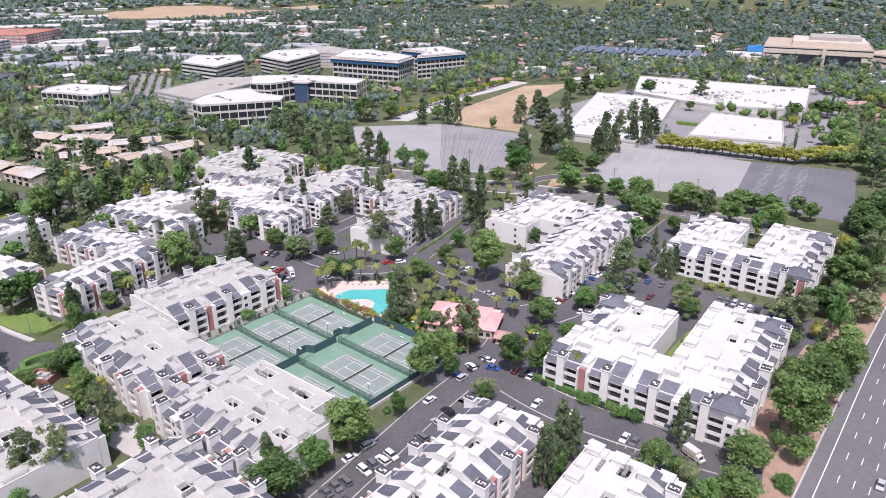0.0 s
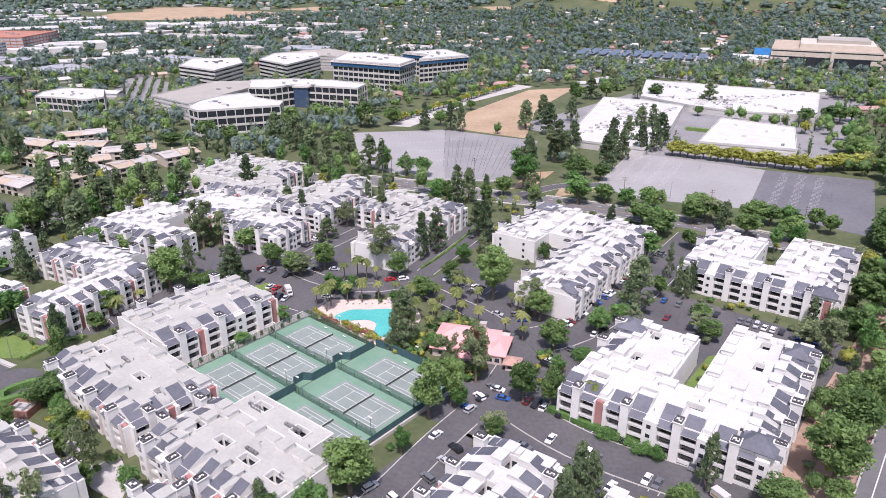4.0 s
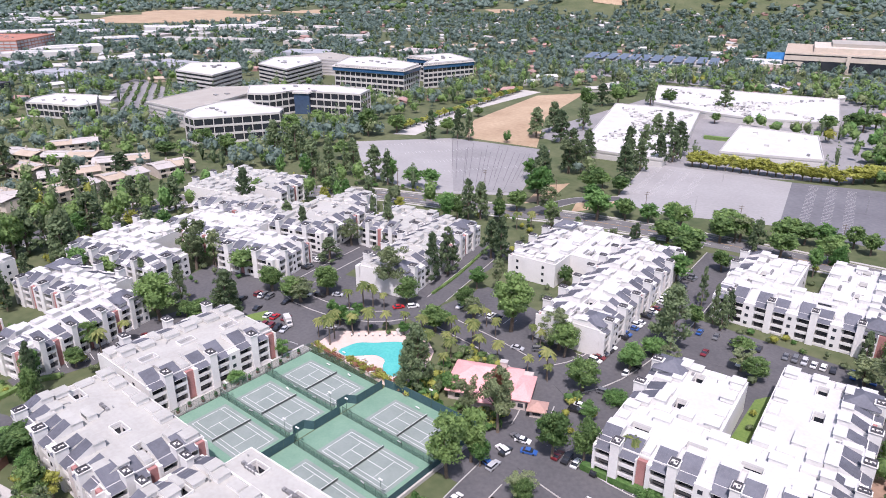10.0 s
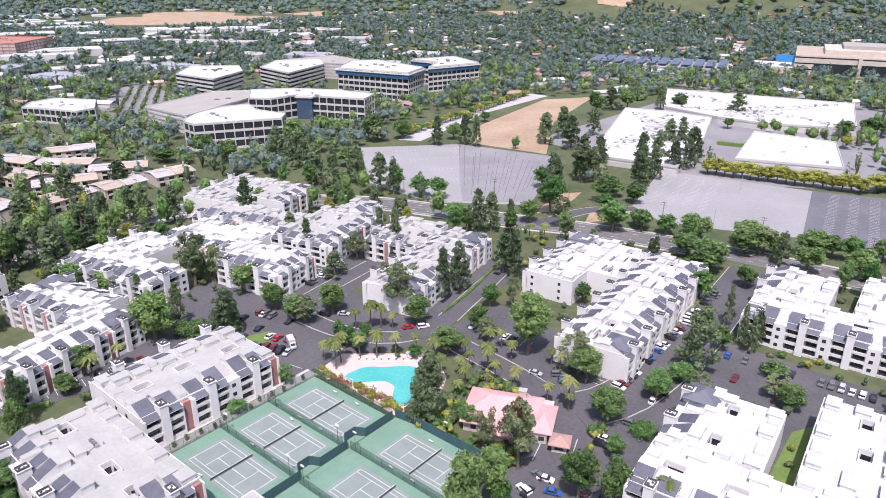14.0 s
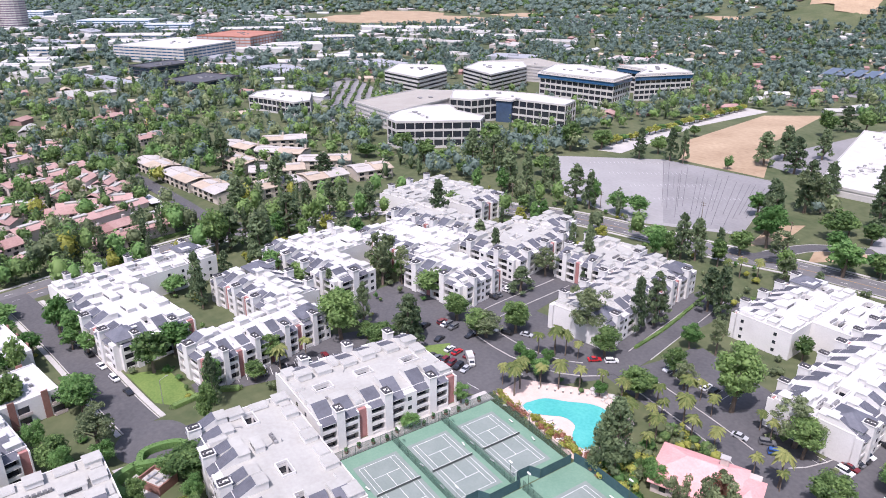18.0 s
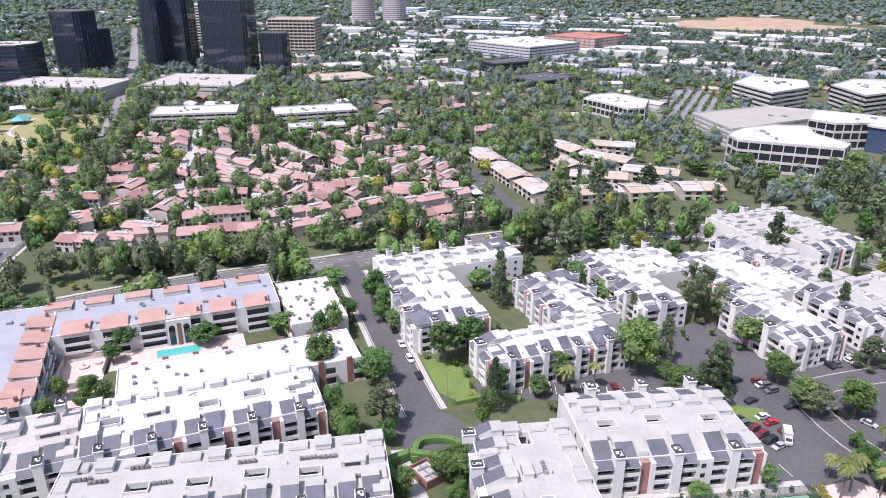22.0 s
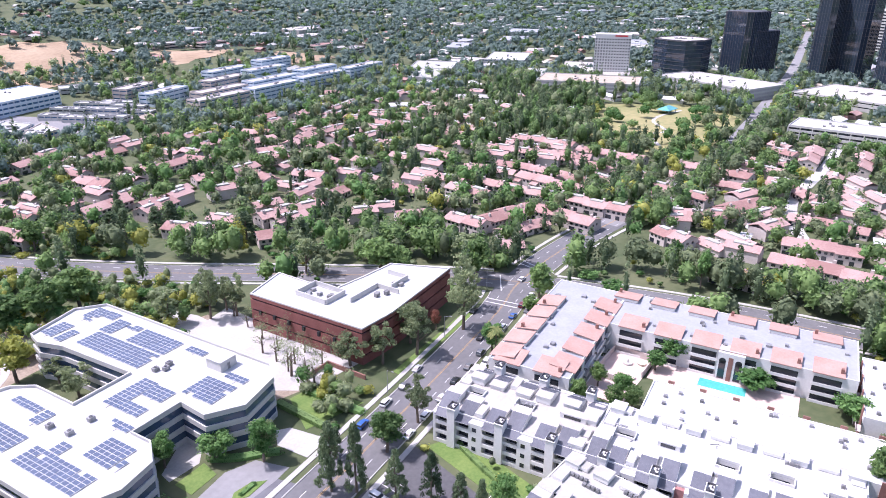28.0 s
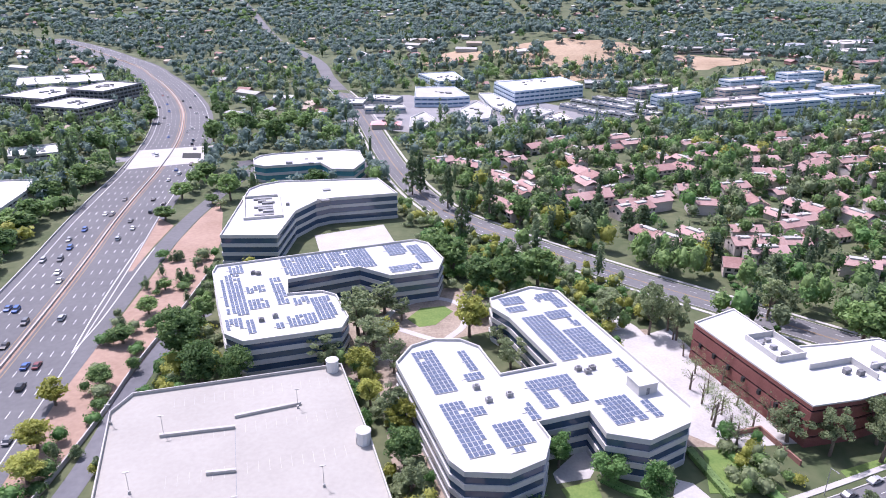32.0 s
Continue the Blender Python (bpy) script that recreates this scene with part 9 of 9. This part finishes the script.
# flowering shrubs between the courts and the pool
x, y = wr.uniform(-8, 40, 400), wr.uniform(6.6, 12, 400)
ok = ~inside(x, y, 14, 19, 11, 8) & (y < 9.5 + 0.05 * x)
woods("trees", x[ok][:70], y[ok][:70], wr.uniform(0.8, 2.6, 70)[:ok.sum()], wr.uniform(0.6, 1.5, 70)[:ok.sum()], 70, 0.26, LEAF["y"], "yellow-green shrubs between the courts and pool", 71)
woods("trees", x[ok][70:120], y[ok][70:120], wr.uniform(0.8, 2.0, 50)[:max(0, ok.sum() - 70)], wr.uniform(0.6, 1.2, 50)[:max(0, ok.sum() - 70)], 70, 0.26, LEAF["r"], "rusty flowering shrubs beside the pool deck", 72)
# shrubs round the clubhouse, small trees in rows on the office lot
x, y = wr.uniform(34, 80, 500), wr.uniform(7, 48, 500)
ok = free(x, y, 0.4)
x, y = x[ok][:110], y[ok][:110]
mixed(x, y, (1.4, 4.6), (1.0, 2.2), 90, 0.22, 75, "and shrubs round the clubhouse", 0.8, GARDEN)
x = np.array([-420 - 9.5 * (i % 18) for i in range(126)]) + wr.uniform(-1, 1, 126)
y = 160 + 0.62 * (-420 - x) + 11 * (np.arange(126) // 18) - 20
ok = ~inside(x, y, -488, 132, 48, 34)
mixed(x[ok], y[ok], (4, 7), (1.8, 3.0), 40, 0.3, 77, "in rows on the office parking lot", 0.7, (("b", 0.6, "mid green"), ("e", 0.4, "grey-green")))
# belt along the curved avenue
line = ROADS["road_curved"][0]
px, py = [], []
for a, b in zip(line, line[1:]):
    d = b - a
    if -420 < a.y < 160 and a.x < 60:
        s = Vector((-d.y, d.x, 0)).normalized()
        for o in (13, 18, -12.5):
            if wr.random() < (0.32 if o > 0 else 0.3) * (1.0 if a.y < -60 else 0.5):
                q = a - s * o + d * wr.random()
                if a.y < -150 and (o != 13 or wr.random() < 0.6):
                    q = a + s * (o + 2.5)
                px.append(q.x + wr.uniform(-1.5, 1.5)), py.append(q.y + wr.uniform(-1.5, 1.5))
                q = a + s * o + d * wr.random()
                px.append(q.x + wr.uniform(-1.5, 1.5)), py.append(q.y + wr.uniform(-1.5, 1.5))
x, y = np.array(px), np.array(py)
ok = free(x, y, 1.0)
x, y = x[ok], y[ok]
mixed(x, y, (10, 19), (2.8, 5.0), 170, 0.2, 35, "along the curved avenue")
# broad older trees behind the belt, along the straight avenue and on the park lawn
br = np.random.default_rng(91)
px, py = [], []
for a, b in zip(line, line[1:]):
    if -330 < a.y < -30 and a.x < -80:
        s = Vector((a.y - b.y, b.x - a.x, 0)).normalized()
        for o in (14, 21, 28):
            if br.random() < 0.5:
                q = a + s * (o + br.uniform(-2, 2))
                px.append(q.x), py.append(q.y + br.uniform(-2, 2))
west = ROADS["road_avenue_west"][0]
for a, b in zip(west, west[1:]):
    if -560 < a.x < -212:
        s = Vector((a.y - b.y, b.x - a.x, 0)).normalized()
        for o in (-20, -13, 12, 18, 24):
            if br.random() < 0.6 and (o < 0 or a.x > -290):
                q = a + s * (o + br.uniform(-2, 2))
                px.append(q.x), py.append(q.y)
x, y = np.array(px), np.array(py)
ok = free(x, y, -1.5)
mixed(x[ok], y[ok], (10, 17), (3.8, 6.2), 230, 0.17, 92, "grown broad beside the avenues", 0.8, (("b", 0.4, "mid green"), ("c", 0.3, "dark conifer"), ("e", 0.3, "grey-green")))
x, y = br.uniform(-520, -362, 60), br.uniform(-430, -318, 60)
ok = (br.random(60) < 0.5) & (abs(y + 352 - 0.25 * (x + 420)) > 9)
mixed(x[ok], y[ok], (7, 13), (3.6, 6.0), 200, 0.18, 93, "standing singly on the park lawn", 0.8, (("b", 0.6, "mid green"), ("l", 0.4, "bright green")))
# around the park and its tall conifers
x, y = wr.uniform(-620, -250, 2600), wr.uniform(-640, -300, 2600)
ok = free(x, y, 0.5) & (abs(y - np.interp(x, [-700, -513, -370, -250, -210], [-354, -312, -284, -272, -271])) > 16) & (inside(x, y, -420, -470, 170, 70, 20) | (inside(x, y, -560, -400, 60, 120) & (wr.random(2600) < 0.6)) | (wr.random(2600) < 0.06))
x, y = x[ok][:400], y[ok][:400]
mixed(x, y, (12, 19), (3.4, 5.6), 100, 0.21, 41, "around the park", 0.8, (("c", 0.45, "tall dark conifer"), ("b", 0.35, "mid green"), ("e", 0.2, "grey-green")))
# belts along the far avenue, around the sheds and east of the freeway
x, y = wr.uniform(-700, -210, 900), wr.uniform(-22, 22, 900)
y = y + np.interp(x, [-700, -513, -370, -250, -210], [-354, -312, -284, -272, -271])
ok = free(x, y, -1.5) & ((x > -290) | (y > 9 + np.interp(x, [-700, -513, -370, -250, -210], [-354, -312, -284, -272, -271])))
x, y = x[ok][:330], y[ok][:330]
mixed(x, y, (8, 15), (2.6, 4.6), 40, 0.28, 61, "along the straight avenue")
x, y = wr.uniform(-170, 150, 1400), wr.uniform(292, 700, 1400)
ok = free(x, y, 0.5) & (y > 300 + 0.3 * (x + 40)) & ~((x > 0) & (x < 90) & (y < 350))
x, y = x[ok][:330], y[ok][:330]
mixed(x, y, (6, 14), (2.6, 5.0), 50, 0.26, 63, "between the white sheds")
x, y = wr.uniform(243, 300, 700), wr.uniform(-720, -230, 700)
ok = free(x, y, 0.5)
x, y = x[ok][:240], y[ok][:240]
mixed(x, y, (6, 13), (3.0, 5.6), 60, 0.26, 65, "on the far side of the freeway")
# freeway banks and the slopes
x, y = wr.uniform(142, 170, 700), wr.uniform(-60, 420, 700)
ok = free(x, y, 0.0)
x, y = x[ok][:150], y[ok][:150]
mixed(x, y, (5, 11), (2.5, 5.0), 760, 0.085, 43, "on the bank above the freeway", 0.8, (("b", 0.4, "mid green"), ("e", 0.3, "grey-green"), ("y", 0.15, "yellow-green"), ("l", 0.15, "bright green")))
x, y = wr.uniform(148, 178, 260), wr.uniform(-430, -235, 260)
ok = free(x, y, -1.0)
x, y = x[ok][:80], y[ok][:80]
mixed(x, y, (2.2, 6), (1.8, 3.6), 330, 0.12, 45, "and scrub on the reddish slope")
# near planting between the offices
x, y = wr.uniform(-20, 150, 2400), wr.uniform(-480, -230, 2400)
ok = free(x, y, 0.5)
x, y = x[ok][:640], y[ok][:640]
mixed(x, y, (1.8, 8.5), (1.3, 3.6), 210, 0.14, 47, "among the offices", 0.8, GARDEN)
# middle distance
x, y = sector(wr, 11000, 400, 900)
ok = free(x, y, 1.0) & ~inside(x, y, -250, -330, 260, 250) & ~inside(x, y, 40, 430, 110, 170) & ~(inside(x, y, -395, 5, 175, 115) & (wr.random(11000) < 0.45))
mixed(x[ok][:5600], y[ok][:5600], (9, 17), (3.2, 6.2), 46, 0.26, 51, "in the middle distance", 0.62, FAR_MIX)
x, y = sector(wr, 17000, 880, 1700)
ok = free(x, y, 2.0)
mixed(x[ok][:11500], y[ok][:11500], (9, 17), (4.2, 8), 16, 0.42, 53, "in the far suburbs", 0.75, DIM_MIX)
x, y = sector(wr, 15000, 1700, 3000)
ok = free(x, y, 2.0)
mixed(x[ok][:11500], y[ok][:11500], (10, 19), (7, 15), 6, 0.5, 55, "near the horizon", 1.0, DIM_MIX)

# ---- cars ----


def car_shape(w, prof, z_belt):
    """A car body: side profile (x, z) swept across, drawn in towards the roof."""
    g = Geo()
    n = len(prof)
    rows = []
    for s in (-1, 1):
        rows.append([(x, s * (w if z <= z_belt else w * 0.82), z) for x, z in prof])
    v = rows[0] + rows[1]
    f = [tuple(range(n)), tuple(range(2 * n - 1, n - 1, -1))]
    f += [(i, n + i, n + (i + 1) % n, (i + 1) % n) for i in range(n)]
    return g.solid(v, f)


SEDAN = [(-2.25, 0.3), (2.25, 0.3), (2.3, 0.62), (1.1, 0.88), (-1.6, 0.92), (-2.3, 0.84)]
CABIN = [(1.15, 0.86), (0.35, 1.38), (-0.9, 1.4), (-1.75, 0.9)]
ROOFS = [(0.42, 1.36), (0.3, 1.42), (-0.85, 1.44), (-1.0, 1.36)]
SUVB = [(-2.25, 0.35), (2.25, 0.35), (2.3, 0.85), (1.15, 1.05), (-2.2, 1.08), (-2.3, 0.8)]
SUVC = [(1.2, 1.03), (0.5, 1.62), (-1.95, 1.66), (-2.2, 1.06)]
SUVR = [(0.55, 1.6), (0.4, 1.7), (-1.85, 1.74), (-2.0, 1.62)]
WHEEL = Geo().rod((0, -0.11, 0), (0, 0.11, 0), 0.33, 0.33, 10).mesh("wheel", TYRE)
CABIN_GLASS = [car_shape(0.86, c, 9).mesh("cabin_glass", DARKGL) for c in (CABIN, SUVC)]
COLOURS = {"white": (0.75, 0.75, 0.74), "silver": (0.42, 0.43, 0.44), "black": (0.02, 0.02, 0.022), "grey": (0.13, 0.135, 0.14), "blue": (0.03, 0.1, 0.32), "red": (0.5, 0.02, 0.025), "dark red": (0.16, 0.02, 0.025), "yellow": (0.75, 0.36, 0.02)}
CARS = {}
for c, rgb in COLOURS.items():
    m = surface(c.replace(" ", "_") + "_car_paint", tuple(v * 0.9 for v in rgb), rgb, 0.3, 0.5, 4, coat=0.6)
    for k, (body, top) in enumerate(((SEDAN, ROOFS), (SUVB, SUVR))):
        CARS[c, k] = (car_shape(0.92, body, 9).solid(car_shape(0.74, top, 9).v, car_shape(0.74, top, 9).f).mesh("body", m),)


WHEELS = Geo()
for _x in (-1.4, 1.4):
    for _y in (-0.83, 0.83):
        WHEELS.rod((_x, _y - 0.11, 0.33), (_x, _y + 0.11, 0.33), 0.33, 0.33, 8)
WHEELS = WHEELS.mesh("wheel_set", TYRE)


def car(x, y, ang, colour="white", k=0, z=0.1, far=False):
    far = far or not (-30 < x < 130 and -70 < y < 30)
    ob = thing("car", pose(x, y, z, 0, 0, ang), "%s %s standing on the asphalt" % (colour, ("sedan", "sport utility car")[k]), "car", "cars")
    piece("body", CARS[colour, k][0], ob)
    piece("cabin_glass", CABIN_GLASS[k], ob)
    if far:
        piece("wheel_set", WHEELS, ob)
        return
    for sx in (-1.4, 1.4):
        for sy in (-0.83, 0.83):
            piece("wheel", WHEEL, ob, pose(sx, sy, 0.33))


cr = random.Random(12)
PICK = ["white", "white", "silver", "black", "grey", "grey", "black", "white", "blue", "dark red"]


def park_row(x, y, ang, n, pitch=2.7, fill=0.7):
    """Cars side by side in bays."""
    for i in range(n):
        if cr.random() < fill:
            car(x + math.cos(radians(ang)) * pitch * i, y + math.sin(radians(ang)) * pitch * i, ang + 90 + cr.choice((0, 180)) + cr.uniform(-2, 2), cr.choice(PICK), cr.randrange(2))


park_row(72.6, 62, 91, 31, 2.9, 0.72)
park_row(86, 11.5, 4, 20, 2.8, 0.55)
park_row(104, 0.5, 4, 12, 2.8, 0.35)
park_row(-61.5, 46, 105, 10, 2.9, 0.45)
park_row(-38, 3, 20, 8, 2.9, 0.7)
park_row(13, 64, 5, 8, 2.8, 0.7)
park_row(3, -211, 5, 8, 3.0, 0.6)
park_row(-60, -48, 84, 12, 3.0, 0.4)
park_row(84, -66, 82, 8, 3.0, 0.5)
park_row(-56, 20, 10, 6, 2.9, 0.5)
park_row(92, 104, 4, 20, 2.9, 0.55)
park_row(96, 90.5, 4, 16, 2.9, 0.45)
car(-5, 48, 60, "red", 0)
car(-1, 52, 60, "white", 1)
for q in ((78, -19, 90, "white", 0), (78, -3, 90, "silver", 1), (77, 4, 90, "black", 0), (100, -7, 4, "grey", 0), (98, -11, 4, "white", 1), (79, -53, 84, "white", 0), (79, -46, 84, "silver", 1), (126, -6, 90, "white", 0)):
    car(*q)
car(78, 11, 15, "white", 0)
car(82, 8, 20, "blue", 0)
box_truck = thing("box_truck", pose(-27, 12, 0.1, 0, 0, -25), "white delivery truck standing in the lot", "truck")
part("box", Geo().box(-3.6, 0.8, -1.15, 1.15, 0.7, 2.9), SPAND, box_truck)
part("cab", car_shape(1.0, [(0.9, 0.4), (2.9, 0.4), (3.0, 1.1), (2.3, 1.35), (1.8, 2.1), (0.9, 2.2)], 9), SPAND, box_truck)
part("windscreen", Geo().solid([(2.32, -0.85, 1.38), (2.32, 0.85, 1.38), (1.84, 0.75, 2.06), (1.84, -0.75, 2.06)], [(0, 1, 2, 3)]), DARKGL, box_truck)
for sx in (-2.4, 2.0):
    for sy in (-0.95, 0.95):
        piece("wheel", WHEEL, box_truck, pose(sx, sy, 0.38) @ Matrix.Diagonal((1.15, 1.15, 1.15, 1)))
for q in ((-57, 13, 110, "black", 1), (-54, 20, 110, "white", 0), (-41, 32, 20, "white", 1), (-36, 35, 20, "black", 1), (-31, 40, 30, "silver", 0), (-35, 12, 105, "red", 0), (-38, 11, 105, "white", 0), (-31, 14, 105, "dark red", 0), (-46, 12, 110, "black", 0), (-13, 20, 20, "silver", 0), (4, 89, 100, "silver", 0), (76, -3, 165, "blue", 0), (76, 4, 165, "white", 1), (76, 11, 165, "grey", 0), (82, 36, 10, "white", 0), (82, 33, 10, "black", 1), (84, 47, 10, "grey", 1), (84, 62, 100, "white", 0), (84, 68, 0, "black", 1), (58, 54, 40, "blue", 1), (54, 56, 40, "grey", 1), (48, 52, 15, "silver", 0), (86, -20, 172, "black", 1), (87, -26, 172, "silver", 0), (88, -34, 172, "grey", 1)):
    car(*q)
car(-52, -30, 70, "yellow", 0)
for i, (c, k) in enumerate((("black", 1), ("grey", 0), ("silver", 1), ("black", 1), ("white", 0), ("white", 1), ("black", 0))):
    car(-135 + 10.5 * i, -100.2 + 2.1 * i, 13, c, k)
for q in ((-40, -245, 197, "silver", 0), (-20, -238.5, 197, "white", 1), (-30, -241, 197, "grey", 0), (-8, -235.5, 197, "blue", 1), (-58, -231, 17, "white", 1), (-36, -228, 17, "silver", 0), (-84, -258, 195, "black", 0), (-120, -262, 190, "white", 0), (-98, -243, 15, "grey", 1), (-70, -243, 15, "black", 0), (-86, -100, 13, "blue", 0), (90, -408, 60, "white", 0), (84, -412, 60, "silver", 1), (96, -404, 60, "grey", 0)):
    car(*q)
for i in range(11):
    car(-14 - 9.6 * i, -222.6 - 2.75 * i, 196.5, PICK[i % 10], i % 2)
pole = thing("utility_pole", pose(-28, 200, 0), "tall wooden utility pole with cross arms", "utility pole", "utility poles")
part("shaft", Geo().rod((0, 0, 0), (0, 0, 13), 0.2, 0.13, 7), BARK, pole)
for z in (11.2, 12.4):
    part("cross_arm", Geo().box(-1.3, 1.3, -0.08, 0.08, z, z + 0.16), BARK, pole)
for q in ((20, 212), (66, 221), (-70, 190), (-112, 160), (-150, 130), (112, 224)):
    copy_thing(pole, pose(*q, 0, 0, 0, 15))
lamp_post = thing("street_lamp", pose(-24, -242, 0), "grey street lamp with a curved arm", "street lamp", "street lamps")
part("shaft", Geo().rod((0, 0, 0), (0, 0, 8.5), 0.12, 0.08, 7), STEEL, lamp_post)
part("arm", Geo().rod((0, 0, 8.4), (0, 2.2, 9.0), 0.05, 0.05, 6), STEEL, lamp_post)
part("lamp_head", Geo().box(-0.15, 0.15, 2.0, 2.8, 8.9, 9.05), ACM, lamp_post)
for q in ((-62, -253), (-104, -268), (-60, -80), (40, 230), (30, 300), (110, 290), (-120, 230)):
    copy_thing(lamp_post, pose(*q, 0, 0, 0, 15))
van = thing("removal_truck", pose(150, 7, 0.1, 0, 0, -20), "small white and orange box truck, parked", "truck")
part("box", Geo().box(-3.2, 1.2, -1.1, 1.1, 0.8, 3.0), SPAND, van)
part("stripe", Geo().box(-3.0, 1.0, -1.13, -1.1, 1.2, 1.7), PAINTY, van)
part("cab", car_shape(0.98, [(1.2, 0.5), (3.0, 0.5), (3.1, 1.2), (2.5, 1.35), (2.1, 2.1), (1.2, 2.15)], 9), SPAND, van)
part("windscreen", Geo().solid([(2.52, -0.8, 1.38), (2.52, 0.8, 1.38), (2.14, 0.7, 2.05), (2.14, -0.7, 2.05)], [(0, 1, 2, 3)]), DARKGL, van)
part("chassis", Geo().box(-3.2, 2.8, -0.8, 0.8, 0.4, 0.8), TYRE, van)
for sx in (-2.2, 2.2):
    for sy in (-0.9, 0.9):
        piece("wheel", WHEEL, van, pose(sx, sy, 0.4) @ Matrix.Diagonal((1.25, 1.25, 1.25, 1)))
# traffic, standing still
for i in range(64):
    t = cr.uniform(0.15, 0.62)
    j = int(t * (len(FWY) - 2))
    a, b = FWY[j], FWY[j + 1]
    if not (-1000 < a.y < -300 or 20 < a.y < 60):
        continue
    d = (b - a).normalized()
    o = cr.choice((-18.6, -15, -11.4, -7.8, -4.3, 4.3, 7.8, 11.4, 15, 18.6))
    car(a.x - d.y * o, a.y + d.x * o, math.degrees(math.atan2(d.y, d.x)) + (180 if o > 0 else 0), cr.choice(PICK), cr.randrange(2), far=True)
fw = random.Random(2)
for i in range(46):
    y = -290 - 13 * i + fw.uniform(-4, 4)
    j = min(range(len(FWY)), key=lambda q: abs(FWY[q].y - y))
    a, b = FWY[j], FWY[min(j + 1, len(FWY) - 1)]
    d = (b - a).normalized()
    o = fw.choice((-18.6, -15, -11.4, -7.8, -4.3, 4.3, 7.8, 11.4, 15, 18.6))
    car(a.x - d.y * o, a.y + d.x * o + fw.uniform(-3, 3), math.degrees(math.atan2(d.y, d.x)) + (180 if o > 0 else 0), fw.choice(PICK), fw.randrange(2), far=True)
